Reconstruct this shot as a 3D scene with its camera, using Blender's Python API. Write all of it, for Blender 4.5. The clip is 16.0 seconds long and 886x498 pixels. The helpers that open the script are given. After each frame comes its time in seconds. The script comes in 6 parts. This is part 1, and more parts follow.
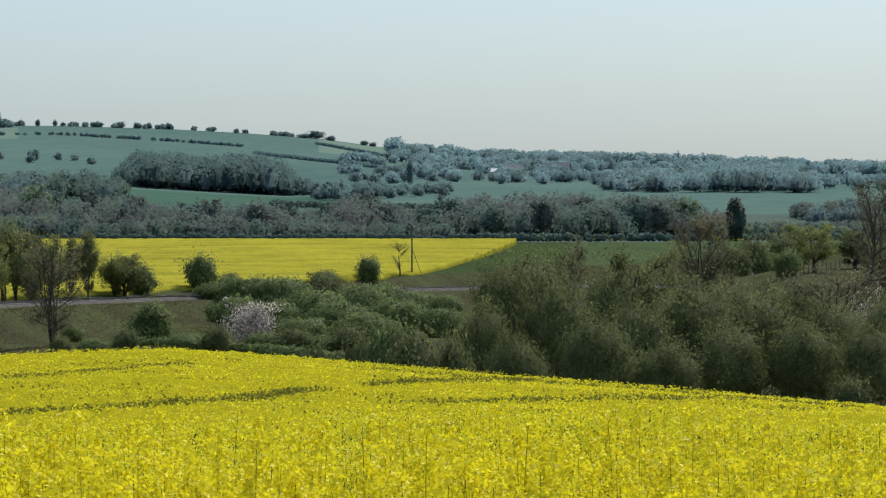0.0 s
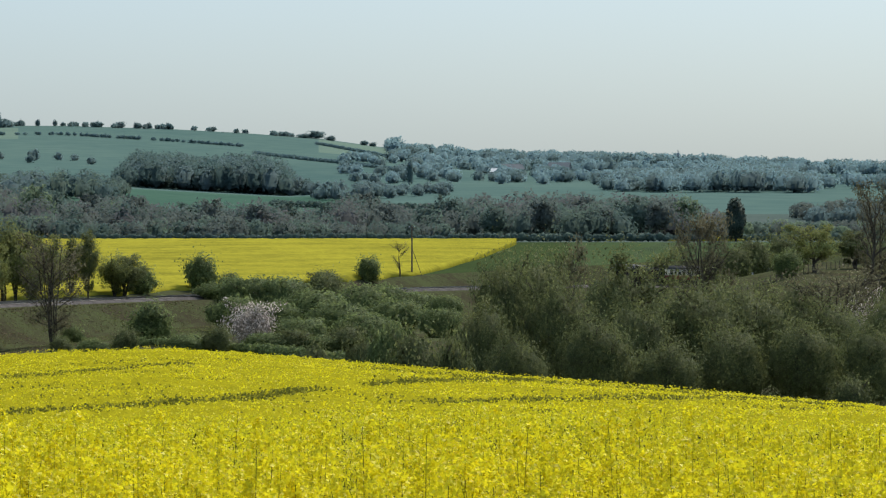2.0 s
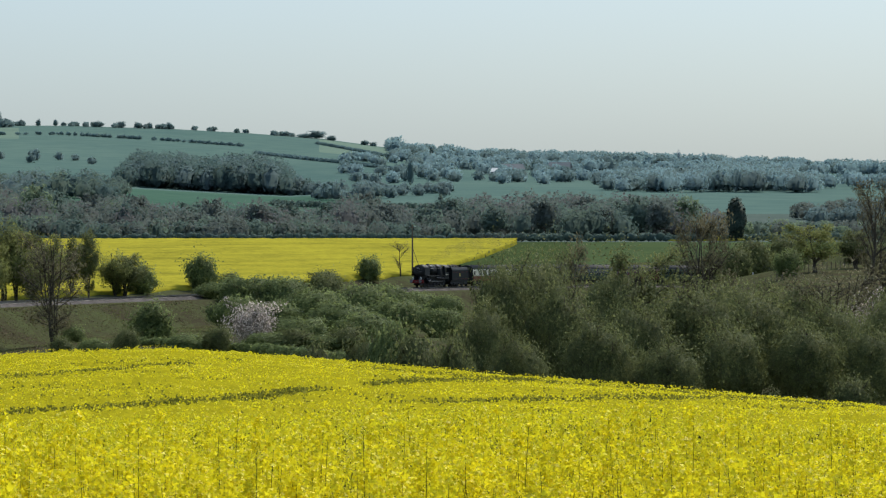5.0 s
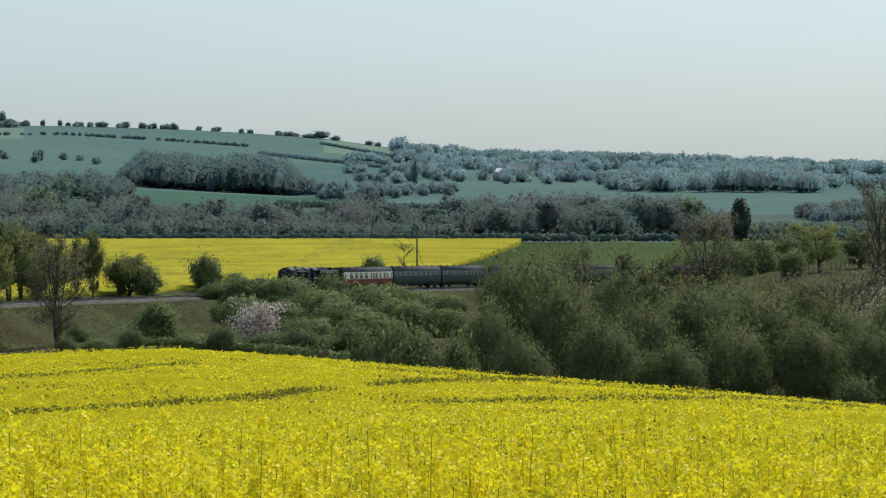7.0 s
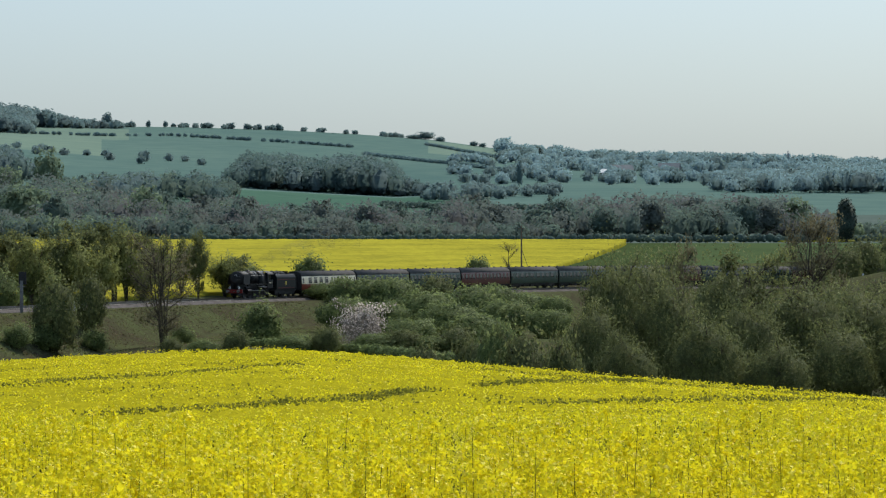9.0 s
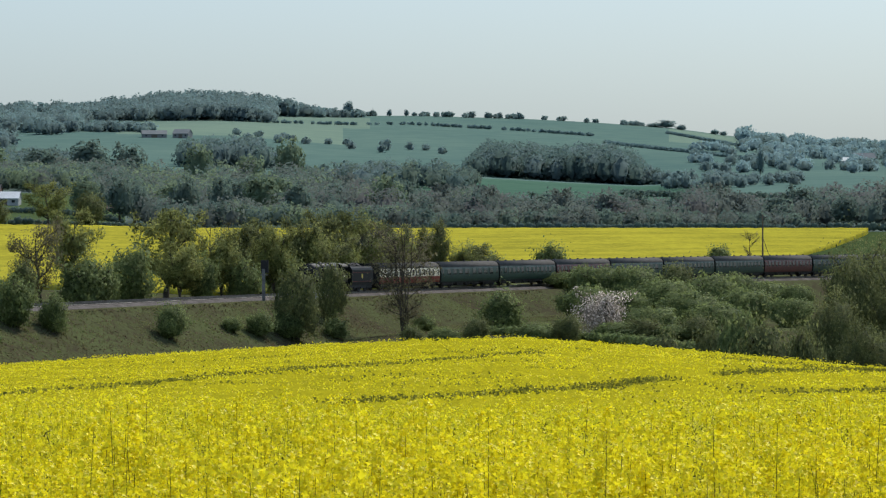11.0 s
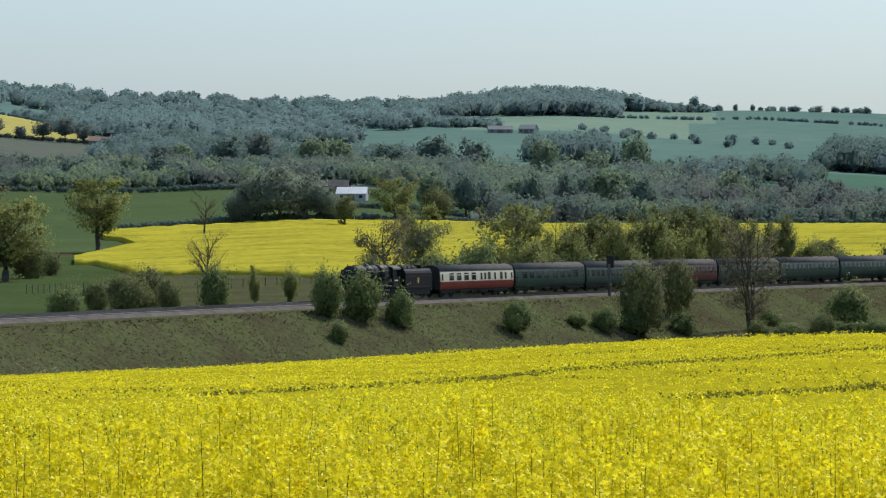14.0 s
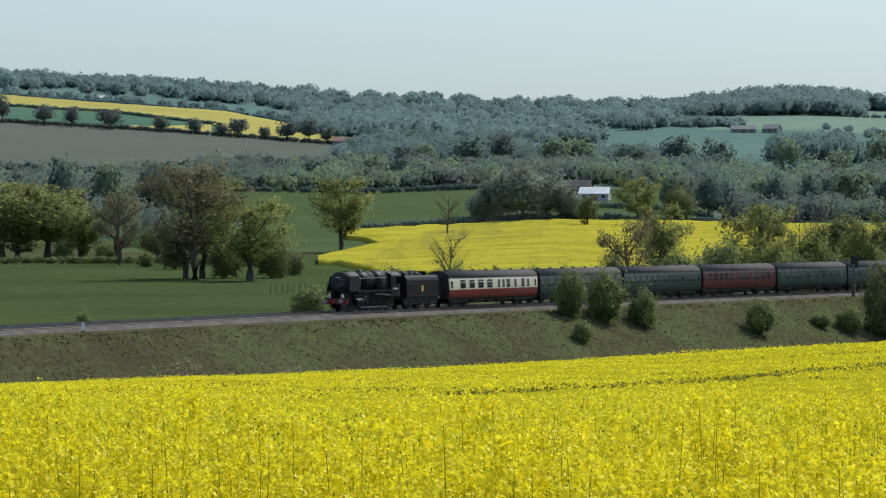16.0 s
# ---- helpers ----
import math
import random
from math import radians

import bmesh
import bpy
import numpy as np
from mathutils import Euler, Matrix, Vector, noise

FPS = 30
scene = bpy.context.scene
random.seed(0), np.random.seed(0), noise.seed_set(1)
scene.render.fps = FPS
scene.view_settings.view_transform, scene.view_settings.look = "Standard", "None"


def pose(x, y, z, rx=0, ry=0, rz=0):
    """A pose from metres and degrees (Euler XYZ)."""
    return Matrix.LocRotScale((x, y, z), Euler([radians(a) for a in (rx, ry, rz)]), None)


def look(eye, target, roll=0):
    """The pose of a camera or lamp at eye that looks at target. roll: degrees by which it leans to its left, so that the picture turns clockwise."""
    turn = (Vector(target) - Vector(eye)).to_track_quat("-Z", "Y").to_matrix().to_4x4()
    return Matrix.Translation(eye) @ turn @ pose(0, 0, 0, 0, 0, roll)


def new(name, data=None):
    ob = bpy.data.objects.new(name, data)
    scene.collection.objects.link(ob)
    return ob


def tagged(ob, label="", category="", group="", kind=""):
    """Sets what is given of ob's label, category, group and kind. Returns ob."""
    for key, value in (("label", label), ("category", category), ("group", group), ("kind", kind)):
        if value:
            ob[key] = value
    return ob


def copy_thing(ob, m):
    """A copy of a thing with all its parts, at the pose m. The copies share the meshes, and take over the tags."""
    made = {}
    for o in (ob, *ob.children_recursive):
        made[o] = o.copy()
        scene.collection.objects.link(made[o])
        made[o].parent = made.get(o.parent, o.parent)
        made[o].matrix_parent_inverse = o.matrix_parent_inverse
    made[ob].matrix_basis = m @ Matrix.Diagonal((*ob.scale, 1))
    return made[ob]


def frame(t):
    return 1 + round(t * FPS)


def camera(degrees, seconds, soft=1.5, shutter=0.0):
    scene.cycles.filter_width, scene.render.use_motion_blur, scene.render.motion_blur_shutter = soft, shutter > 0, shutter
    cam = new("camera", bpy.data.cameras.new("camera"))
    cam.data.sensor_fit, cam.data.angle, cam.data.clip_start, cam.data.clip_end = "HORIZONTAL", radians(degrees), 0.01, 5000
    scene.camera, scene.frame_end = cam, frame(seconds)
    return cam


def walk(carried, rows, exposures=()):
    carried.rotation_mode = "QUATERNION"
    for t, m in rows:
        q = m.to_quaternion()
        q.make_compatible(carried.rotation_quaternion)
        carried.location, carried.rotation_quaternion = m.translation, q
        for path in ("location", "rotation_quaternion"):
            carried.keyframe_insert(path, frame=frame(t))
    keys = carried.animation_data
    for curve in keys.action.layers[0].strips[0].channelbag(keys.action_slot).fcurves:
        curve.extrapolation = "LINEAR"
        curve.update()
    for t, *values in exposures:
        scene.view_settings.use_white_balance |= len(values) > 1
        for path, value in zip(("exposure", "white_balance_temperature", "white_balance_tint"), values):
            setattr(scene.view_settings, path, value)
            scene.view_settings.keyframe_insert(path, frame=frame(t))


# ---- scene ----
EYE = 9.57          # camera above the rails
BACK = 6500.0       # bearing steps to the radian

cam = camera(13.75, 16.0, soft=1.22)
PAN = [(0.0, 0.0, -0.290), (0.5, 0.0, -0.290), (1.0, 0.0, -0.290), (1.5, 0.0, -0.290), (2.0, 0.0, -0.290),
       (2.5, 0.0, -0.290), (3.0, 0.0, -0.290), (3.5, 0.0, -0.290), (4.0, 0.0, -0.290), (6.5, 0.0536, -0.2982),
       (7.0, 0.078, -0.2897), (7.5, 0.1053, -0.2949), (8.0, 0.1603, -0.297), (8.5, 0.5195, -0.3051),
       (9.0, 1.7079, -0.2777), (9.2, 2.2367, -0.2778), (11.3, 5.8706, -0.4648), (11.5, 6.1541, -0.4465),
       (12.0, 6.972, -0.499), (12.5, 7.9527, -0.4892), (13.0, 8.9043, -0.5136), (13.5, 9.8481, -0.5228),
       (14.0, 10.8428, -0.5322), (14.5, 12.0619, -0.5108), (15.0, 12.8759, -0.5331), (15.5, 13.7243, -0.4869),
       (16.0, 14.6249, -0.532)]
walk(cam, [(t, pose(0, 0, EYE, 90 + pitch, 0, yaw)) for t, yaw, pitch in PAN],
     exposures=[(0.0, 0.0), (9.0, 0.02), (12.5, 0.09), (16.0, 0.17)])

# ---- sky and sun ----
SUN_BEARING, SUN_HEIGHT = 27.0, 48.0     # degrees to the right of the first view, degrees up
world = bpy.data.worlds.new("sky")
scene.world = world
world.use_nodes = True
wn = world.node_tree.nodes
sky = wn.new("ShaderNodeTexSky")
sky.sky_type = "NISHITA"
sky.sun_disc = False
sky.sun_elevation = radians(SUN_HEIGHT)
sky.sun_rotation = radians(SUN_BEARING)
sky.air_density, sky.dust_density, sky.ozone_density = 1.0, 2.4, 2.0
# thin high haze: a cool cast and an even pale veil over the dusty sky
cast, veil = wn.new("ShaderNodeMixRGB"), wn.new("ShaderNodeMixRGB")
cast.blend_type = "MULTIPLY"
cast.inputs["Fac"].default_value = 1.0
cast.inputs["Color2"].default_value = (0.84, 1.0, 1.20, 1)
veil.inputs["Fac"].default_value = 0.3
veil.inputs["Color2"].default_value = (6.0, 7.7, 8.9, 1)
world.node_tree.links.new(sky.outputs["Color"], cast.inputs["Color1"])
world.node_tree.links.new(cast.outputs["Color"], veil.inputs["Color1"])
wn["Background"].inputs["Strength"].default_value = 0.108
world.node_tree.links.new(veil.outputs["Color"], wn["Background"].inputs["Color"])

sun_data = bpy.data.lights.new("sun", "SUN")
sun_data.energy, sun_data.angle, sun_data.color = 3.6, radians(2.0), (1.0, 0.95, 0.84)
sun = new("sun", sun_data)
_a, _e = radians(SUN_BEARING), radians(SUN_HEIGHT)
sun.matrix_world = look((0, 0, 0), (-math.sin(_a) * math.cos(_e), -math.cos(_a) * math.cos(_e), -math.sin(_e)))


# ---- materials ----
def material(name, dark, light, scale=4.0, fine=30.0, rough=0.8, metal=0.0, bump=0.15, spread=0.0, gloss=None, through_light=0.0, low=0.35, high=0.65, pores=0.0, pore_scale=8.0):
    """Two-scale mottled surface: colours from dark to light by broad and fine noise, relief, a little difference from piece to piece.
    pores: share of small gaps between the leaves of a clump."""
    m = bpy.data.materials.new(name)
    m.use_nodes = True
    nt = m.node_tree
    n, ln = nt.nodes, nt.links.new
    p = n["Principled BSDF"]
    co = n.new("ShaderNodeTexCoord")
    a, b = n.new("ShaderNodeTexNoise"), n.new("ShaderNodeTexNoise")
    a.inputs["Scale"].default_value, b.inputs["Scale"].default_value = scale, fine
    a.inputs["Detail"].default_value, b.inputs["Detail"].default_value = 3, 3
    ln(co.outputs["Object"], a.inputs["Vector"]), ln(co.outputs["Object"], b.inputs["Vector"])
    mix = n.new("ShaderNodeMath")
    mix.operation = "MULTIPLY_ADD"
    mix.inputs[1].default_value = 0.5
    half = n.new("ShaderNodeMath")
    half.operation = "MULTIPLY"
    half.inputs[1].default_value = 0.5
    ln(b.outputs["Fac"], half.inputs[0])
    ln(a.outputs["Fac"], mix.inputs[0]), ln(half.outputs[0], mix.inputs[2])
    val = mix.outputs[0]
    if spread:
        g = n.new("ShaderNodeNewGeometry")
        sc = n.new("ShaderNodeMath")
        sc.operation = "MULTIPLY_ADD"
        sc.inputs[1].default_value, sc.inputs[2].default_value = spread, -spread / 2
        ln(g.outputs["Random Per Island"], sc.inputs[0])
        ad = n.new("ShaderNodeMath")
        ad.operation = "ADD"
        ln(val, ad.inputs[0]), ln(sc.outputs[0], ad.inputs[1])
        val = ad.outputs[0]
    ramp = n.new("ShaderNodeValToRGB")
    ramp.color_ramp.elements[0].position, ramp.color_ramp.elements[1].position = low, high
    ramp.color_ramp.elements[0].color, ramp.color_ramp.elements[1].color = (*dark, 1), (*light, 1)
    ln(val, ramp.inputs["Fac"])
    ln(ramp.outputs["Color"], p.inputs["Base Color"])
    p.inputs["Roughness"].default_value, p.inputs["Metallic"].default_value = rough, metal
    p.inputs["Specular IOR Level"].default_value = gloss if gloss is not None else (0.3 if rough < 0.65 else 0.0)
    if bump:
        bp = n.new("ShaderNodeBump")
        bp.inputs["Strength"].default_value, bp.inputs["Distance"].default_value = bump, 0.3 / fine
        ln(b.outputs["Fac"], bp.inputs["Height"])
        ln(bp.outputs["Normal"], p.inputs["Normal"])
    if through_light:
        tr = n.new("ShaderNodeBsdfTranslucent")
        ln(ramp.outputs["Color"], tr.inputs["Color"])
        ms = n.new("ShaderNodeMixShader")
        ms.inputs[0].default_value = through_light
        ln(p.outputs[0], ms.inputs[1]), ln(tr.outputs[0], ms.inputs[2])
        ln(ms.outputs[0], n["Material Output"].inputs["Surface"])
    if pores:
        gap, cut = n.new("ShaderNodeTexNoise"), n.new("ShaderNodeMath")
        gap.inputs["Scale"].default_value, gap.inputs["Detail"].default_value = pore_scale, 1.0
        ln(co.outputs["Object"], gap.inputs["Vector"])
        cut.operation = "LESS_THAN"
        cut.inputs[1].default_value = 0.5 + (pores - 0.5) * 0.36
        ln(gap.outputs["Fac"], cut.inputs[0])
        clear, open_leaf = n.new("ShaderNodeBsdfTransparent"), n.new("ShaderNodeMixShader")
        ln(cut.outputs[0], open_leaf.inputs[0])
        ln(n["Material Output"].inputs["Surface"].links[0].from_socket, open_leaf.inputs[1])
        ln(clear.outputs[0], open_leaf.inputs[2])
        ln(open_leaf.outputs[0], n["Material Output"].inputs["Surface"])
    return m


# crops, grass and soil
M_PETAL = material("rapeseed_petal", (0.72, 0.61, 0.014), (0.99, 0.88, 0.03), 0.4, 9, 0.6, bump=0, spread=0.6, through_light=0.40, gloss=0.25)
M_STALK = material("rapeseed_stalk", (0.15, 0.165, 0.03), (0.32, 0.31, 0.05), 2, 30, 0.7, bump=0, spread=0.4, through_light=0.2)
M_CANOPY = material("rapeseed_canopy", (0.234, 0.212, 0.012), (0.390, 0.339, 0.014), 0.5, 6, 0.8, bump=0.6)
M_LEAFY = material("rapeseed_leafy_layer", (0.045, 0.06, 0.015), (0.20, 0.195, 0.02), 4.0, 22, 0.8, bump=0.6)
M_POD = material("rapeseed_pods", (0.07, 0.085, 0.02), (0.19, 0.19, 0.035), 2, 30, 0.8, bump=0, spread=0.5, through_light=0.2)
M_UNDER = material("crop_floor", (0.05, 0.06, 0.02), (0.12, 0.13, 0.04), 0.6, 8)
# the two farther yellows have a haze tint painted in, stronger on the hill
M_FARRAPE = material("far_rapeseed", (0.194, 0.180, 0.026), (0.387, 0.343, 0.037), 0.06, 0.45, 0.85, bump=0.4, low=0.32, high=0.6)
M_HILLRAPE = material("hazed_hill_rapeseed", (0.27, 0.245, 0.075), (0.37, 0.325, 0.10), 0.02, 0.2, 0.85, bump=0.3)
M_GRASS = material("rough_grass", (0.057, 0.050, 0.031), (0.079, 0.091, 0.040), 0.12, 1.3, 0.9, bump=0.8, low=0.40, high=0.60)
M_MEADOW = material("meadow_grass", (0.040, 0.060, 0.024), (0.062, 0.088, 0.033), 0.02, 0.6, 0.9, bump=0.4)
# farther ground, M_LEA to M_SOIL: blue-grey haze is painted into the colours
M_LEA = material("hazed_meadow", (0.053, 0.080, 0.036), (0.075, 0.106, 0.045), 0.02, 0.4, 0.9, bump=0.3)
M_PASTURE = material("hazed_pasture", (0.082, 0.142, 0.128), (0.118, 0.182, 0.152), 0.004, 0.05, 0.9, bump=0.1)
M_PALECROP = material("hazed_pale_crop", (0.130, 0.190, 0.152), (0.165, 0.228, 0.175), 0.004, 0.05, 0.9, bump=0.1)
M_HILLFIELD = material("hazed_hill_crop", (0.058, 0.118, 0.085), (0.082, 0.150, 0.105), 0.01, 0.1, 0.9, bump=0.2)
M_SCRUB = material("hazed_wood_floor", (0.085, 0.115, 0.10), (0.115, 0.145, 0.125), 0.01, 0.3, 0.9, bump=0.3)
M_SOIL = material("hazed_arable_soil", (0.09, 0.103, 0.086), (0.115, 0.126, 0.10), 0.01, 0.2, 0.9, bump=0.2)
M_TUFT = material("bank_grass", (0.129, 0.115, 0.069), (0.176, 0.195, 0.086), 0.09, 0.5, 0.9, bump=0, spread=0.2, through_light=0.5, low=0.42, high=0.58)
M_SEDGE = material("bank_nettles", (0.104, 0.128, 0.052), (0.168, 0.208, 0.076), 0.3, 2, 0.9, bump=0, spread=0.3, through_light=0.5)
M_BRAMBLE = material("bramble", (0.131, 0.107, 0.074), (0.205, 0.168, 0.119), 0.1, 0.5, 0.9, bump=0, spread=0.3, through_light=0.5)
M_STRAW = material("dead_grass", (0.24, 0.21, 0.14), (0.38, 0.335, 0.23), 0.3, 2, 0.9, bump=0, spread=0.6, through_light=0.5)
M_TRODDEN = material("flattened_rapeseed", (0.14, 0.145, 0.03), (0.30, 0.285, 0.045), 2, 30, 0.8, bump=0, spread=0.6, through_light=0.4)
# leaves and bark
M_BARK = material("bark", (0.05, 0.045, 0.035), (0.13, 0.11, 0.085), 1.5, 14, 0.9, bump=0.5)
NEAR = dict(rough=0.7, bump=0, spread=0.3, through_light=0.5, gloss=0.1)
M_LEAF = material("spring_leaf", (0.156, 0.180, 0.059), (0.304, 0.324, 0.103), 0.5, 3, pores=0.30, pore_scale=5, **NEAR)
M_LEAF_DARK = material("hawthorn_leaf", (0.114, 0.152, 0.059), (0.234, 0.288, 0.102), 0.5, 3, pores=0.28, pore_scale=6, **NEAR)
M_LEAF_OLIVE = material("willow_leaf", (0.105, 0.125, 0.053), (0.206, 0.230, 0.084), 0.5, 3, pores=0.34, pore_scale=9, **NEAR)
M_LEAF_BROWN = material("budding_twig", (0.13, 0.122, 0.075), (0.215, 0.20, 0.11), 0.5, 3, pores=0.42, pore_scale=7, **NEAR)
M_LEAF_YEW = material("conifer_needle", (0.03, 0.05, 0.04), (0.055, 0.08, 0.06), 0.5, 3, 0.8, bump=0, spread=0.5, gloss=0.2)
M_BLOSSOM = material("blossom", (0.336, 0.291, 0.242), (0.829, 0.739, 0.660), 0.8, 4, 0.7, bump=0, spread=0.9, through_light=0.5, gloss=0.1, pores=0.4, pore_scale=7)
FAR = dict(rough=0.9, bump=0, spread=0.10, through_light=0.5, gloss=0.15)
# distance haze is painted into these leaf colours: paler and bluer than real foliage
M_FAR_GREEN = material("hazed_green_leaf", (0.094, 0.148, 0.136), (0.155, 0.215, 0.164), 0.05, 0.5, **FAR)
M_FAR_BLUE = material("hazed_blue_leaf", (0.155, 0.242, 0.246), (0.199, 0.290, 0.285), 0.03, 0.3, **FAR)
# more haze painted in, for the woods towards the sun
M_FAR_PALE = material("thick_haze_leaf", (0.208, 0.328, 0.353), (0.263, 0.385, 0.400), 0.03, 0.3, **FAR)
M_FAR_BROWN = material("hazed_budding_leaf", (0.113, 0.142, 0.133), (0.160, 0.192, 0.164), 0.05, 0.5, **FAR)
M_FAR_SPRING = material("hazed_spring_leaf", (0.143, 0.205, 0.135), (0.218, 0.286, 0.171), 0.05, 0.5, **FAR)
M_FAR_RUSSET = material("hazed_bare_twigs", (0.124, 0.134, 0.137), (0.162, 0.168, 0.161), 0.05, 0.5, **FAR)
M_FAR_TEAL = material("hazed_teal_leaf", (0.131, 0.198, 0.202), (0.176, 0.248, 0.243), 0.04, 0.4, **FAR)
M_FAR_DARK = material("hazed_dark_leaf", (0.089, 0.150, 0.148), (0.136, 0.205, 0.180), 0.04, 0.4, **FAR)
# leaf colour lightened to paint in the haze over the tall trees
M_HAZY = material("hazed_pale_leaf", (0.180, 0.225, 0.178), (0.270, 0.315, 0.232), 0.3, 2, 0.9, bump=0, spread=0.2, through_light=0.5, gloss=0.15, pores=0.34, pore_scale=3)
# railway
M_BALLAST = material("ballast", (0.075, 0.067, 0.062), (0.165, 0.147, 0.138), 0.6, 7, 0.95, bump=1.0)
M_RAIL = material("rail_steel", (0.13, 0.125, 0.12), (0.24, 0.23, 0.22), 0.5, 6, 0.36, 1.0, bump=0.05)
M_SLEEPER = material("sleeper_concrete", (0.075, 0.066, 0.06), (0.14, 0.125, 0.115), 1, 9, 0.9)
M_BLACK = material("engine_black", (0.0035, 0.0045, 0.005), (0.009, 0.011, 0.012), 0.6, 9, 0.5, 0.0, bump=0.1, gloss=0.16)
M_SOOT = material("sooty_black", (0.010, 0.010, 0.0105), (0.026, 0.025, 0.024), 0.8, 8, 0.7, 0.0, bump=0.3, gloss=0.4)
M_STEEL = material("worn_steel", (0.12, 0.12, 0.125), (0.26, 0.26, 0.26), 1, 12, 0.4, 0.8)
M_REDBEAM = material("buffer_beam_red", (0.15, 0.013, 0.011), (0.23, 0.022, 0.017), 1, 10, 0.5)
M_CREAM = material("cream_paint", (0.58, 0.52, 0.38), (0.72, 0.66, 0.50), 0.5, 6, 0.4, bump=0.05)
M_CRIMSON = material("crimson_paint", (0.14, 0.016, 0.011), (0.20, 0.028, 0.018), 0.5, 6, 0.4, bump=0.05)
M_GREENPAINT = material("coach_green_paint", (0.010, 0.032, 0.023), (0.019, 0.050, 0.035), 0.5, 6, 0.35, bump=0.05)
M_MAROON = material("maroon_paint", (0.06, 0.008, 0.009), (0.10, 0.016, 0.014), 0.5, 6, 0.35, bump=0.05)
M_ROOF = material("coach_roof_grey", (0.07, 0.068, 0.066), (0.125, 0.12, 0.116), 0.4, 5, 0.7, bump=0.1)
M_GLASS = material("window_glass", (0.015, 0.018, 0.02), (0.03, 0.034, 0.036), 0.5, 3, 0.08, bump=0)
M_WHITE = material("white_paint", (0.62, 0.62, 0.60), (0.80, 0.80, 0.78), 0.6, 8, 0.5)
M_YELLOW = material("yellow_transfer", (0.55, 0.42, 0.06), (0.68, 0.54, 0.10), 1, 8, 0.5)
M_GREY = material("galvanised_grey", (0.30, 0.31, 0.32), (0.46, 0.47, 0.48), 0.8, 9, 0.5, 0.3)
M_WOOD = material("weathered_timber", (0.09, 0.075, 0.06), (0.2, 0.17, 0.14), 1, 14, 0.9, bump=0.4)
M_BRICK = material("barn_brick", (0.18, 0.12, 0.10), (0.30, 0.21, 0.17), 0.3, 3, 0.9)
M_BARNROOF = material("sheet_roof", (0.45, 0.46, 0.48), (0.62, 0.63, 0.65), 0.2, 2, 0.5)
# brick greyed and paled, so the distance haze sits in its colour
M_FARBRICK = material("hazed_brick", (0.19, 0.205, 0.21), (0.25, 0.25, 0.245), 0.2, 2, 0.9)


def smoke_material():
    """Thin smoke: mostly clear, a little grey-brown that fades towards the puff's rim."""
    m = bpy.data.materials.new("thin_smoke")
    m.use_nodes = True
    nt = m.node_tree
    n, ln = nt.nodes, nt.links.new
    co, no = n.new("ShaderNodeTexCoord"), n.new("ShaderNodeTexNoise")
    no.inputs["Scale"].default_value, no.inputs["Detail"].default_value = 0.6, 4
    ln(co.outputs["Object"], no.inputs["Vector"])
    ramp = n.new("ShaderNodeValToRGB")
    ramp.color_ramp.elements[0].position, ramp.color_ramp.elements[1].position = 0.35, 0.8
    ramp.color_ramp.elements[0].color, ramp.color_ramp.elements[1].color = (0.0, 0.0, 0.0, 1), (0.13, 0.13, 0.13, 1)
    ln(no.outputs["Fac"], ramp.inputs["Fac"])
    p = n["Principled BSDF"]
    p.inputs["Base Color"].default_value = (0.22, 0.20, 0.18, 1)
    p.inputs["Roughness"].default_value = 1.0
    p.inputs["Specular IOR Level"].default_value = 0.0
    ln(ramp.outputs["Color"], p.inputs["Alpha"])
    return m


M_SMOKE = smoke_material()
M_INSECT = material("insect_brown", (0.26, 0.25, 0.23), (0.40, 0.38, 0.34), 200, 900, 0.6)
M_INSECT.node_tree.nodes["Principled BSDF"].inputs["Alpha"].default_value = 0.45


# ---- helpers of this scene ----
def spot(u, r):
    """Plan place at bearing u (in steps, 784 is the first view's axis) and distance r from the camera."""
    b = (u - 784) / BACK
    return r * math.sin(b), r * math.cos(b)


def rise(v, r):
    """Height of what stands v steps below the zenith side mark 408 (eye level) at distance r."""
    return EYE + (408 - v) / BACK * r


def mesh_of(name, verts, faces, mat=None, smooth=False):
    me = bpy.data.meshes.new(name)
    me.from_pydata([tuple(v) for v in verts], [], [tuple(int(i) for i in q) for q in faces])
    if mat:
        me.materials.append(mat)
    if smooth:
        me.polygons.foreach_set("use_smooth", [True] * len(me.polygons))
    return me


def mesh_fast(name, verts, corners, mat, sides):
    """Mesh of many equal-sided faces from arrays; mat is one material."""
    me = bpy.data.meshes.new(name)
    n = len(corners) // sides
    me.vertices.add(len(verts))
    me.vertices.foreach_set("co", np.asarray(verts, np.float32).ravel())
    me.loops.add(len(corners))
    me.loops.foreach_set("vertex_index", np.asarray(corners, np.int32))
    me.polygons.add(n)
    me.polygons.foreach_set("loop_start", np.arange(n, dtype=np.int32) * sides)
    me.polygons.foreach_set("loop_total", np.full(n, sides, np.int32))
    me.materials.append(mat)
    me.update(calc_edges=True)
    me.validate()
    return me


def part(name, bm, mat, parent=None, label=""):
    """Links a bmesh as one mesh object, under parent if given."""
    me = bpy.data.meshes.new(name)
    bm.normal_update()
    bm.to_mesh(me)
    bm.free()
    me.materials.append(mat)
    ob = new(name, me)
    ob.parent = parent
    return tagged(ob, label)


def under(name, me, parent, label=""):
    ob = new(name, me)
    ob.parent = parent
    return tagged(ob, label)


# ---- the railway's line in plan: heading and level along it, from the engine's last place backwards ----
LINE_S = np.arange(-220.0, 900.0, 2.0)


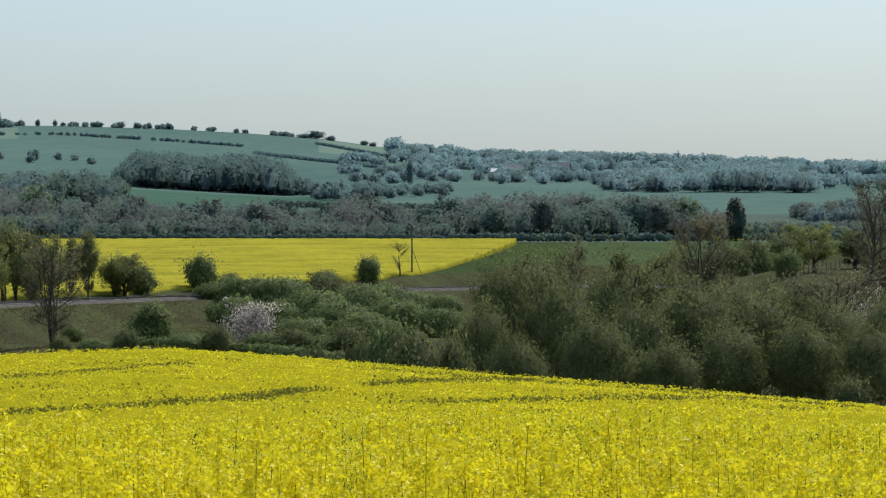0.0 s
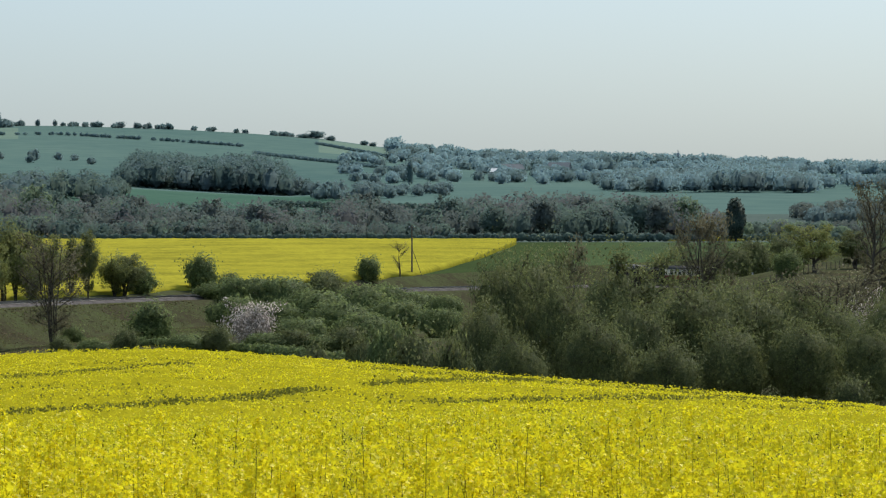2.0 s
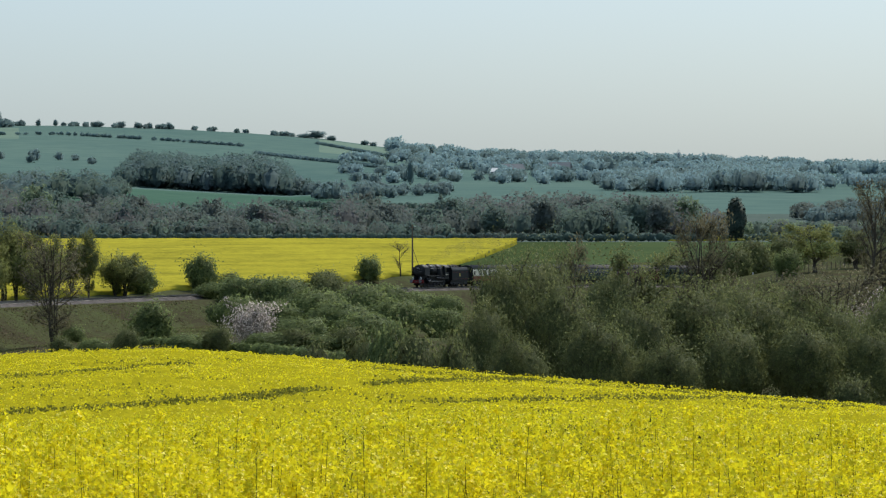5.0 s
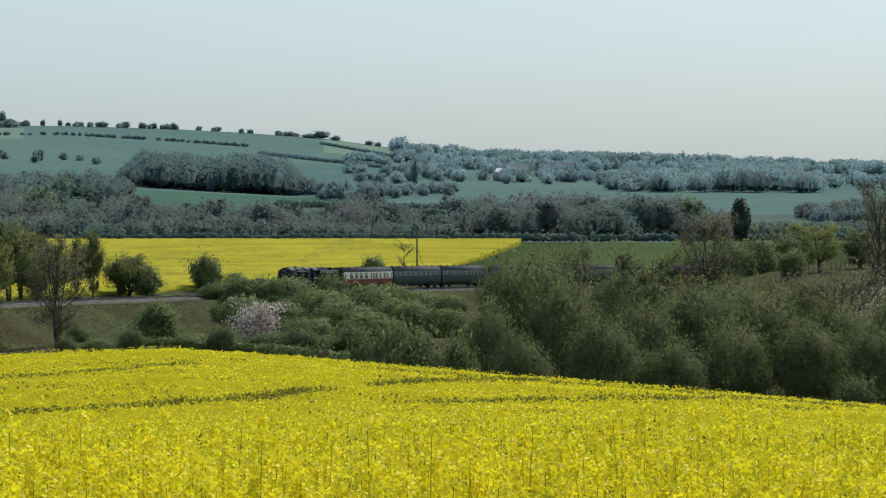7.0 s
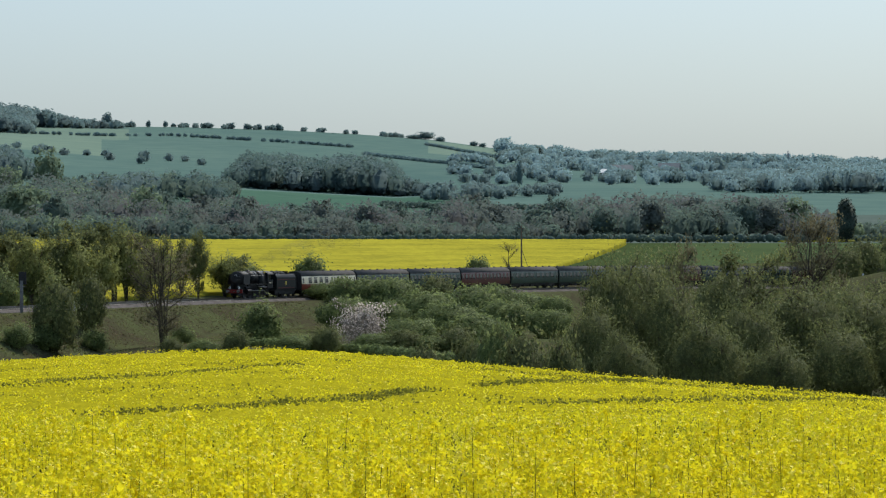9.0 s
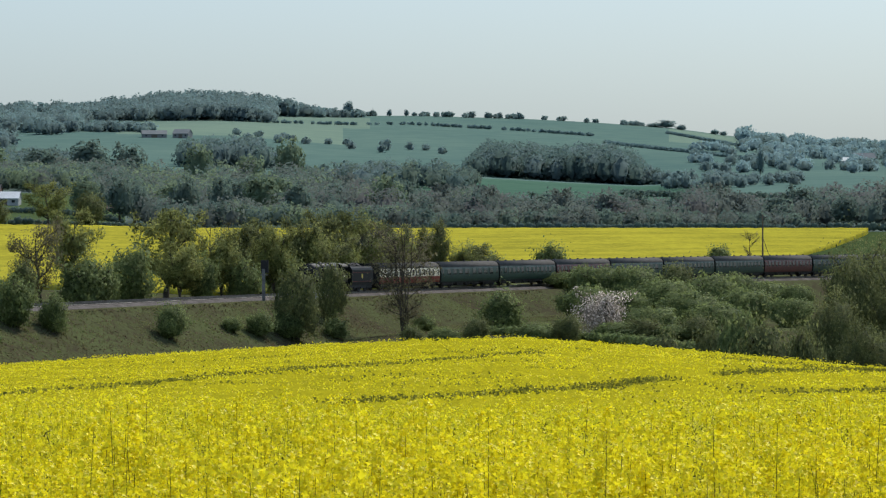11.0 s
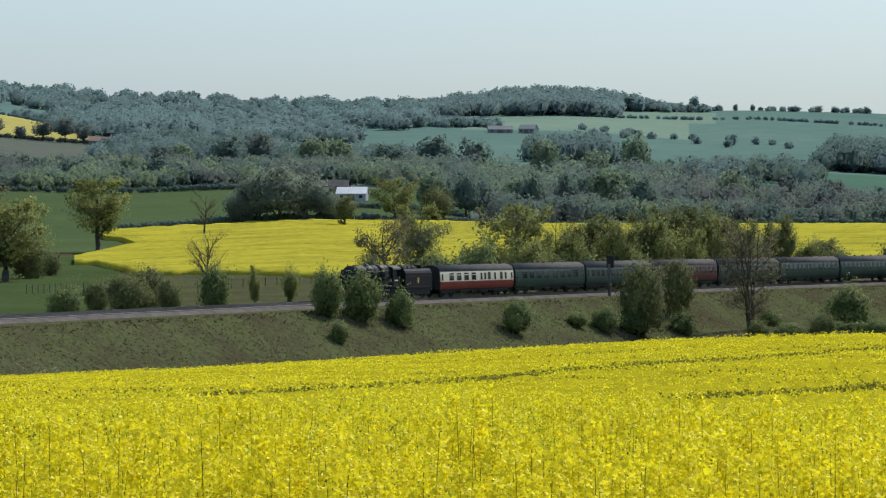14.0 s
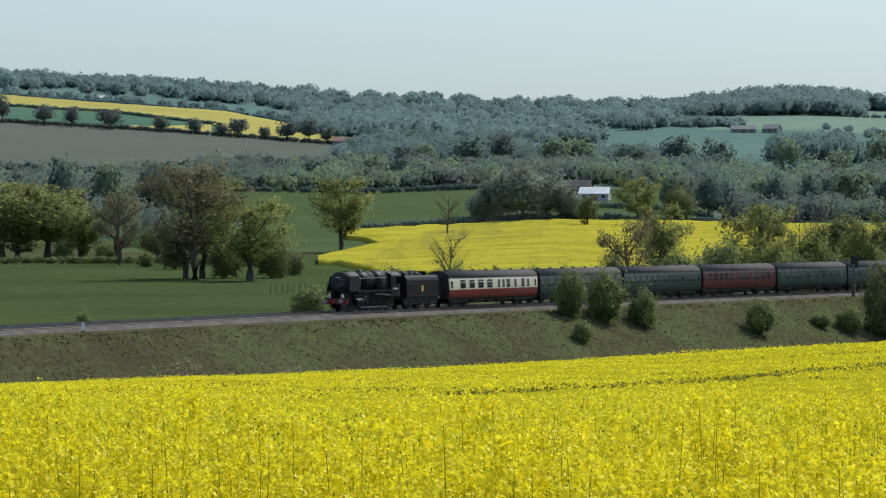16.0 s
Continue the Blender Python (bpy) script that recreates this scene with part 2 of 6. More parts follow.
def _line():
    s = LINE_S
    h = 0.2431 + 0.0238 * s / 100 + 0.0264 * (s / 100) ** 2 - 0.0051 * (s / 100) ** 3
    h = np.where(s < -40, 0.2381, h)
    h = np.where(s > 300, np.minimum(0.415 + (s - 300) * 0.0012, 0.50), h)
    x = np.concatenate([[0], np.cumsum(np.sin(h) * 2)[:-1]])
    y = np.concatenate([[0], np.cumsum(np.cos(h) * 2)[:-1]])
    i0 = int(np.argmin(np.abs(s)))
    x += 362.13 * math.sin(-0.2832) - x[i0]
    y += 362.13 * math.cos(-0.2832) - y[i0]
    z = np.interp(s, [-220, 0, 300, 360, 460, 560, 900], [0.1, 0.0, -0.35, -0.6, -1.8, -2.6, -4.0])
    return x, y, z, h


LINE_X, LINE_Y, LINE_Z, LINE_H = _line()


def on_line(s, off=0.0):
    """x, y, z and heading on the line at s; off metres to the camera's side."""
    x, y, z, h = (np.interp(s, LINE_S, a) for a in (LINE_X, LINE_Y, LINE_Z, LINE_H))
    return x + off * np.cos(h), y - off * np.sin(h), z, h


def line_coords(x, y):
    """Nearest s and signed distance (positive on the camera's side) of plan points, by arrays."""
    x, y = np.asarray(x, float), np.asarray(y, float)
    s = np.clip((y - 350) / 0.93, -215, 890)
    for _ in range(6):
        px, py = np.interp(s, LINE_S, LINE_X), np.interp(s, LINE_S, LINE_Y)
        h = np.interp(s, LINE_S, LINE_H)
        s = np.clip(s + (x - px) * np.sin(h) + (y - py) * np.cos(h), -219, 897)
    px, py = np.interp(s, LINE_S, LINE_X), np.interp(s, LINE_S, LINE_Y)
    h = np.interp(s, LINE_S, LINE_H)
    return s, (x - px) * np.cos(h) - (y - py) * np.sin(h)


# ---- lie of the land ----
EDGE_U = [-3200, -1659, -902, -500, -91, 298, 540, 784, 1100, 1568, 2600]
EDGE_R = [240, 210, 192, 184, 176, 170, 168, 164, 158, 150, 140]
EDGE_V = [740, 703, 676, 652, 626, 611, 628, 650, 676, 714, 760]
RIDGE_U = [-3200, -2200, -1659, -1259, -959, -740, -509, -430, -262, -120, -2, 120, 298, 430, 560, 700, 850, 1000, 1200, 1568, 2600]
RIDGE_V = [196, 178, 170, 191, 208, 217, 219, 222, 217, 222, 224, 224, 229, 236, 245, 264, 284, 288, 293, 309, 328]
CROP = 1.25


def wobble(x, y, size, seed=0.0):
    """Smooth uneven ground, about -1 to 1."""
    a = np.sin(x / size * 1.7 + y / size * 0.9 + seed) + np.sin(x / size * 0.6 - y / size * 1.9 + 2.1 * seed)
    b = np.sin(x / size * 3.1 + y / size * 2.7 + 1.3 * seed) * 0.5
    return (a + b) / 2.5


def ground(x, y):
    x, y = np.asarray(x, float), np.asarray(y, float)
    r = np.hypot(x, y)
    b = np.arctan2(x, y)
    u = 784 + BACK * b
    u = np.clip(u, -3200, 2600)
    er = np.interp(u, EDGE_U, EDGE_R)
    ez = EYE - (np.interp(u, EDGE_U, EDGE_V) - 408) / BACK * er - CROP
    # the slope by the camera ends in a brow at 38 m, dips out of sight, and comes up again as the far part of the field
    brow = 0.06 * np.sin(b * 31 + 1)
    near = np.interp(r, [0, 11, 38, 70, 95], [7.9, 7.52, 6.47, 4.2, 3.60]) + brow * np.clip((r - 15) / 20, 0, 1) * np.clip((95 - r) / 30, 0, 1)
    k = np.clip((r - 95) / (er - 95), 0, 1)
    field = np.where(r < 95, near, 3.60 + (ez - 3.60) * k)
    field = field + 0.10 * wobble(x, y, 14.0) * np.clip((r - 80) / 40, 0, 1) * np.clip((er - r) / 20, 0, 1)
    # valley beyond the crop, then up to the line
    s, d = line_coords(x, y)
    lz = np.interp(s, LINE_S, LINE_Z)
    floor = np.interp(u, [-1700, -900, -100, 230, 800, 1100, 1300, 1700], [-7.0, -7.0, -6.0, -4.2, -4.2, -4.5, -3.5, -3.0])
    t = np.clip((r - er - 4) / 55, 0, 1)
    valley = ez + (floor - ez) * (t * t * (3 - 2 * t)) + 0.35 * wobble(x, y, 23, 4)
    bank_top = lz - 0.55
    slope = bank_top - (np.abs(d) - 7.2) / 1.9 + 0.14 * wobble(x, y, 5, 1) * np.clip((np.abs(d) - 7) / 4, 0, 1)
    near_side = np.maximum(valley, np.where(np.abs(d) < 7.2, bank_top, slope))
    hump = np.interp(u, [1180, 1290, 1420, 1800], [0, 0.55, 1.0, 1.0]) * np.interp(r, [330, 640, 720], [0, 1, 1])
    near_side = np.where(d > 7.2, near_side + hump * (lz + 4.0 - near_side) * np.clip((d - 7.2) / 5, 0, 1), near_side)
    # beyond the line
    base = np.interp(r, [0, 450, 620, 950, 1100, 1300], [-1.6, -1.6, 0.6, 6.4, 7.4, 11.5])
    lift = np.interp(u, [-1700, -1050, -700, 1800], [-0.35, -0.35, 0.0, 0.0])
    base = base + lift * np.clip((r - 450) / 300, 0, 1) * 6
    far_side = np.where(np.abs(d) < 7.2, bank_top, np.minimum(base, bank_top + 0.0) * np.clip((12 - np.abs(d)) / 5, 0, 1) + base * (1 - np.clip((12 - np.abs(d)) / 5, 0, 1)))
    z = np.where(r < er + 4, field, np.where(d > 0, near_side, far_side))
    # hills
    z19 = np.interp(u, [-3200, -1659, -1340, -1019, -800, -500, -200, 215, 510, 800, 1200, 2600], [66, 57.5, 52, 45, 42, 40, 37, 34, 28.5, 33, 31, 31])
    z23 = np.interp(u, [-3200, -1659, -1259, -1039, -900, -500, -200, 0, 300, 600, 900, 2600], [98, 85, 74, 60, 58, 63, 62, 56, 53, 50, 44, 42])
    zr = EYE + (408 - np.interp(u, RIDGE_U, RIDGE_V)) / BACK * 3050
    hill = np.where(r < 1900, 11.5 + (z19 - 11.5) * ((r - 1300) / 600), np.where(r < 2300, z19 + (z23 - z19) * (r - 1900) / 400, z23 + (zr - z23) * np.clip((r - 2300) / 750, 0, 1)))
    hill = np.where(r > 3050, zr - (r - 3050) * 0.05, hill)
    hill = hill + 1.2 * wobble(x, y, 160, 2) * np.clip((r - 1300) / 300, 0, 1) * np.clip((3050 - r) / 200, 0, 1)
    swell = np.interp(u, [-1420, -1270, -700, -480, -300], [0, 1, 1, 0.85, 0]) * np.interp(r, [935, 1150, 1350, 1700], [0, 11, 10, 0])
    return np.where(r > 1300, hill, z) + swell


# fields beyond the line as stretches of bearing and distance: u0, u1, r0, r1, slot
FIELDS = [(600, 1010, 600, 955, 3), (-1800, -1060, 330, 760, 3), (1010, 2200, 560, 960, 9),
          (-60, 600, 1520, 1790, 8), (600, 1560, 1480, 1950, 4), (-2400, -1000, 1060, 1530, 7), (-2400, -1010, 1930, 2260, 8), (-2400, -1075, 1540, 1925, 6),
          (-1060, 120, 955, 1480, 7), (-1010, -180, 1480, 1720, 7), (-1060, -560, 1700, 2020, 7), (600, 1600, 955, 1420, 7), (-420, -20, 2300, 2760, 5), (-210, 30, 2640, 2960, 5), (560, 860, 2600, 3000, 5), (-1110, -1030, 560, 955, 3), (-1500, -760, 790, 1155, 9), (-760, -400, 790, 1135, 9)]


def make_ground():
    us = np.concatenate([np.arange(784 - BACK * math.pi, -2300, 260), np.arange(-2300, 2150, 16), np.arange(2150, 784 + BACK * math.pi, 260)])
    rs = np.concatenate([[0.02, 0.5], np.arange(3, 60, 3), np.arange(60, 280, 6), np.arange(280, 820, 5.0), np.arange(820, 1400, 20), np.arange(1400, 3040, 45), [3050], np.arange(3080, 4000, 60), [4200, 4500, 4800]])
    B, R = np.meshgrid((us - 784) / BACK, rs, indexing="ij")
    X, Y = R * np.sin(B), R * np.cos(B)
    Z = ground(X, Y)
    nu, nr = len(us), len(rs)
    verts = np.stack([X, Y, Z], -1).reshape(-1, 3)
    i, j = np.meshgrid(np.arange(nu), np.arange(nr - 1), indexing="ij")
    a, b2 = i * nr + j, ((i + 1) % nu) * nr + j
    quads = np.stack([a, b2, b2 + 1, a + 1], -1).reshape(-1, 4)
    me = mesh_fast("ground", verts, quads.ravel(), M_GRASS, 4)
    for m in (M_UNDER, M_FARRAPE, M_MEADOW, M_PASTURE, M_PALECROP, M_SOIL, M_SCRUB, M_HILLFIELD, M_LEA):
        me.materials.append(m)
    uc, rc = us[i.ravel()], rs[j.ravel()]
    rc = rc + np.where(rc > 1400, 20, 0)
    cx, cy = rc * np.sin((uc - 784) / BACK), rc * np.cos((uc - 784) / BACK)
    er = np.interp(uc, EDGE_U, EDGE_R)
    s, d = line_coords(cx, cy)
    slot = np.zeros(len(uc), np.int32)
    slot[rc < er] = 1
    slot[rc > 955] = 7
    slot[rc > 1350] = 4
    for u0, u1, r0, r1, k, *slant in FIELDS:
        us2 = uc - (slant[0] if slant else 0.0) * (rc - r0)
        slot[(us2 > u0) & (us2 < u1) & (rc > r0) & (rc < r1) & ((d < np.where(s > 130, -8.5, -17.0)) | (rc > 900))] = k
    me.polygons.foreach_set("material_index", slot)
    me.polygons.foreach_set("use_smooth", [True] * len(me.polygons))
    return tagged(new("ground", me), "rolling valley ground with grass banks, crops and hill pasture", "ground", kind="structure")


make_ground()


# ---- rapeseed crop ----
rng = np.random.default_rng(7)
# wheel tracks through the crop, as plan lines
def from_view(u, v):
    """Plan place on the crop's top seen at bearing u and v steps."""
    rr = np.arange(95, float(np.interp(u, EDGE_U, EDGE_R)) - 1, 0.5)
    x, y = rr * math.sin((u - 784) / BACK), rr * math.cos((u - 784) / BACK)
    dep = 408 + (EYE - ground(x, y) - CROP) / rr * BACK
    k = int(np.argmin(np.abs(dep - v)))
    return x[k], y[k]


TRACKS = [[(-880, 721), (-222, 678), (340, 640)], [(-40, 724), (430, 699), (950, 668)], [(620, 646), (1180, 688), (1520, 716)], [(760, 708), (1300, 702)]]
TRACK_LINES = [np.array([from_view(u, v) for u, v in t]) for t in TRACKS]


def off_tracks(x, y):
    """Distance to the nearest wheel track, by arrays."""
    best = np.full(np.shape(x), 99.0)
    for ln in TRACK_LINES:
        for (x0, y0), (x1, y1) in zip(ln[:-1], ln[1:]):
            dx, dy = x1 - x0, y1 - y0
            k = np.clip(((x - x0) * dx + (y - y0) * dy) / (dx * dx + dy * dy + 1e-9), 0, 1)
            best = np.minimum(best, np.hypot(x - x0 - k * dx, y - y0 - k * dy))
    return best


def scatter(r0, r1, count, u0=-1800, u1=1700, power=1.0):
    """Random plan places in the crop, denser near r0 with power below 1."""
    k = rng.random(count)
    r = np.sqrt(r0 ** 2 + k ** (1 / power) * (r1 ** 2 - r0 ** 2))
    u = rng.uniform(u0, u1, count)
    b = (u - 784) / BACK
    return r * np.sin(b), r * np.cos(b), r, u


def flowers(points, size, count, reach, squash):
    """Petal triangles round each point (a flower head). Returns verts and corners."""
    n = len(points)
    g = rng.normal(size=(n, count, 3)) * np.array([reach, reach, reach * squash])
    c = (points[:, None, :] + g).reshape(-1, 3)
    m = len(c)
    nrm = rng.normal(size=(m, 3)) + np.array([0, 0, 0.6])
    nrm /= np.linalg.norm(nrm, axis=1)[:, None]
    t = np.cross(nrm, rng.normal(size=(m, 3)))
    t /= np.linalg.norm(t, axis=1)[:, None]
    w = np.cross(nrm, t)
    sz = size * rng.uniform(0.7, 1.3, (m, 1))
    v = np.stack([c + t * sz * 1.1, c - t * sz * 0.6 + w * sz, c - t * sz * 0.6 - w * sz], 1).reshape(-1, 3)
    return v, np.arange(3 * m)


def stalks(foot, top, width):
    """Three-sided thin stems from foot to top."""
    n = len(foot)
    ang = rng.uniform(0, 6.28, n)
    vs = []
    for k in range(3):
        o = np.stack([np.cos(ang + k * 2.094), np.sin(ang + k * 2.094), np.zeros(n)], 1) * width
        vs += [foot + o, top + o * 0.6]
    v = np.stack(vs, 1).reshape(-1, 3)
    base = np.arange(n)[:, None] * 6
    q = np.concatenate([base + np.array([0, 2, 3, 1]), base + np.array([2, 4, 5, 3]), base + np.array([4, 0, 1, 5])], 1)
    return v, q.ravel()


def crop_patch(name, r0, r1, heads, size, blooms, reach, squash, tall=0.16, stem=0.006, stem_share=1.0, label="", spread=0.075, lump=0.55, pods=0):
    # plants of several heads each, standing at heights of their own
    x, y, r, u = (np.repeat(q, 6) for q in scatter(r0, r1, heads // 6))
    plant_up = 0.04 - np.abs(np.repeat(rng.normal(size=heads // 6), 6)) * tall * lump
    x, y = x + rng.normal(size=len(x)) * spread, y + rng.normal(size=len(x)) * spread
    r = np.hypot(x, y)
    er = np.interp(u, EDGE_U, EDGE_R)
    keep = (r < er) & ((off_tracks(x, y) > 0.5 + 0.35 * wobble(x, y, 7, 2) + 0.3 * rng.random(len(x))) | (rng.random(len(x)) < 0.12))
    x, y, r, plant_up = x[keep], y[keep], r[keep], plant_up[keep]
    g = ground(x, y)
    clump = 0.07 * wobble(x, y, 1.1, 3) + 0.07 * wobble(x, y, 3.7, 5)
    h = CROP - 0.06 + clump - np.abs(rng.normal(size=len(x))) * tall * 0.4 + plant_up + np.where(rng.random(len(x)) > 0.992, tall * rng.uniform(0.2, 0.6, len(x)), 0)
    top = np.stack([x, y, g + h], 1)
    v, c = flowers(top - np.array([0, 0, reach * squash]), size, blooms, reach, squash)
    obs = [tagged(new(name, mesh_fast(name, v, c, M_PETAL, 3)), label, "rapeseed", kind="stuff")]
    if pods:
        m = len(top) * pods
        at = np.repeat(top, pods, axis=0) + rng.normal(size=(m, 3)) * np.array([0.04, 0.04, 0.0]) - np.array([0, 0, 1.0]) * rng.uniform(0.09, 0.34, (m, 1))
        way = rng.normal(size=(m, 3)) * np.array([0.5, 0.5, 0.3]) + np.array([0, 0, 0.8])
        side = np.cross(way, rng.normal(size=(m, 3)))
        side *= 0.008 / (np.linalg.norm(side, axis=1)[:, None] + 1e-9)
        pv = np.stack([at - side, at + side, at + way * 0.06], 1).reshape(-1, 3)
        obs.append(tagged(new("rapeseed_pods", mesh_fast("rapeseed_pods", pv, np.arange(len(pv)), M_POD, 3)), "green pods and leaves below the yellow flower heads", "rapeseed", kind="stuff"))
    if stem:
        has = rng.random(len(x)) < stem_share
        t = top[has]
        lean = rng.normal(size=(len(t), 3)) * np.array([0.07, 0.07, 0])
        foot = t + lean - np.array([0, 0, 0.75])
        sv, sc = stalks(foot, t - np.array([0, 0, reach * 0.4]), stem)
        obs.append(tagged(new("rapeseed_stalks", mesh_fast("rapeseed_stalks", sv, sc, M_STALK, 4)), "thin green stems below the yellow flower heads", "rapeseed", kind="stuff"))
    return obs


def crop_canopy(r0, r1, step, drop, du, mat):
    """Leafy underlayer of the crop, a bumpy sheet below the flower heads, open along the wheel tracks."""
    us = np.arange(-1900, 1800, du)
    rs = np.arange(r0, r1, step)
    Bg, R = np.meshgrid((us - 784) / BACK, rs, indexing="ij")
    X, Y = R * np.sin(Bg), R * np.cos(Bg)
    er = np.interp(784 + BACK * Bg, EDGE_U, EDGE_R)
    gap = off_tracks(X, Y) < 0.45 + 0.35 * wobble(X, Y, 7, 2)
    Z = ground(X, Y) + np.maximum(CROP - drop - np.where(gap, 0.12, 0.0) + 0.05 * rng.normal(size=X.shape), 0.05)
    Z = np.where(R > er, ground(X, Y) - 0.3, Z)
    nu, nr = len(us), len(rs)
    verts = np.stack([X, Y, Z], -1).reshape(-1, 3)
    i, j = np.meshgrid(np.arange(nu - 1), np.arange(nr - 1), indexing="ij")
    a, b2 = i * nr + j, (i + 1) * nr + j
    me = mesh_fast("rapeseed_canopy", verts, np.stack([a, b2, b2 + 1, a + 1], -1).ravel(), mat, 4)
    tagged(new("rapeseed_canopy", me), "leafy green and yellow underlayer of the flowering crop", "rapeseed", kind="stuff")


crop_canopy(9, 46, 0.7, 0.44, 14, M_LEAFY)
crop_canopy(80, 216, 0.7, 0.12, 10, M_CANOPY)
crop_patch("rapeseed_flowers", 9.5, 16, 6000, 0.0060, 34, 0.021, 2.4, tall=0.26, stem=0.0026, stem_share=0.7, spread=0.09, lump=1.1, pods=7, label="bright yellow flower heads of the nearest rapeseed")
crop_patch("rapeseed_flowers", 16, 26, 7800, 0.0078, 22, 0.021, 2.3, tall=0.24, stem=0.003, stem_share=0.5, spread=0.09, lump=1.0, pods=4, label="bright yellow rapeseed flower heads on thin stems")
crop_patch("rapeseed_flowers", 26, 46, 12000, 0.0138, 11, 0.026, 2.2, spread=0.10, lump=0.7, tall=0.20, pods=2, stem=0.0035, stem_share=0.2, label="bright yellow rapeseed flower heads on thin stems")
crop_patch("rapeseed_flowers", 84, 215, 125000, 0.034, 1, 0.08, 0.3, tall=0.03, stem=0, spread=0.5, lump=0.3, label="smooth yellow rapeseed field reaching the slope's brow")


def tall_plants(r0, r1, count, lo=-0.06, hi=0.13):
    """Single plants that stand above the rest: a dark stem with flower clusters along its upper part."""
    x, y, r, u = scatter(r0, r1, count)
    up = CROP + rng.uniform(lo, hi, count)
    lean = rng.normal(size=(count, 3)) * np.array([0.06, 0.06, 0])
    g = np.stack([x, y, ground(x, y)], 1)
    tip = g + np.array([0, 0, 1.0]) * up[:, None] + lean
    k = 7
    t = np.tile(np.linspace(0.0, 0.26, k), count)[:, None] * np.repeat(rng.uniform(0.7, 1.2, (count, 1)), k, axis=0)
    a = rng.uniform(0, 6.28, count * k)
    wide = 0.012 + t * 0.20
    at = np.repeat(tip, k, axis=0) - np.array([0, 0, 1.0]) * t + np.stack([np.cos(a), np.sin(a), np.zeros(len(a))], 1) * wide
    v, q = flowers(at, 0.0082, 30, 0.015, 1.0)
    tagged(new("rapeseed_flowers", mesh_fast("rapeseed_flowers", v, q, M_PETAL, 3)), "taller yellow rapeseed spikes above the crop", "rapeseed", kind="stuff")
    sv, sc = stalks(g + np.array([0, 0, 0.3]), tip - np.array([0, 0, 0.01]), 0.0019)
    tagged(new("rapeseed_stalks", mesh_fast("rapeseed_stalks", sv, sc, M_STALK, 4)), "dark green stems of the taller plants", "rapeseed", kind="stuff")


tall_plants(9.6, 14.5, 620)
tall_plants(14.5, 24, 420)
tall_plants(9.7, 16, 210, 0.04, 0.25)


def worn_patches(per_metre, others):
    """Flattened, greener growth along the wheel tracks, and small patches of it elsewhere in the far part of the field."""
    pts = []
    for ln in TRACK_LINES:
        for (x0, y0), (x1, y1) in zip(ln[:-1], ln[1:]):
            n = int(math.hypot(x1 - x0, y1 - y0) * per_metre)
            t = rng.random(n)[:, None]
            at = np.array([[x0, y0]]) + np.array([[x1 - x0, y1 - y0]]) * t
            broad = 0.25 + 0.95 * np.clip(wobble(at[:, 0], at[:, 1], 5.0, 2) + 0.1, 0, 1)
            keep = wobble(at[:, 0], at[:, 1], 9.0, 6) > -0.55
            pts.append((at + rng.normal(size=(n, 2)) * broad[:, None])[keep])
    for _ in range(others):
        u, r = rng.uniform(-1750, 1600), rng.uniform(98, 165)
        x, y = spot(u, r)
        n = int(rng.integers(25, 90))
        pts.append(np.array([[x, y]]) + rng.normal(size=(n, 2)) * np.array([[rng.uniform(0.5, 2.0), 0.35]]))
    p = np.concatenate(pts)
    inside = np.hypot(p[:, 0], p[:, 1]) < np.interp(784 + BACK * np.arctan2(p[:, 0], p[:, 1]), EDGE_U, EDGE_R) - 1
    p = p[inside]
    top = np.stack([p[:, 0], p[:, 1], ground(p[:, 0], p[:, 1]) + CROP - 0.10 + 0.05 * rng.normal(size=len(p))], 1)
    v, c = flowers(top, 0.05, 1, 0.02, 1.0)
    tagged(new("rapeseed_leaves", mesh_fast("rapeseed_leaves", v, c, M_TRODDEN, 3)), "dark green flattened growth along the wheel tracks", "rapeseed", kind="stuff")


worn_patches(80, 90)


# ---- the farther yellow fields: standing crops, 1 m deep, with their own edges ----
def far_crop(edge, du, dr, label, mat=M_FARRAPE):
    """edge: rows of bearing, near distance, far distance."""
    us = np.arange(edge[0][0], edge[-1][0], du)
    e = np.array(edge, float)
    lo, hi = np.interp(us, e[:, 0], e[:, 1]), np.interp(us, e[:, 0], e[:, 2])
    n = int(max(hi - lo) / dr) + 3
    v = []
    for k, u in enumerate(us):
        wob = 1.5 * math.sin(u * 0.11) + 1.0 * math.sin(u * 0.047)
        for j in range(n):
            t = min(max((j - 1) / (n - 3), 0), 1)
            r = lo[k] + wob + (hi[k] - lo[k]) * t
            x, y = spot(float(u), float(r))
            v.append((x, y, (0.45 if j == 1 else 0.85 if j == 2 else 1.05) + 0.05 * rng.normal() if 0 < j < n - 1 else 0.0))
    v = np.array(v)
    v[:, 2] += ground(v[:, 0], v[:, 1])
    i, j = np.meshgrid(np.arange(len(us) - 1), np.arange(n - 1), indexing="ij")
    a, b2 = i * n + j, (i + 1) * n + j
    me = mesh_fast("far_rapeseed_field", v, np.stack([a, b2, b2 + 1, a + 1], -1).ravel(), mat, 4)
    return tagged(new("far_rapeseed_field", me), label, "rapeseed", kind="stuff")


def line_r(u):
    k = int(np.argmin(np.abs(784 + BACK * np.arctan2(LINE_X, LINE_Y) - u)))
    return math.hypot(LINE_X[k], LINE_Y[k])


def r_seen(u, v, lo, hi):
    """Distance between lo and hi at which the ground on bearing u lies v steps down."""
    rr = np.arange(lo, hi, 2.0)
    g = ground(rr * math.sin((u - 784) / BACK), rr * math.cos((u - 784) / BACK))
    return float(rr[int(np.argmin(np.abs(408 + (EYE - g) / rr * BACK - v)))])


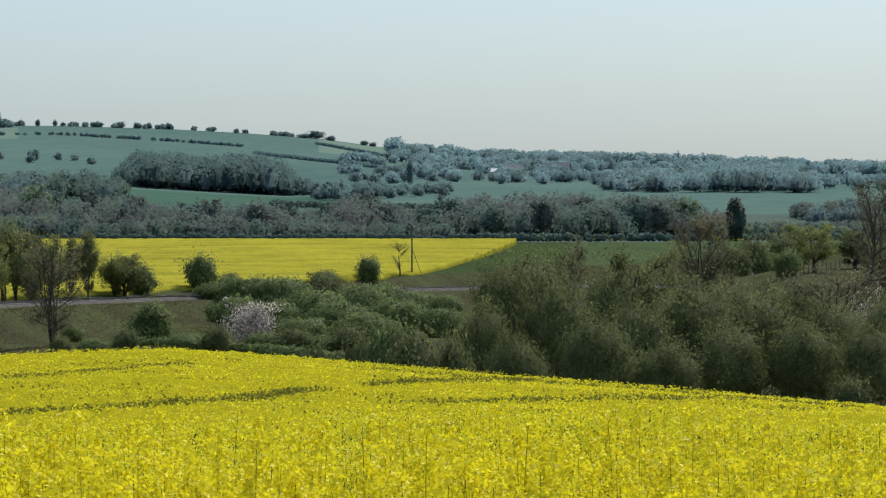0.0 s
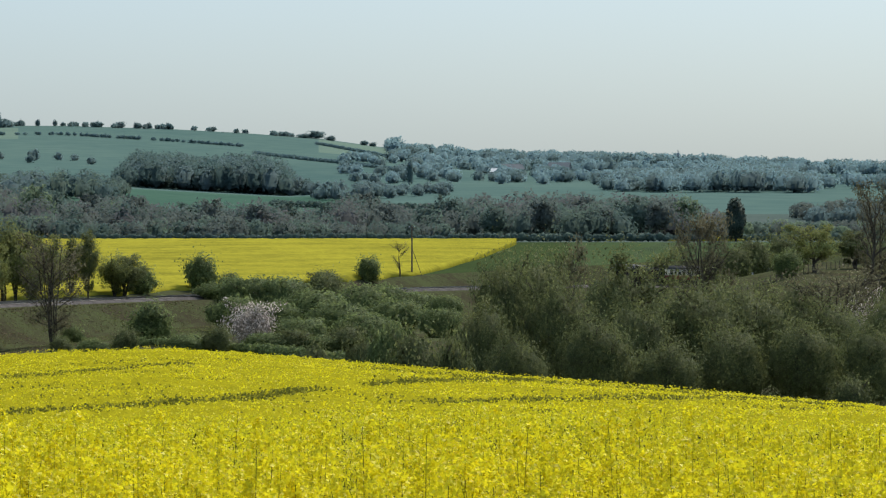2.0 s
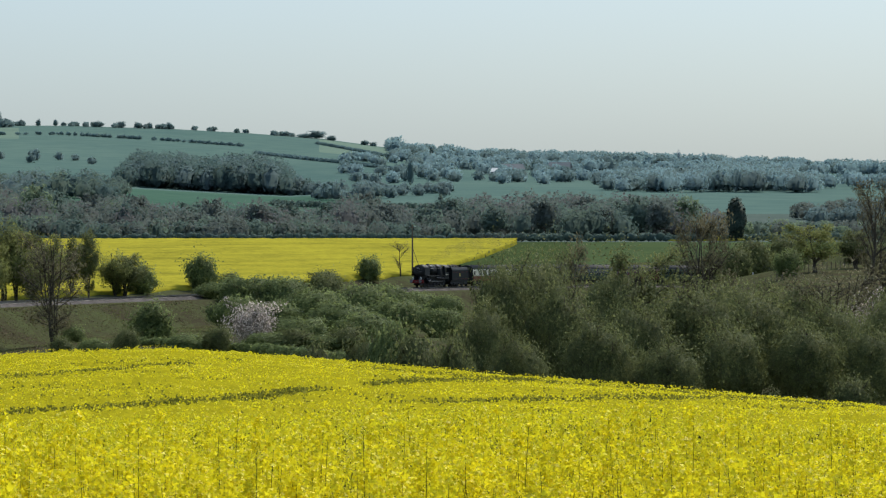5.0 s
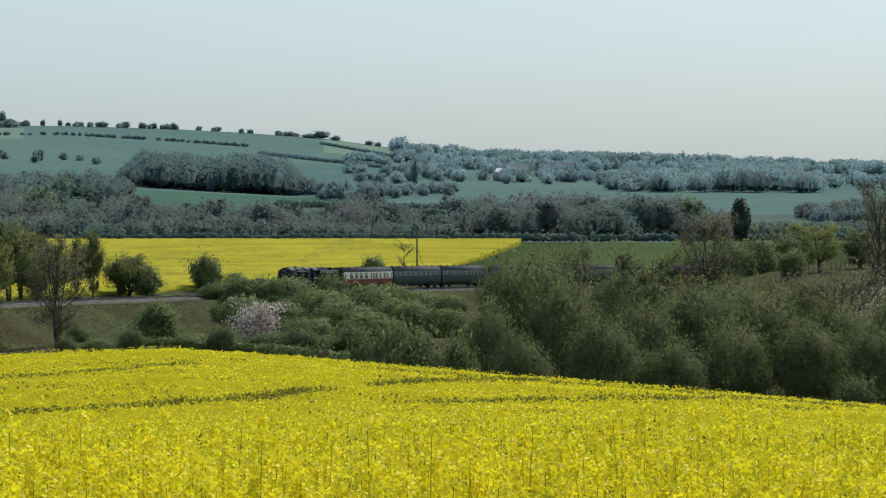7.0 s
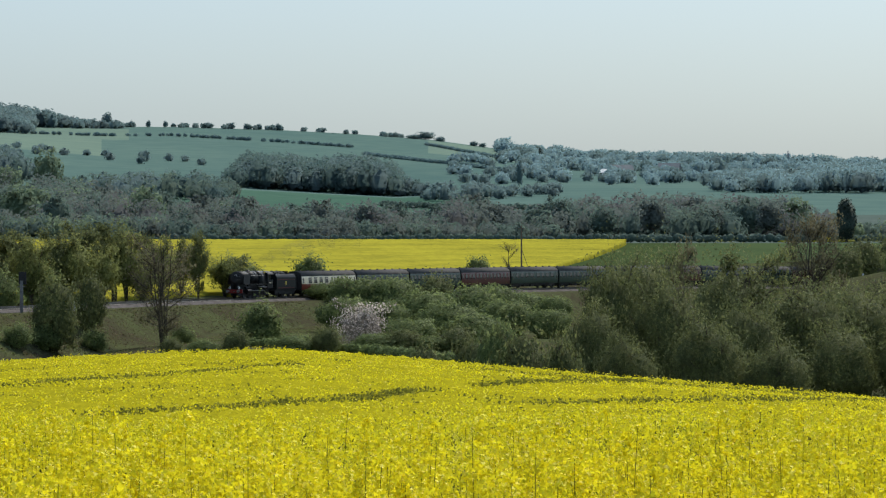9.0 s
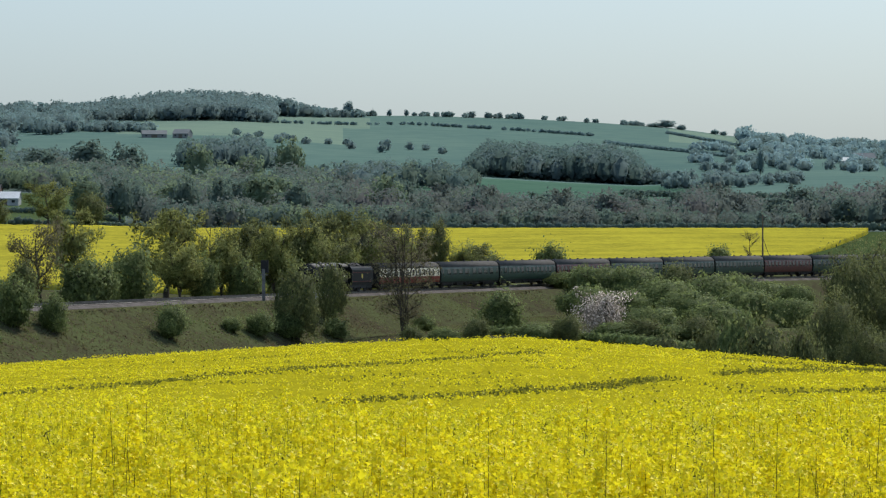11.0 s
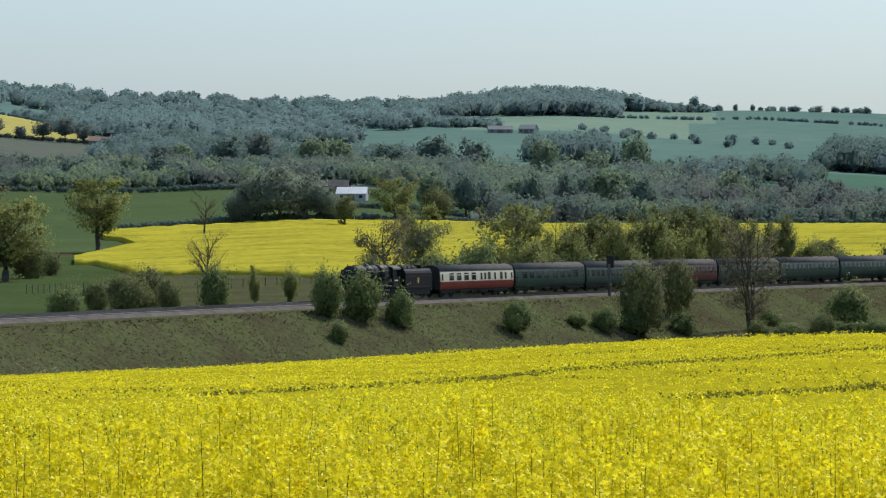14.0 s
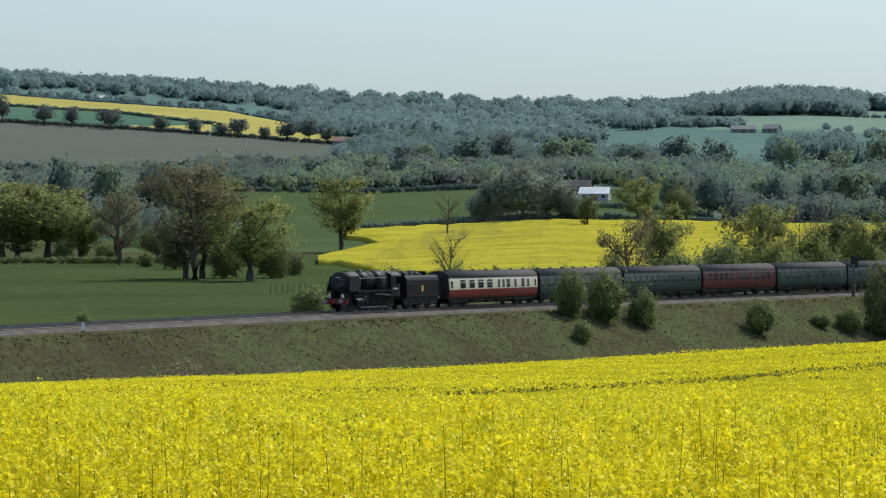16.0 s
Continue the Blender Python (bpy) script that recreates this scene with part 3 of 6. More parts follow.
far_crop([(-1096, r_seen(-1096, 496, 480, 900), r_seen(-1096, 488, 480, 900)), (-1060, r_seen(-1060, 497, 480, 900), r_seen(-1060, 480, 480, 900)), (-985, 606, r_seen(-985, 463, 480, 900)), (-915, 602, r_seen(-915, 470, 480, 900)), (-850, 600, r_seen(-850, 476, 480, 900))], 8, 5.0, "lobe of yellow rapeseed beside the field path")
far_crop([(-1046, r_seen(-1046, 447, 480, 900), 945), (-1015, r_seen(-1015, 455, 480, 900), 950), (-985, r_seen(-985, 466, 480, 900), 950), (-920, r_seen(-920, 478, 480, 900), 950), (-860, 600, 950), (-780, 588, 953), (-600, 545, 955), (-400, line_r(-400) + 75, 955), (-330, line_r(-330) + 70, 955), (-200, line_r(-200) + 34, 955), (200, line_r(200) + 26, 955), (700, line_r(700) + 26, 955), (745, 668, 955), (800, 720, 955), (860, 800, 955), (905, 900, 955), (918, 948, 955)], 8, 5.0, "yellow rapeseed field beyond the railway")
HILL_EDGE = [(u, r_seen(u, v, 1930, 2250)) for u, v in ((-1900, 204), (-1659, 216), (-1559, 223), (-1459, 228), (-1379, 238), (-1275, 249))]
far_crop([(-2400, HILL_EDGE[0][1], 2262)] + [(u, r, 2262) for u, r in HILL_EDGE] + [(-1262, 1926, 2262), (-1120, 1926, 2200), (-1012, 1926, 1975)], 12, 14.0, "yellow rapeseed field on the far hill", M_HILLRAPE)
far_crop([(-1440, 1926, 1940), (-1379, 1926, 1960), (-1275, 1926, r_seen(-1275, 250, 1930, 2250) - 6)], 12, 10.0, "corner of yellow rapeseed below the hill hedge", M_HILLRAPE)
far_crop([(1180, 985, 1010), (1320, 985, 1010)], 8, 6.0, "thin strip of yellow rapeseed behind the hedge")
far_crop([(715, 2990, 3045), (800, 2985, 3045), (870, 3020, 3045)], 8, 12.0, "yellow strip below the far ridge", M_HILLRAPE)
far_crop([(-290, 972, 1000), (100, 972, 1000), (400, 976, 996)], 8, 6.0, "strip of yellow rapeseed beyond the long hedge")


# ---- trees, bushes, hedges ----
def tube(rows, sides=5):
    """Tapered tube through rows of (x, y, z, radius): verts and quads."""
    v, f = [], []
    for k, (x, y, z, w) in enumerate(rows):
        a = Vector(rows[min(k + 1, len(rows) - 1)][:3]) - Vector(rows[max(k - 1, 0)][:3])
        q = a.to_track_quat("Z", "X")
        for i in range(sides):
            o = q @ Vector((math.cos(i * 6.2832 / sides) * w, math.sin(i * 6.2832 / sides) * w, 0))
            v.append((x + o.x, y + o.y, z + o.z))
        if k:
            for i in range(sides):
                a0, a1 = (k - 1) * sides + i, (k - 1) * sides + (i + 1) % sides
                f.append((a0, a1, a1 + sides, a0 + sides))
    return v, f


def limbs(r, h, w, stems, twigs, clear, thick):
    """Trunk(s), limbs and twigs of a tree: verts, quads and the twig ends."""
    V, F, ends = [], [], []

    def put(rows, sides):
        v, f = tube(rows, sides)
        n = len(V)
        V.extend(v)
        F.extend([tuple(i + n for i in q) for q in f])

    def bend(a, b, w0, w1, sides, wig, n=4):
        rows = []
        for k in range(n + 1):
            t = k / n
            j = wig * math.sin(math.pi * t)
            rows.append((a[0] + (b[0] - a[0]) * t + r.uniform(-j, j), a[1] + (b[1] - a[1]) * t + r.uniform(-j, j), a[2] + (b[2] - a[2]) * t, w0 + (w1 - w0) * t))
        put(rows, sides)
        return rows

    for st in range(stems):
        off = 0 if stems == 1 else w * 0.05
        a = (r.uniform(-off, off), r.uniform(-off, off), -0.2)
        lean = w * (0.08 if stems == 1 else 0.3)
        b = (r.uniform(-lean, lean), r.uniform(-lean, lean), h * r.uniform(0.72, 0.9) * (1.0 if thick > 0.12 else 0.8))
        main = bend(a, b, thick / math.sqrt(stems), thick * 0.15, 6, w * 0.03, 6)
        for _ in range(max(4, int(11 / stems))):
            t = r.uniform(clear, 0.95)
            k = t * (len(main) - 1)
            i = min(int(k), len(main) - 2)
            p = [main[i][c] + (main[i + 1][c] - main[i][c]) * (k - i) for c in range(4)]
            ang = r.uniform(0, 6.28)
            reach = w * 0.5 * r.uniform(0.6, 0.98) * math.sin(math.pi * min(max((p[2] / h - clear * 0.5) / (1 - clear * 0.5) * 0.8 + 0.15, 0.12), 0.95))
            q = (p[0] + reach * math.cos(ang), p[1] + reach * math.sin(ang), min(p[2] + reach * r.uniform(0.35, 1.0), h * (0.97 if thick > 0.12 else 0.85)))
            lim = bend(p[:3], q, p[3] * 0.6, 0.03, 5, reach * 0.10)
            ends.append(q)
            for _ in range(twigs):
                k2 = r.uniform(1.0, len(lim) - 1.01)
                i2 = int(k2)
                e = lim[i2]
                a2 = ang + r.uniform(-1.3, 1.3)
                l2 = reach * r.uniform(0.2, 0.55)
                z2 = min(e[2] + l2 * r.uniform(0.2, 1.2), h * (1.0 if thick > 0.12 else 0.9))
                e2 = (e[0] + l2 * math.cos(a2), e[1] + l2 * math.sin(a2), z2)
                bend(e[:3], e2, max(e[3] * 0.5, 0.02), 0.012, 3, l2 * 0.08, 2)
                ends.append(e2)
    return V, F, ends


def leaves_round(g, centres, radii, count, size, flat=0.8, tri=False):
    """Leaf quads in shells round lobe centres. g: numpy generator."""
    k = g.choice(len(centres), count, p=radii ** 2 / np.sum(radii ** 2))
    d = g.normal(size=(count, 3))
    d /= np.linalg.norm(d, axis=1)[:, None]
    rad = radii[k] * g.random(count) ** 0.33 * g.uniform(0.82, 1.12, count)
    c = centres[k] + d * rad[:, None] * np.array([1, 1, flat])
    nrm = d * 0.7 + g.normal(size=(count, 3)) * 0.6 + np.array([0, 0, 0.25])
    nrm /= np.linalg.norm(nrm, axis=1)[:, None]
    t = np.cross(nrm, g.normal(size=(count, 3)))
    t /= np.linalg.norm(t, axis=1)[:, None] + 1e-9
    w = np.cross(nrm, t)
    s = size * g.uniform(0.6, 1.3, (count, 1))
    if tri:
        return np.stack([c + t * s, c - t * s * 0.7 + w * s * 0.8, c - t * s * 0.7 - w * s * 0.8], 1).reshape(-1, 3)
    return np.stack([c + t * s, c + w * s * 0.6, c - t * s, c - w * s * 0.6], 1).reshape(-1, 3)


def ico(level):
    """Unit sphere of triangles: verts and faces, split level times."""
    a = np.arange(5) * 1.25664
    v = [(0, 0, 1)] + [(0.8944 * math.cos(k), 0.8944 * math.sin(k), 0.4472) for k in a] + [(0.8944 * math.cos(k + 0.62832), 0.8944 * math.sin(k + 0.62832), -0.4472) for k in a] + [(0, 0, -1)]
    f = [(0, k, k % 5 + 1) for k in range(1, 6)] + [(k, k + 5, k % 5 + 1) for k in range(1, 6)] + [(k % 5 + 1, k + 5, k % 5 + 6) for k in range(1, 6)] + [(11, k % 5 + 6, k + 5) for k in range(1, 6)]
    for _ in range(level):
        mid, out = {}, []

        def half(p, q):
            key = (min(p, q), max(p, q))
            if key not in mid:
                m = np.array(v[p]) + np.array(v[q])
                v.append(tuple(m / np.linalg.norm(m)))
                mid[key] = len(v) - 1
            return mid[key]

        for p, q, r in f:
            x, y, z = half(p, q), half(q, r), half(r, p)
            out += [(p, x, z), (x, q, y), (z, y, r), (x, y, z)]
        f = out
    return np.array(v), np.array(f)


ICO = {k: ico(k) for k in (0, 1, 2, 3)}


def dome(g, h, w, low, level, bumps, swell, broad, tight=1.0):
    """Uneven crown surface of height h and width w from low*h up: verts, faces and outward directions. broad: the foot keeps its width."""
    d, f = ICO[level]
    lump = g.normal(size=(bumps, 3)) + np.array([0, 0, 0.25])
    lump /= np.linalg.norm(lump, axis=1)[:, None]
    amp = g.uniform(0.45, 1.0, bumps)
    size = g.uniform(0.28, 0.52, bumps) * tight
    ang = np.arccos(np.clip(d @ lump.T, -1, 1))
    rad = 1 - swell + swell * np.max(np.exp(-(ang / size) ** 2) * amp, axis=1) + g.normal(size=len(d)) * swell * 0.10
    p = d * rad[:, None]
    if broad:
        q = np.hypot(p[:, 0], p[:, 1])
        grow = np.where((p[:, 2] < 0) & (q > 0.15), np.maximum(0.74 * rad, q) / np.maximum(q, 1e-6), 1.0)
        p[:, :2] *= np.minimum(grow, 2.2)[:, None]
    p[:, :2] /= np.quantile(np.hypot(p[:, 0], p[:, 1]), 0.96)
    p[:, 2] = np.where(p[:, 2] > 0, p[:, 2] / p[:, 2].max(), p[:, 2])
    skew = g.uniform(-0.10, 0.10, 2)
    p[:, 0] += skew[0] * p[:, 2]
    p[:, 1] += skew[1] * p[:, 2]
    return p * np.array([w / 2, w / 2, h * (1 - low) / 2]) + np.array([0, 0, h * (1 + low) / 2]), f, d


def leaves_on(g, v, f, centre, count, size, deep, out, tri=False):
    """Leaves scattered over a crown surface, from deep inside it to a little outside."""
    k = g.integers(0, len(f), count)
    a, b = g.random(count), g.random(count)
    flip = a + b > 1
    a[flip], b[flip] = 1 - a[flip], 1 - b[flip]
    p = v[f[k, 0]] + (v[f[k, 1]] - v[f[k, 0]]) * a[:, None] + (v[f[k, 2]] - v[f[k, 0]]) * b[:, None]
    way = p - centre
    c = centre + way * (1 - deep * g.random(count) ** 1.6 + out * np.abs(g.normal(size=count)) * (g.random(count) > 0.5))[:, None]
    nrm = way / (np.linalg.norm(way, axis=1)[:, None] + 1e-9) + g.normal(size=(count, 3)) * 0.45
    nrm /= np.linalg.norm(nrm, axis=1)[:, None]
    t = np.cross(nrm, g.normal(size=(count, 3)))
    t /= np.linalg.norm(t, axis=1)[:, None] + 1e-9
    w = np.cross(nrm, t)
    s = size * g.uniform(0.6, 1.35, (count, 1))
    if tri:
        return np.stack([c + t * s, c - t * s * 0.7 + w * s * 0.8, c - t * s * 0.7 - w * s * 0.8], 1).reshape(-1, 3)
    return np.stack([c + t * s, c + w * s * 0.6, c - t * s, c - w * s * 0.6], 1).reshape(-1, 3)


def mesh_crown(name, core_v, core_f, leaf_v, mat, smooth_core=True):
    """One mesh of triangles: smooth inner crown and loose leaves (triangles)."""
    n = len(core_v)
    v = np.concatenate([core_v, leaf_v]) if n else leaf_v
    c = np.concatenate([np.asarray(core_f).ravel(), np.arange(len(leaf_v)) + n]) if n else np.arange(len(leaf_v))
    me = mesh_fast(name, v, c, mat, 3)
    me.polygons.foreach_set("use_smooth", np.arange(len(me.polygons)) < (len(core_f) if smooth_core else 10 ** 9))
    return me


def soften(g, me, core_v, leaf_v, centre, rough):
    """Foliage normals: outward and up, with some scatter from leaf to leaf."""
    mid = leaf_v.reshape(-1, 3, 3).mean(axis=1)
    out = np.concatenate([core_v - centre, np.repeat(mid - centre, 3, axis=0)])
    mess = np.concatenate([np.zeros((len(core_v), 3)), np.repeat(g.normal(size=(len(mid), 3)), 3, axis=0)])
    q = out / (np.linalg.norm(out, axis=1)[:, None] + 1e-9) * 0.95 + np.array([0, 0, 0.25]) + mess * rough
    me.normals_split_custom_set_from_vertices(q / (np.linalg.norm(q, axis=1)[:, None] + 1e-9))


def make_tree(name, seed, h, w, leaf_mat, count, size, low=0.2, stems=1, twigs=4, clear=0.3, thick=0.28, bumps=26, swell=0.30, core=0.85, on_ends=0.0, deep=0.2, out=0.07, level=3, clump=0.06, label="", category="tree"):
    """A tree of height h and width w at the origin: Empty > trunk, crown."""
    r, g = random.Random(seed), np.random.default_rng(seed)
    V, F, ends = limbs(r, h, w * (0.7 if core else 1.0), stems, twigs, clear, thick)
    root = new(name)
    root.empty_display_size = 0.5
    under("trunk", mesh_of("trunk", V, F, M_BARK, True), root, "grey-brown bark")
    v, f, _ = dome(g, h, w, low, level, bumps, swell, low < 0.06)
    centre = np.array([0, 0, h * (1 + low) / 2 * 0.9])
    n1 = int(count * (1 - on_ends))
    leaf = leaves_on(g, v, f, centre, max(n1, 1), size, deep, out, True)
    if on_ends:
        e = np.array(ends)
        leaf = np.concatenate([leaf, leaves_round(g, e, np.full(len(e), w * clump), count - n1, size, tri=True)])
    leaf[:, 2] = np.maximum(leaf[:, 2], 0.02)
    cv = centre + (v - centre) * core if core else np.zeros((0, 3))
    me = mesh_crown("crown", cv, f if core else [], leaf, leaf_mat, False)
    soften(g, me, cv, leaf, centre, 0.35)
    under("crown", me, root)
    return tagged(root, label, category)


KINDS = {
    # nearer trees
    "willow": dict(h=10, w=9, leaf_mat=M_LEAF_OLIVE, count=11000, size=0.115, low=0.02, stems=4, twigs=5, clear=0.15, thick=0.22, bumps=26, swell=0.46, core=0.80, on_ends=0.2, deep=0.26, out=0.14, clump=0.09, label="grey-green budding willow with many stems in the valley"),
    "ivy": dict(h=12, w=10, leaf_mat=M_LEAF_OLIVE, count=10000, size=0.12, low=0.03, stems=2, twigs=8, clear=0.3, thick=0.4, bumps=30, swell=0.42, core=0.62, on_ends=0.5, deep=0.45, out=0.12, clump=0.08, label="tall budding tree with ivy-dark trunk below the railway"),
    "ash": dict(h=11, w=6.5, leaf_mat=M_LEAF_BROWN, count=4600, size=0.115, low=0.12, stems=8, twigs=9, clear=0.12, thick=0.22, core=0.0, on_ends=0.8, deep=0.6, out=0.1, level=2, clump=0.12, label="almost bare tree with many upright brown twigs"),
    "bare": dict(h=10, w=8, leaf_mat=M_LEAF_BROWN, count=2200, size=0.08, low=0.3, stems=1, twigs=12, clear=0.25, thick=0.3, core=0.0, on_ends=0.9, deep=0.5, level=2, clump=0.08, label="bare spring tree with open brown branches"),
    "bush": dict(h=3.6, w=3.6, leaf_mat=M_LEAF_DARK, count=3200, size=0.105, low=-0.22, stems=4, twigs=3, clear=0.1, thick=0.1, bumps=22, swell=0.52, core=0.76, deep=0.26, out=0.20, category="bush", label="dense dark green hawthorn bush on the railway bank"),
    "scrub": dict(h=4.5, w=6, leaf_mat=M_LEAF_DARK, count=3000, size=0.14, low=-0.15, stems=5, twigs=3, clear=0.1, thick=0.1, bumps=36, swell=0.40, core=0.88, deep=0.16, out=0.08, category="bush", label="broad green thorn scrub on the railway bank"),
    "olivebush": dict(h=4.5, w=5, leaf_mat=M_LEAF_OLIVE, count=3300, size=0.115, low=-0.15, stems=5, twigs=4, clear=0.1, thick=0.1, bumps=20, swell=0.44, core=0.78, on_ends=0.2, deep=0.28, out=0.18, category="bush", label="loose olive-green bush in new leaf"),
    "oak": dict(h=9, w=10, leaf_mat=M_LEAF, count=6600, size=0.18, low=0.12, stems=1, twigs=10, clear=0.22, thick=0.42, bumps=18, swell=0.45, core=0.0, on_ends=0.72, deep=0.5, out=0.06, clump=0.085, label="broad green oak in fresh leaf at the meadow's edge"),
    "mixed": dict(h=9, w=8, leaf_mat=M_LEAF_OLIVE, count=6000, size=0.165, low=0.05, stems=3, twigs=8, clear=0.15, thick=0.3, bumps=18, swell=0.5, core=0.55, on_ends=0.55, deep=0.4, out=0.10, clump=0.085, label="olive-green tree coming into leaf beyond the railway"),
    "spring": dict(h=9, w=8, leaf_mat=M_LEAF, count=5600, size=0.165, low=0.02, stems=3, twigs=8, clear=0.12, thick=0.3, bumps=18, swell=0.5, core=0.55, on_ends=0.55, deep=0.4, out=0.10, clump=0.085, label="yellow-green tree in fresh spring leaf beside the railway"),
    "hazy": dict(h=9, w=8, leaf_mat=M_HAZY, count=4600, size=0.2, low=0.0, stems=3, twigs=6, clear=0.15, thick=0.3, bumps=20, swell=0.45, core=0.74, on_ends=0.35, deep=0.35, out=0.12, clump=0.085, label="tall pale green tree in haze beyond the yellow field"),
    "brown": dict(h=9, w=8, leaf_mat=M_LEAF_BROWN, count=5600, size=0.13, low=0.1, stems=1, twigs=11, clear=0.2, thick=0.34, bumps=30, swell=0.36, core=0.0, on_ends=0.8, deep=0.5, out=0.06, clump=0.085, label="brown budding tree with fine twigs"),
    "blossom": dict(h=3.8, w=6, leaf_mat=M_BLOSSOM, count=4200, size=0.10, low=-0.05, stems=3, twigs=6, clear=0.2, thick=0.14, bumps=30, swell=0.40, core=0.6, on_ends=0.25, deep=0.4, out=0.10, clump=0.085, label="small tree covered in pale pink-white blossom"),
    "conifer": dict(h=10, w=5, leaf_mat=M_LEAF_YEW, count=1800, size=0.30, low=0.0, stems=1, twigs=2, clear=0.1, thick=0.3, bumps=20, swell=0.2, core=0.9, level=2, label="dark upright conifer standing alone"),
    # trees on the far hills, haze painted into their leaf colours
    "farblue": dict(h=10, w=9, leaf_mat=M_FAR_BLUE, count=520, size=0.62, low=0.03, stems=1, twigs=2, clear=0.3, thick=0.4, bumps=22, swell=0.4, core=0.62, deep=0.4, out=0.10, level=1, label="distant tree on the hill tinted with painted blue haze"),
    "farbrown": dict(h=10, w=9, leaf_mat=M_FAR_BROWN, count=900, size=0.42, low=0.10, stems=1, twigs=4, clear=0.25, thick=0.4, bumps=24, swell=0.4, core=0.55, on_ends=0.3, deep=0.4, out=0.10, level=2, clump=0.09, label="distant brownish budding tree"),
    "fargreen": dict(h=10, w=9, leaf_mat=M_FAR_GREEN, count=1000, size=0.42, low=0.04, stems=1, twigs=3, clear=0.25, thick=0.4, bumps=24, swell=0.4, core=0.62, on_ends=0.2, deep=0.35, out=0.08, level=2, clump=0.09, label="distant round green tree at the wood's edge"),
    "farspring": dict(h=10, w=9, leaf_mat=M_FAR_SPRING, count=1000, size=0.42, low=0.04, stems=1, twigs=3, clear=0.25, thick=0.4, bumps=24, swell=0.4, core=0.62, on_ends=0.2, deep=0.35, out=0.08, level=2, clump=0.09, label="distant tree in fresh light green leaf"),
}
PROTO = {}
USED = {}


def plant(kind, u, r, top, wide, sink=0.0, group="", label=""):
    """One tree or bush of a kind: bearing, distance, the bearing-step level of its top, its width in steps."""
    x, y = spot(u, r)
    z = float(ground(x, y)) - sink
    h, w = max(rise(top, r) - z, 0.6), wide / BACK * r
    k = USED.get(kind, 0)
    USED[kind] = k + 1
    many = 3 if "far" not in kind else 4
    key = (kind, k % many)
    spec = KINDS[kind]
    m = pose(x, y, z, 0, 0, (k * 137) % 360)
    if key not in PROTO:
        name = {"bush": "hawthorn_bush", "scrub": "thorn_bush", "olivebush": "bush", "blossom": "blossom_tree", "conifer": "conifer", "oak": "oak_tree", "willow": "willow_tree"}.get(kind, "tree")
        ob = make_tree(name, 100 + 17 * len(PROTO), **spec)
        PROTO[key] = ob
        ob.matrix_basis = m
    else:
        ob = copy_thing(PROTO[key], m)
    ob.scale = (w / spec["w"], w / spec["w"], h / spec["h"])
    return tagged(ob, label, group=group)


def stand(kind, u, foot, top, wide, lo, hi, group="", label=""):
    """Plants where the ground between distances lo and hi lies foot steps down."""
    rr = np.arange(lo, hi, 1.0)
    g = ground(rr * math.sin((u - 784) / BACK), rr * math.cos((u - 784) / BACK))
    k = int(np.argmin(np.abs(408 + (EYE - g) / rr * BACK - foot)))
    return plant(kind, u, float(rr[k]), top, wide, 0.15, group, label)


VALLEY = "valley trees below the railway"
for row in [("willow", 925, 262, 438, 190), ("willow", 885, 258, 436, 125), ("willow", 955, 266, 432, 130), ("ivy", 1092, 285, 410, 215), ("willow", 1225, 255, 486, 190), ("willow", 1330, 262, 492, 180),
            ("ash", 1462, 268, 446, 180), ("willow", 1575, 250, 500, 170), ("ivy", 1640, 275, 430, 210), ("willow", 1420, 246, 560, 150),
            ("willow", 1060, 240, 545, 160), ("willow", 850, 250, 520, 130), ("olivebush", 1500, 235, 655, 90), ("willow", 1130, 250, 520, 150),
            ("willow", 990, 252, 480, 150), ("willow", 1290, 245, 560, 150), ("willow", 1540, 240, 570, 130), ("willow", 1395, 268, 488, 150), ("willow", 1480, 258, 520, 140), ("willow", 1270, 270, 484, 120), ("willow", 1180, 238, 590, 140), ("willow", 920, 236, 580, 130)]:
    plant(*row, group=VALLEY)
for row in [("brown", 1000, 345, 408, 100), ("bare", 1232, 350, 380, 130), ("brown", 1245, 352, 386, 110), ("bare", 1540, 420, 304, 120), ("brown", 1560, 425, 330, 110)]:
    plant(*row, group="brown trees by the railway")
for row in [("olivebush", 740, 228, 562, 150), ("olivebush", 640, 240, 578, 100), ("olivebush", 800, 225, 570, 90), ("olivebush", 560, 262, 592, 90), ("scrub", 690, 232, 568, 110)]:
    plant(*row, group="bushes at the foot of the crop")
# scrub on the near bank
for row in [("scrub", 385, 555, 497, 90), ("scrub", 440, 548, 486, 120), ("scrub", 500, 545, 488, 110), ("scrub", 415, 500, 520, 110), ("scrub", 480, 490, 530, 120),
            ("scrub", 560, 500, 512, 130), ("scrub", 640, 520, 498, 130), ("scrub", 680, 540, 500, 110), ("scrub", 740, 560, 516, 90), ("scrub", 600, 470, 530, 140),
            ("scrub", 700, 480, 528, 120), ("olivebush", 575, 560, 478, 80), ("scrub", 790, 540, 522, 70), ("scrub", 650, 440, 552, 130), ("scrub", 530, 430, 560, 110), ("scrub", 780, 470, 545, 90)]:
    plant(*row, group="thorn scrub on the railway bank")
for i, (kind, u, top, wide) in enumerate([("olivebush", 110, 590, 50), ("scrub", 168, 596, 70), ("olivebush", 225, 576, 60), ("scrub", 330, 590, 90), ("olivebush", 385, 572, 64), ("scrub", 470, 588, 96), ("olivebush", 520, 578, 80), ("scrub", 575, 590, 90), ("olivebush", 610, 572, 80)]):
    stand(kind, u, 612 + i % 4, top, wide, 270, 420, group="loose thicket below the railway bank")
plant("blossom", 448, 432, 533, 112, 0.2)
plant("blossom", 1520, 300, 512, 90)
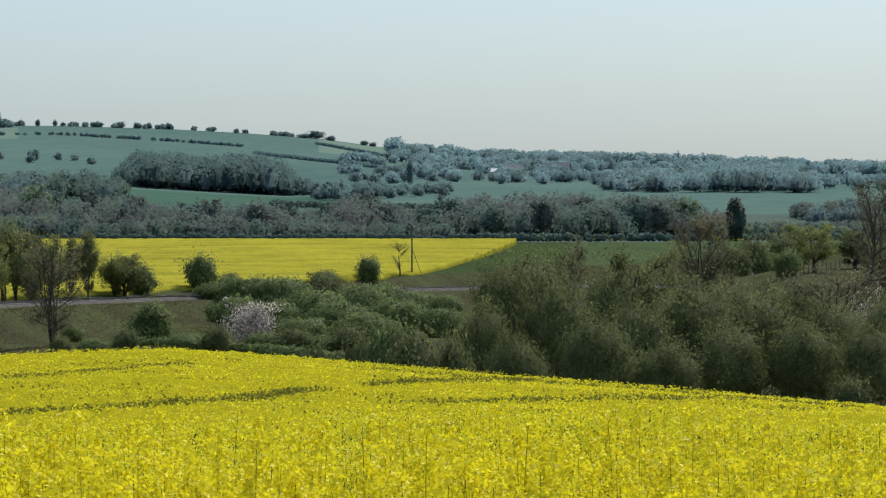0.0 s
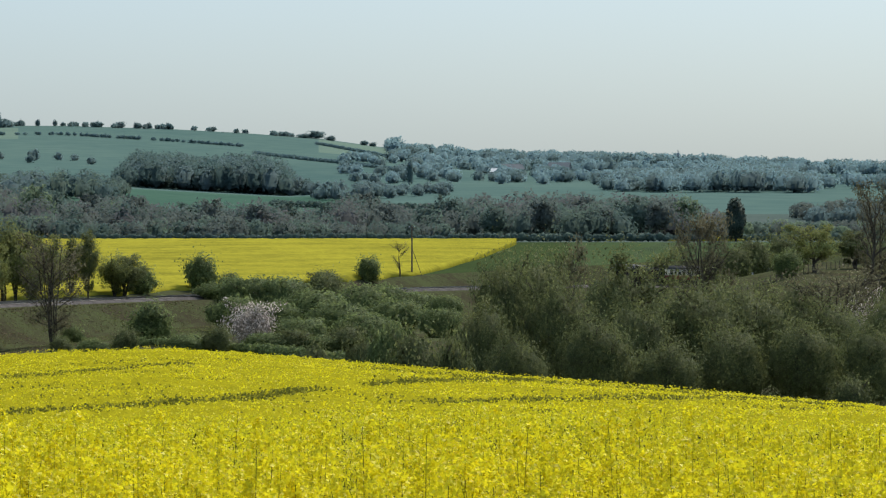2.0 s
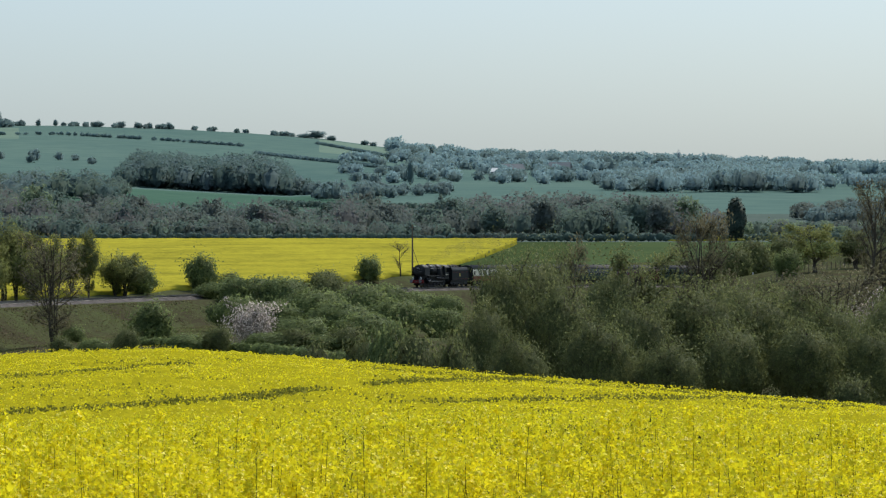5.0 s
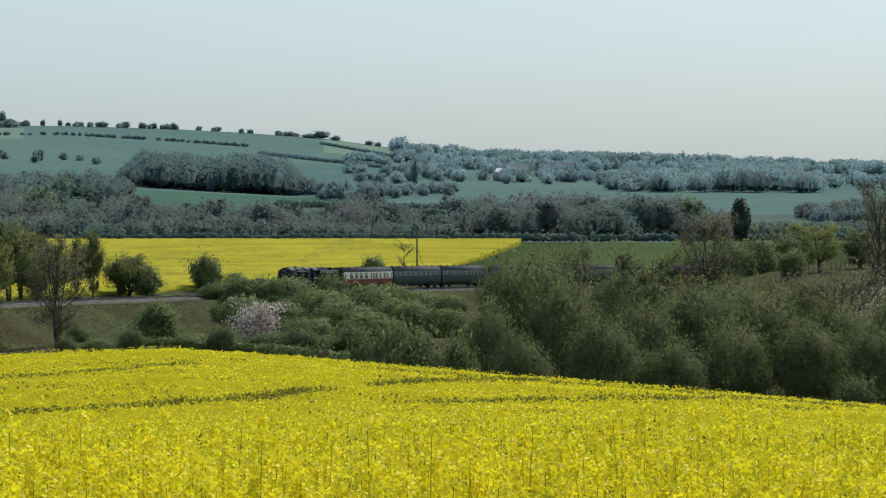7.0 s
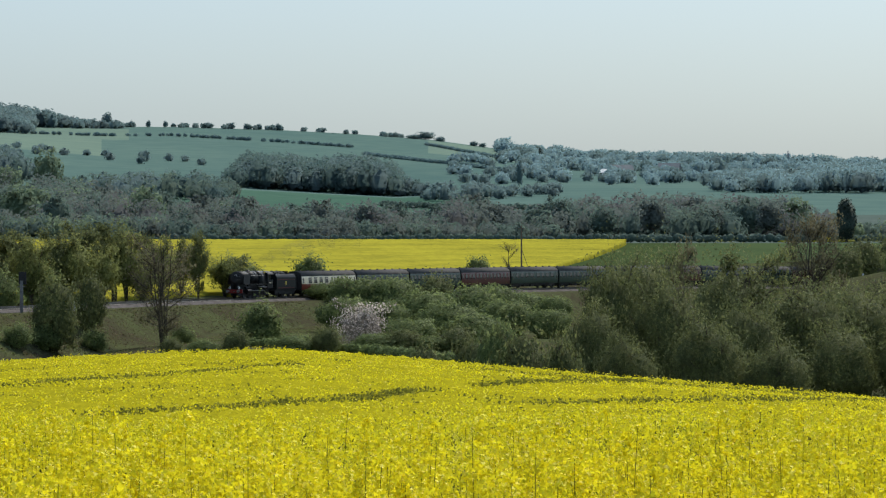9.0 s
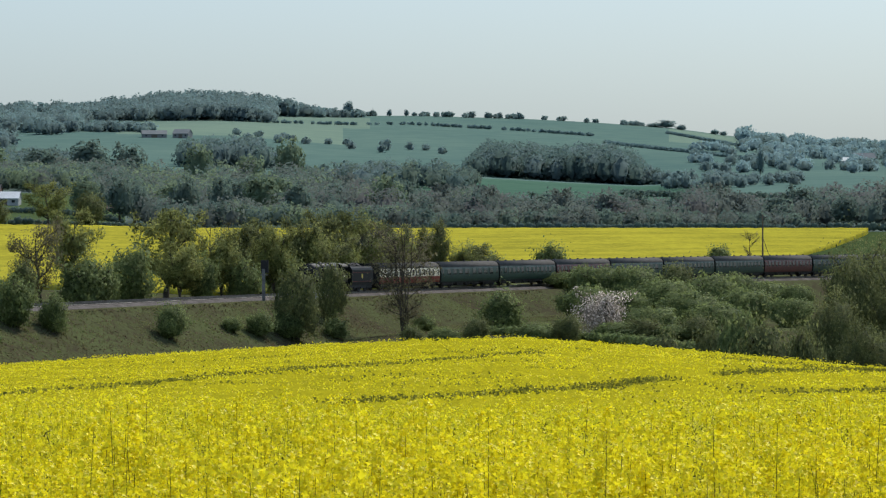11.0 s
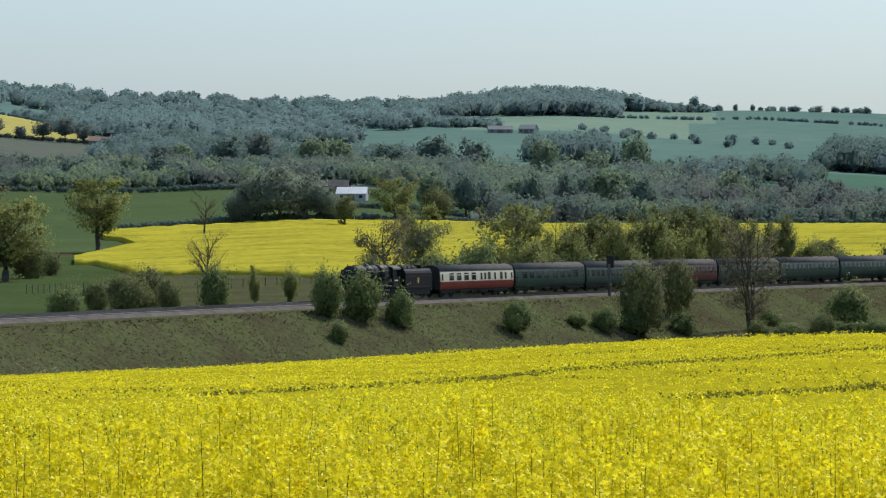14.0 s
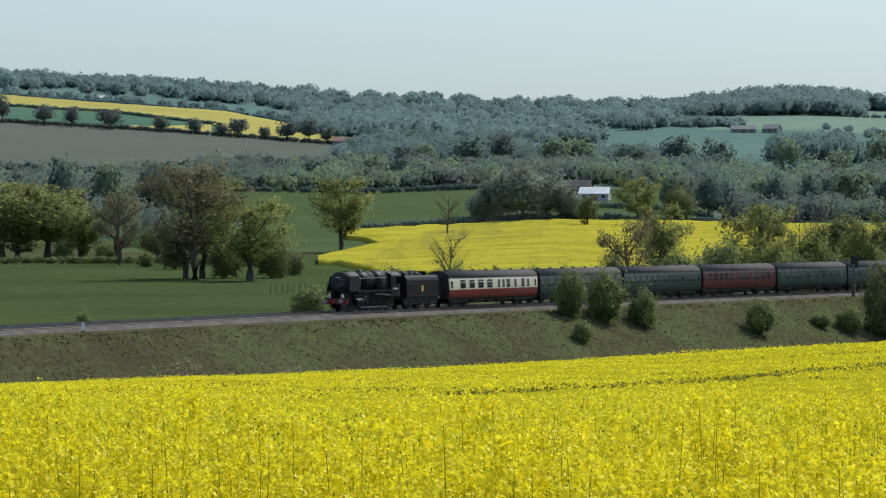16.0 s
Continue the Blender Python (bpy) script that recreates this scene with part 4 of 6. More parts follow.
for row in [("bush", 268, 606, 524, 92), ("bush", -648, 590, 498, 64), ("bush", -588, 594, 494, 76), ("bush", -522, 604, 532, 60), ("bush", -315, 620, 551, 64),
            ("bush", -629, 630, 590, 40), ("bush", -25, 618, 575, 52), ("bush", -160, 612, 566, 60), ("bush", -110, 616, 560, 70), ("bush", 130, 600, 570, 50), ("bush", -210, 606, 578, 44)]:
    stand(*row, 300, 470, group="hawthorn bushes on the railway bank")
stand("olivebush", -92, 618, 480, 96, 300, 470)
stand("olivebush", -30, 585, 476, 72, 300, 470)
stand("ash", 95, 611, 404, 125, 330, 470, label="almost bare many-stemmed tree on the railway bank")
# beyond the line: bearing, level of the top, width, metres behind the line along the sight
def behind(kind, u, top, wide, gap, group="", label=""):
    k = int(np.argmin(np.abs(784 + BACK * np.arctan2(LINE_X, LINE_Y) - u)))
    return plant(kind, u, math.hypot(LINE_X[k], LINE_Y[k]) + gap, top, wide, 0.15, group, label)


for row in [("bush", 356, 440, 68, 24), ("mixed", 222, 446, 92, 22), ("bush", 252, 462, 60, 26), ("bush", 652, 449, 50, 26), ("bare", 708, 426, 46, 30), ("olivebush", 405, 478, 50, 22), ("olivebush", 575, 476, 70, 20),
            ("mixed", 12, 383, 110, 30), ("mixed", -45, 390, 105, 34), ("mixed", 158, 402, 52, 24), ("mixed", 66, 408, 60, 45), ("mixed", -95, 402, 105, 30), ("mixed", -155, 400, 110, 34),
            ("mixed", -205, 408, 100, 36), ("bush", -120, 460, 80, 22), ("bush", -190, 466, 80, 20), ("bush", -262, 462, 70, 24), ("bare", -250, 390, 74, 60), ("oak", -325, 398, 150, 40), ("bush", -388, 440, 104, 24),
            ("brown", -545, 400, 110, 50), ("oak", -492, 396, 110, 60), ("bush", -466, 462, 112, 24), ("bare", -866, 424, 88, 50), ("bush", -848, 489, 64, 22), ("spring", -780, 494, 28, 40), ("spring", -716, 488, 42, 40),
            ("olivebush", -575, 470, 60, 30), ("olivebush", -968, 492, 80, 60), ("bush", -1112, 524, 76, 22), ("olivebush", -1000, 508, 100, 40), ("olivebush", -1060, 520, 56, 60), ("bush", -1510, 574, 36, 18),
            ("spring", 30, 400, 90, 22), ("spring", 92, 412, 80, 26), ("spring", -62, 404, 96, 24), ("spring", -135, 410, 90, 22), ("mixed", 128, 418, 70, 30), ("spring", -10, 430, 80, 18), ("spring", 60, 448, 70, 18), ("spring", -300, 440, 110, 26), ("spring", -225, 420, 90, 24), ("spring", 205, 440, 80, 24),
            ("bush", -430, 478, 60, 20), ("bush", -620, 500, 40, 30), ("bush", -660, 494, 36, 34), ("olivebush", -930, 514, 50, 40)]:
    behind(*row, group="trees just behind the railway")
for row in [("oak", -1217, 525, 383, 185), ("brown", -1314, 523, 322, 215), ("brown", -1330, 521, 350, 160), ("oak", -1300, 520, 352, 150), ("spring", -1570, 487, 344, 190), ("spring", -1650, 487, 346, 170), ("mixed", -1625, 485, 380, 150), ("spring", -1515, 489, 376, 110),
            ("bare", -1445, 497, 366, 110), ("brown", -1450, 492, 360, 110), ("mixed", -1385, 492, 420, 90)]:
    stand(*row, 400, 760, group="trees at the meadow's edge")
for row in [("bush", -1470, 487, 455, 44), ("bush", -1545, 490, 450, 40), ("bush", -1400, 500, 470, 34), ("olivebush", -1260, 520, 450, 70), ("olivebush", -1180, 520, 440, 80), ("olivebush", -1350, 505, 440, 60), ("olivebush", -1140, 515, 470, 50)]:
    stand(*row, 400, 760, group="bushes at the meadow's edge")
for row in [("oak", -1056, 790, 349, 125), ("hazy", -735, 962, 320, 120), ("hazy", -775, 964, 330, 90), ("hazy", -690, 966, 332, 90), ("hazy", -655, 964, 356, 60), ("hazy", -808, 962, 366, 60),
            ("oak", -530, 960, 344, 84), ("bare", -868, 880, 362, 56), ("olivebush", -460, 960, 356, 64), ("mixed", -620, 930, 372, 60),
            ("oak", 1440, 600, 402, 100), ("bush", 1390, 590, 438, 60), ("mixed", 1510, 620, 405, 100), ("mixed", 1600, 640, 395, 120), ("olivebush", 1330, 760, 412, 90), ("olivebush", 1300, 740, 432, 70), ("olivebush", 1390, 780, 405, 110), ("olivebush", 1260, 745, 440, 50)]:
    plant(*row, group="trees beyond the railway")
plant("conifer", 1301, 980, 351, 35)


def wood(name, seed, rows, r0, r1, count, wide, mats, label, drop=14.0, jit=9.0):
    """A far wood: crowns of all sizes in one mesh. rows: bearing and the level of the wood's top; drop: how much lower its near edge stands."""
    g = np.random.default_rng(seed)
    e = np.array(rows, float)
    cvs, cfs, lvs, cslot, lslot, nrm_c, nrm_l, n = [], [], [], [], [], [], [], 0
    for _ in range(int(count * 1.2)):
        u, k = g.uniform(e[0, 0], e[-1, 0]), g.random()
        r = r0 + (r1 - r0) * k
        x, y = spot(u, r)
        z = float(ground(x, y))
        top = np.interp(u, e[:, 0], e[:, 1]) + drop * (1 - k) + abs(g.normal()) * jit
        h = min(max(rise(top, r) - z, wide * g.uniform(0.45, 0.65)), wide * 2.4)
        w = max(min(wide * g.uniform(0.7, 1.3), h * 1.5), h * 0.62)
        v, f, _ = dome(g, h, w * 1.08, -0.15, 1, 18, 0.36, True, 0.8)
        c = np.array([0, 0, h * 0.42])
        at = np.array([x, y, z])
        s = (3.0 if r > 1500 else 3.4) * r / BACK
        m = int(min(max(2.1 * w * h / (s * s), 60), 150 if r > 1500 else 210))
        lv = leaves_on(g, v, f, c, m, s, 0.34, 0.06, True)
        k2 = 0.34 if r > 1500 else 0.28
        v, f = ICO[0][0] * np.array([w * k2, w * k2, h * k2 * 1.15]) + c, ICO[0][1]
        slot = int(g.integers(0, len(mats)))
        lvs.append(lv + at)
        lslot.append(np.full(m, slot))
        for src, dst in ((v, nrm_c), (np.repeat(lv.reshape(-1, 3, 3).mean(axis=1), 3, axis=0), nrm_l)):
            q = src - c
            q = q / (np.linalg.norm(q, axis=1)[:, None] + 1e-9) * 0.45 + np.array([0, 0, 0.9])
            dst.append(q / np.linalg.norm(q, axis=1)[:, None])
        cvs.append(v + at)
        cfs.append(f + n)
        cslot.append(np.full(len(f), slot))
        n += len(v)
    me = mesh_crown(name, np.concatenate(cvs), np.concatenate(cfs), np.concatenate(lvs), mats[0], False)
    for m in mats[1:]:
        me.materials.append(m)
    me.polygons.foreach_set("material_index", np.concatenate(cslot + lslot).astype(np.int32))
    me.normals_split_custom_set_from_vertices(np.concatenate(nrm_c + nrm_l))
    return tagged(new(name, me), label, "woodland", kind="stuff")


W = "far_woodland"
# wood palettes with the haze already in the leaf colours, most of it in PALES
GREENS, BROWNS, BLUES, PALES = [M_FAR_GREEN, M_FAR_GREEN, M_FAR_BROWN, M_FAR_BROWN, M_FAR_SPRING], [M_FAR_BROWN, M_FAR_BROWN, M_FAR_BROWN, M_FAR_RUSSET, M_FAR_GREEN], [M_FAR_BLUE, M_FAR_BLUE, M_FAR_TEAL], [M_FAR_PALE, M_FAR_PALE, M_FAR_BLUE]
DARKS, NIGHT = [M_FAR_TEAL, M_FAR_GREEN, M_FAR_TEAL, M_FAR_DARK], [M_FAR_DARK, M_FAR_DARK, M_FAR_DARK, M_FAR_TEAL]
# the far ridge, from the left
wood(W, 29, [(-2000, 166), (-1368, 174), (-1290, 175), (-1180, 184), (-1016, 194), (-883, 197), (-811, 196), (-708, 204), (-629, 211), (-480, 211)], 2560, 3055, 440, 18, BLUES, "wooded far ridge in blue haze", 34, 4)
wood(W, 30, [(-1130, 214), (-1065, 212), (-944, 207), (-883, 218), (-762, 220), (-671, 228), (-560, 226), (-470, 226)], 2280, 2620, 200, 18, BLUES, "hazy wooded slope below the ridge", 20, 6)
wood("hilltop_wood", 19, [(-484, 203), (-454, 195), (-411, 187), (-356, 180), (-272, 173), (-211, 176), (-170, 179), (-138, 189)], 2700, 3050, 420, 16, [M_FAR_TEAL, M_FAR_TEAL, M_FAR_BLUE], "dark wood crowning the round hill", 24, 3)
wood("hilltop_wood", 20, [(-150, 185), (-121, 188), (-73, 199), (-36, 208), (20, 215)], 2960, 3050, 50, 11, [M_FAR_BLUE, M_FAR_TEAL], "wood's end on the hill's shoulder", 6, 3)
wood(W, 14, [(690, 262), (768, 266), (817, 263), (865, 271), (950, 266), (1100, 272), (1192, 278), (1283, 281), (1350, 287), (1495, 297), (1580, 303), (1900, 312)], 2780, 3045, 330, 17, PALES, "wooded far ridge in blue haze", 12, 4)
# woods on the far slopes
wood(W, 32, [(-1130, 236), (-1065, 222), (-1029, 213), (-980, 216), (-907, 214), (-860, 232), (-762, 236), (-671, 240), (-600, 246)], 2050, 2250, 130, 15, BLUES, "dark wood in painted blue haze beside the yellow hill field", 16, 6)
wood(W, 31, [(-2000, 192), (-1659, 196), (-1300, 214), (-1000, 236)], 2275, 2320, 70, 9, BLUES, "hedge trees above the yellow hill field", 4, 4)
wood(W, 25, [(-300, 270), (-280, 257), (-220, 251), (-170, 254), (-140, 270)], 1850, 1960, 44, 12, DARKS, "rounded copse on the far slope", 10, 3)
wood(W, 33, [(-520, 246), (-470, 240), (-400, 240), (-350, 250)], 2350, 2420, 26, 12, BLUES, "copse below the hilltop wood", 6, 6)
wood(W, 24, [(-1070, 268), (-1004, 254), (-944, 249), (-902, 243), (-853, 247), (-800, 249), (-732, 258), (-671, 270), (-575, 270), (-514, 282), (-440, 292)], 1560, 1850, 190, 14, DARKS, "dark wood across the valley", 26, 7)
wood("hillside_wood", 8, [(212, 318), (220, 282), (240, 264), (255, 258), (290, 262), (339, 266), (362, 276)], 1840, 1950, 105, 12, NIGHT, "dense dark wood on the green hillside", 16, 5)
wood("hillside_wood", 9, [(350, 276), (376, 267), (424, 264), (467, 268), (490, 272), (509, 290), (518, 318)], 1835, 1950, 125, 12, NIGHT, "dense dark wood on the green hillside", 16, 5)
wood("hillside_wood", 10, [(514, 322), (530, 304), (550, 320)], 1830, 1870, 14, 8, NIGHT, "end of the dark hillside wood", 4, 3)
wood(W, 11, [(1075, 304), (1090, 297), (1130, 294), (1220, 293), (1245, 284), (1290, 281), (1340, 284), (1420, 294), (1436, 312)], 1780, 2120, 210, 14, [M_FAR_BLUE, M_FAR_PALE, M_FAR_TEAL], "wood in painted blue haze on the far slope", 10, 5)
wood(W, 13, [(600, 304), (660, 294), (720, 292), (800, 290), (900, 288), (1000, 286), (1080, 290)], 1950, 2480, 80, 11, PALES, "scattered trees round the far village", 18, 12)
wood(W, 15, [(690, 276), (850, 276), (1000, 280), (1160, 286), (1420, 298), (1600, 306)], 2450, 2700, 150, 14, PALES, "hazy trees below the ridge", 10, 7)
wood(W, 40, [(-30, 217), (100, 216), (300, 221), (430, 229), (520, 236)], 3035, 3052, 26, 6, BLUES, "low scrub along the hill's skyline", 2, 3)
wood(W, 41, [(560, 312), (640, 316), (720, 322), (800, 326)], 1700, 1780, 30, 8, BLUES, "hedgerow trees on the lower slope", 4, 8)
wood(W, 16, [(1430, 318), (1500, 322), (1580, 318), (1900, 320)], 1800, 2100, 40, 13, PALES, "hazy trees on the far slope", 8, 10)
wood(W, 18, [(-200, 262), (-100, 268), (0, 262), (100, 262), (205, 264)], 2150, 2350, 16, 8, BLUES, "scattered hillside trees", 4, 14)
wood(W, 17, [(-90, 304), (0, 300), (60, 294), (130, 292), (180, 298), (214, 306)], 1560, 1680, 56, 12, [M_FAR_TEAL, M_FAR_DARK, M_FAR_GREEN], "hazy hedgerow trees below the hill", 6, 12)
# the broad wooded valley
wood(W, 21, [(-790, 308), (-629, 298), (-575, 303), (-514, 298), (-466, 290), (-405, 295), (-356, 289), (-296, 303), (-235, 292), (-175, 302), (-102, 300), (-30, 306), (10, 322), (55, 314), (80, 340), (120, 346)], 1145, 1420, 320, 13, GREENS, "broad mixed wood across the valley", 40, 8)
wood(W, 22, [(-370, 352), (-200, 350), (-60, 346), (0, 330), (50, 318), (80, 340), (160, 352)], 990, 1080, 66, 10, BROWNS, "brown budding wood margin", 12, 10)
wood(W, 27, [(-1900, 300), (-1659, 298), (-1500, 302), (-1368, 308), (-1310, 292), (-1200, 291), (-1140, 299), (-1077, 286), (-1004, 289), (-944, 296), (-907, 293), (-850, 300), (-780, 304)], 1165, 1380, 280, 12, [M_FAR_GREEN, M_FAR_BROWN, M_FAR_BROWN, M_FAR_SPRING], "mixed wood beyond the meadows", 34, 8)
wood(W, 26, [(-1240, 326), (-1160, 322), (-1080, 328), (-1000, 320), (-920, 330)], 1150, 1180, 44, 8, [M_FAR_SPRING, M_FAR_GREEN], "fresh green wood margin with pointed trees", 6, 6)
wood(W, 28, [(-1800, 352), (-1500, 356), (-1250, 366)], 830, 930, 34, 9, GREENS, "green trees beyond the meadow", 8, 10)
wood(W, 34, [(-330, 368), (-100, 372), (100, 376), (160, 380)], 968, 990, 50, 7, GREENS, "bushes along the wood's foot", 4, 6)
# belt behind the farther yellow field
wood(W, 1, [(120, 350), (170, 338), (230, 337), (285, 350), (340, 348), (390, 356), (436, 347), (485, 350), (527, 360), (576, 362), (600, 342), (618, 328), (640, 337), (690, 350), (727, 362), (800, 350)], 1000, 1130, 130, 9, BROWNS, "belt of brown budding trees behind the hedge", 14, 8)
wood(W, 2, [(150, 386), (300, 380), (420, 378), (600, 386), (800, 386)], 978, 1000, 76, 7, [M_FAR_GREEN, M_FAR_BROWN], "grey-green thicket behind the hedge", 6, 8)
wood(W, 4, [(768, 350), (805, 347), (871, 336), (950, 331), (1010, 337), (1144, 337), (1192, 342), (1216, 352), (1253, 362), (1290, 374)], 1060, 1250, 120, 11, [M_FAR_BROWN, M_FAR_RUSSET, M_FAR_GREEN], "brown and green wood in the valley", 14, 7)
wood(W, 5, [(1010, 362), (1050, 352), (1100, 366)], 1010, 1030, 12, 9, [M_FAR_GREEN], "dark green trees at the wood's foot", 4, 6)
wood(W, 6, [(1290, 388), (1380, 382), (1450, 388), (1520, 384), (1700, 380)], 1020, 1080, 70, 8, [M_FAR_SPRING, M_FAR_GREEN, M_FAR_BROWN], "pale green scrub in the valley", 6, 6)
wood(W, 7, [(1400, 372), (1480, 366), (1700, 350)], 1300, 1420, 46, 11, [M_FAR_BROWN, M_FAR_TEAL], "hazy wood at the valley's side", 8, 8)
for i, (u, r, top, wd) in enumerate([(300, 3040, 215, 15), (192 - 194, 3040, 196, 26), (40, 3040, 210, 14), (18, 3040, 212, 10), (70, 3040, 210, 12), (100, 3040, 211, 12), (175, 3040, 213, 30), (215, 3040, 214, 22),
                                     (245, 3040, 215, 20), (265, 3040, 216, 16), (540, 3035, 234, 46), (560, 3035, 230, 40), (585, 3035, 238, 24), (515, 3035, 240, 24), (645, 3030, 246, 22), (660, 3030, 250, 18), (685, 3030, 252, 14), (722, 3030, 256, 20),
                                     (820, 3030, 262, 30), (765, 3030, 262, 18), (725, 1900, 276, 16), (1132, 3030, 270, 16), (1508, 2900, 288, 22), (395, 3035, 232, 10), (130, 3040, 214, 10)]):
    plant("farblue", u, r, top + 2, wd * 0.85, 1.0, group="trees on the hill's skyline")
for u, r, top, wd in [(-1578, 1900, 214, 46), (-1530, 1900, 216, 34), (-1462, 1900, 220, 56), (-1372, 1900, 233, 36), (-1314, 1900, 236, 36), (-1266, 1900, 244, 30),
                      (-1238, 1900, 237, 44), (-1152, 1900, 240, 44), (-1112, 1900, 234, 42), (-1080, 1900, 252, 30), (-1190, 1900, 252, 26), (-1650, 1900, 195, 30)]:
    plant("farbrown", u, r, top, wd, group="hedgerow trees before the yellow hill field")
for u, r, top, wd in [(455, 1010, 356, 62), (170, 1080, 342, 60), (240, 1060, 344, 56), (1050, 1020, 362, 92), (810, 1090, 352, 60), (640, 1080, 340, 50), (690, 1040, 362, 50), (1170, 1040, 352, 70)]:
    plant("farbrown", u, r, top, wd, group="trees behind the long hedge")
# single crowns that stand out along the edges of the valley woods
edge = np.random.default_rng(77)
for u0, u1, r0, r1, top0, top1, n in ((-790, 110, 990, 1130, 318, 352, 22), (-1640, -880, 1160, 1290, 300, 330, 15), (150, 1240, 1005, 1090, 342, 366, 17), (-1000, -60, 1420, 1560, 262, 292, 14)):
    for k in range(n):
        u = u0 + (u1 - u0) * (k + edge.random()) / n
        if -690 < u < -550 and r0 < 1000:
            continue
        kind = ("fargreen", "farbrown", "fargreen", "farspring")[int(edge.integers(0, 4))]
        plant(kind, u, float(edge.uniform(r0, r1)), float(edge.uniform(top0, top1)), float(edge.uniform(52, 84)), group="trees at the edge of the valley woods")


def hedge(seed, pts, tall, mat, leaf, per_metre, label, gaps=0.0):
    """A hedge along plan points given as bearing and distance: uneven lumps with loose leaves."""
    g = np.random.default_rng(seed)
    cvs, cfs, lvs, m = [], [], [], 0
    P = [spot(u, r) for u, r in pts]
    for (x0, y0), (x1, y1) in zip(P[:-1], P[1:]):
        n = max(int(math.hypot(x1 - x0, y1 - y0) / (tall * 0.5)), 1)
        for k in range(n):
            if g.random() < gaps:
                continue
            t = (k + g.random()) / n
            x, y = x0 + (x1 - x0) * t, y0 + (y1 - y0) * t
            h = tall * g.uniform(0.75, 1.2)
            v, f, _ = dome(g, h, tall * g.uniform(1.2, 1.9), -0.1, 1, 10, 0.3, True)
            at = np.array([x, y, float(ground(x, y))])
            c = np.array([0, 0, h * 0.45])
            lvs.append(leaves_on(g, v, f, c, max(int(tall * 0.3 * per_metre), 40), leaf * 0.6, 0.3, 0.08, True) + at)
            v, f = ICO[0][0] * np.array([tall * 0.55, tall * 0.55, h * 0.42]) + c, ICO[0][1]
            cvs.append(v + at)
            cfs.append(f + m)
            m += len(v)
    return tagged(new("hedge", mesh_crown("hedge", np.concatenate(cvs), np.concatenate(cfs), np.concatenate(lvs), mat)), label, "hedge", kind="stuff")


hedge(1, [(100, 962), (700, 966), (1180, 970)], 2.6, M_FAR_GREEN, 0.4, 34, "long clipped dark hedge behind the yellow field", 0.03)
hedge(2, [(1180, 985), (1700, 1000)], 2.2, M_FAR_GREEN, 0.4, 26, "hedge along the valley meadow", 0.1)
hedge(3, [(-560, 968), (100, 964)], 1.8, M_FAR_GREEN, 0.4, 24, "low hedge behind the yellow field", 0.1)
hedge(4, [(-1040, 946), (-830, 962), (-560, 968)], 2.4, M_FAR_GREEN, 0.4, 30, "clipped green hedge between meadow and crop", 0.05)
hedge(5, [(-780, 1040), (-560, 1030), (-400, 1010)], 1.8, M_FAR_GREEN, 0.5, 16, "clipped hedge across the sloping meadow", 0.05)
hedge(17, [(-1300, 1150), (-1000, 1130), (-640, 1135)], 2.0, M_FAR_GREEN, 0.5, 20, "hedge below the wood", 0.25)
hedge(6, [(-1700, 700), (-1330, 700), (-1130, 660)], 1.6, M_LEAF_OLIVE, 0.3, 30, "rough hedge at the meadow's end", 0.1)
hedge(7, [(150, 245), (350, 250), (520, 248), (660, 238), (830, 226), (1100, 222), (1500, 218)], 2.0, M_LEAF_DARK, 0.18, 90, "dark hedge along the foot of the crop", 0.02)
hedge(25, [(u, r_seen(u, v, 255, 480)) for u, v in ((215, 611), (330, 616), (450, 626), (560, 637), (680, 652))], 1.2, M_LEAF_DARK, 0.24, 150, "low dark hedge below the railway bank", 0.02)
hedge(8, [(450, 2500), (560, 2350), (740, 2200)], 2.2, M_FAR_BLUE, 0.9, 6, "thin hedge across the hillside", 0.2)
hedge(9, [(560, 2850), (760, 2600)], 2.2, M_FAR_BLUE, 0.9, 6, "thin hedge across the hillside", 0.2)
hedge(10, [(-200, 2700), (100, 2760), (430, 2650)], 2.6, M_FAR_BLUE, 1.0, 7, "tree-lined hedge on the hillside", 0.6)
hedge(12, [(480, 1640), (620, 1560), (800, 1500)], 2.6, M_FAR_GREEN, 0.8, 8, "dark hedge on the lower slope", 0.2)
hedge(13, [(-1900, 1905), (-1500, 1910), (-1050, 1905)], 2.4, M_FAR_BROWN, 0.8, 9, "hedge below the yellow hill field", 0.1)
hedge(16, HILL_EDGE, 1.8, M_FAR_GREEN, 0.8, 8, "hedge along the yellow hill field's lower edge", 0.05)
hedge(14, [(-2000, 2275), (-1659, 2275), (-1259, 2270), (-1030, 2250)], 2.4, M_FAR_BLUE, 0.8, 8, "hedge above the yellow hill field", 0.1)
hedge(18, [(u, r_seen(u, v, 800, 1160)) for u, v in ((-1800, 352), (-1559, 354), (-1240, 358))], 2.2, M_FAR_GREEN, 0.6, 16, "clipped dark hedge across the meadow", 0.05)
hedge(15, [(-1900, 1520), (-1400, 1530), (-1050, 1520)], 4, M_FAR_GREEN, 0.8, 9, "hedge below the fallow field", 0.1)


# ---- shaping helpers ----
def add_box(bm, x0, x1, y0, y1, z0, z1, bevel=0.0):
    r = bmesh.ops.create_cube(bm, size=1)["verts"]
    bmesh.ops.transform(bm, matrix=Matrix.LocRotScale(((x0 + x1) / 2, (y0 + y1) / 2, (z0 + z1) / 2), None, (x1 - x0, y1 - y0, z1 - z0)), verts=r)
    if bevel:
        es = list({e for v in r for e in v.link_edges})
        bmesh.ops.bevel(bm, geom=es, offset=bevel, segments=2, affect="EDGES", profile=0.6)
    return bm


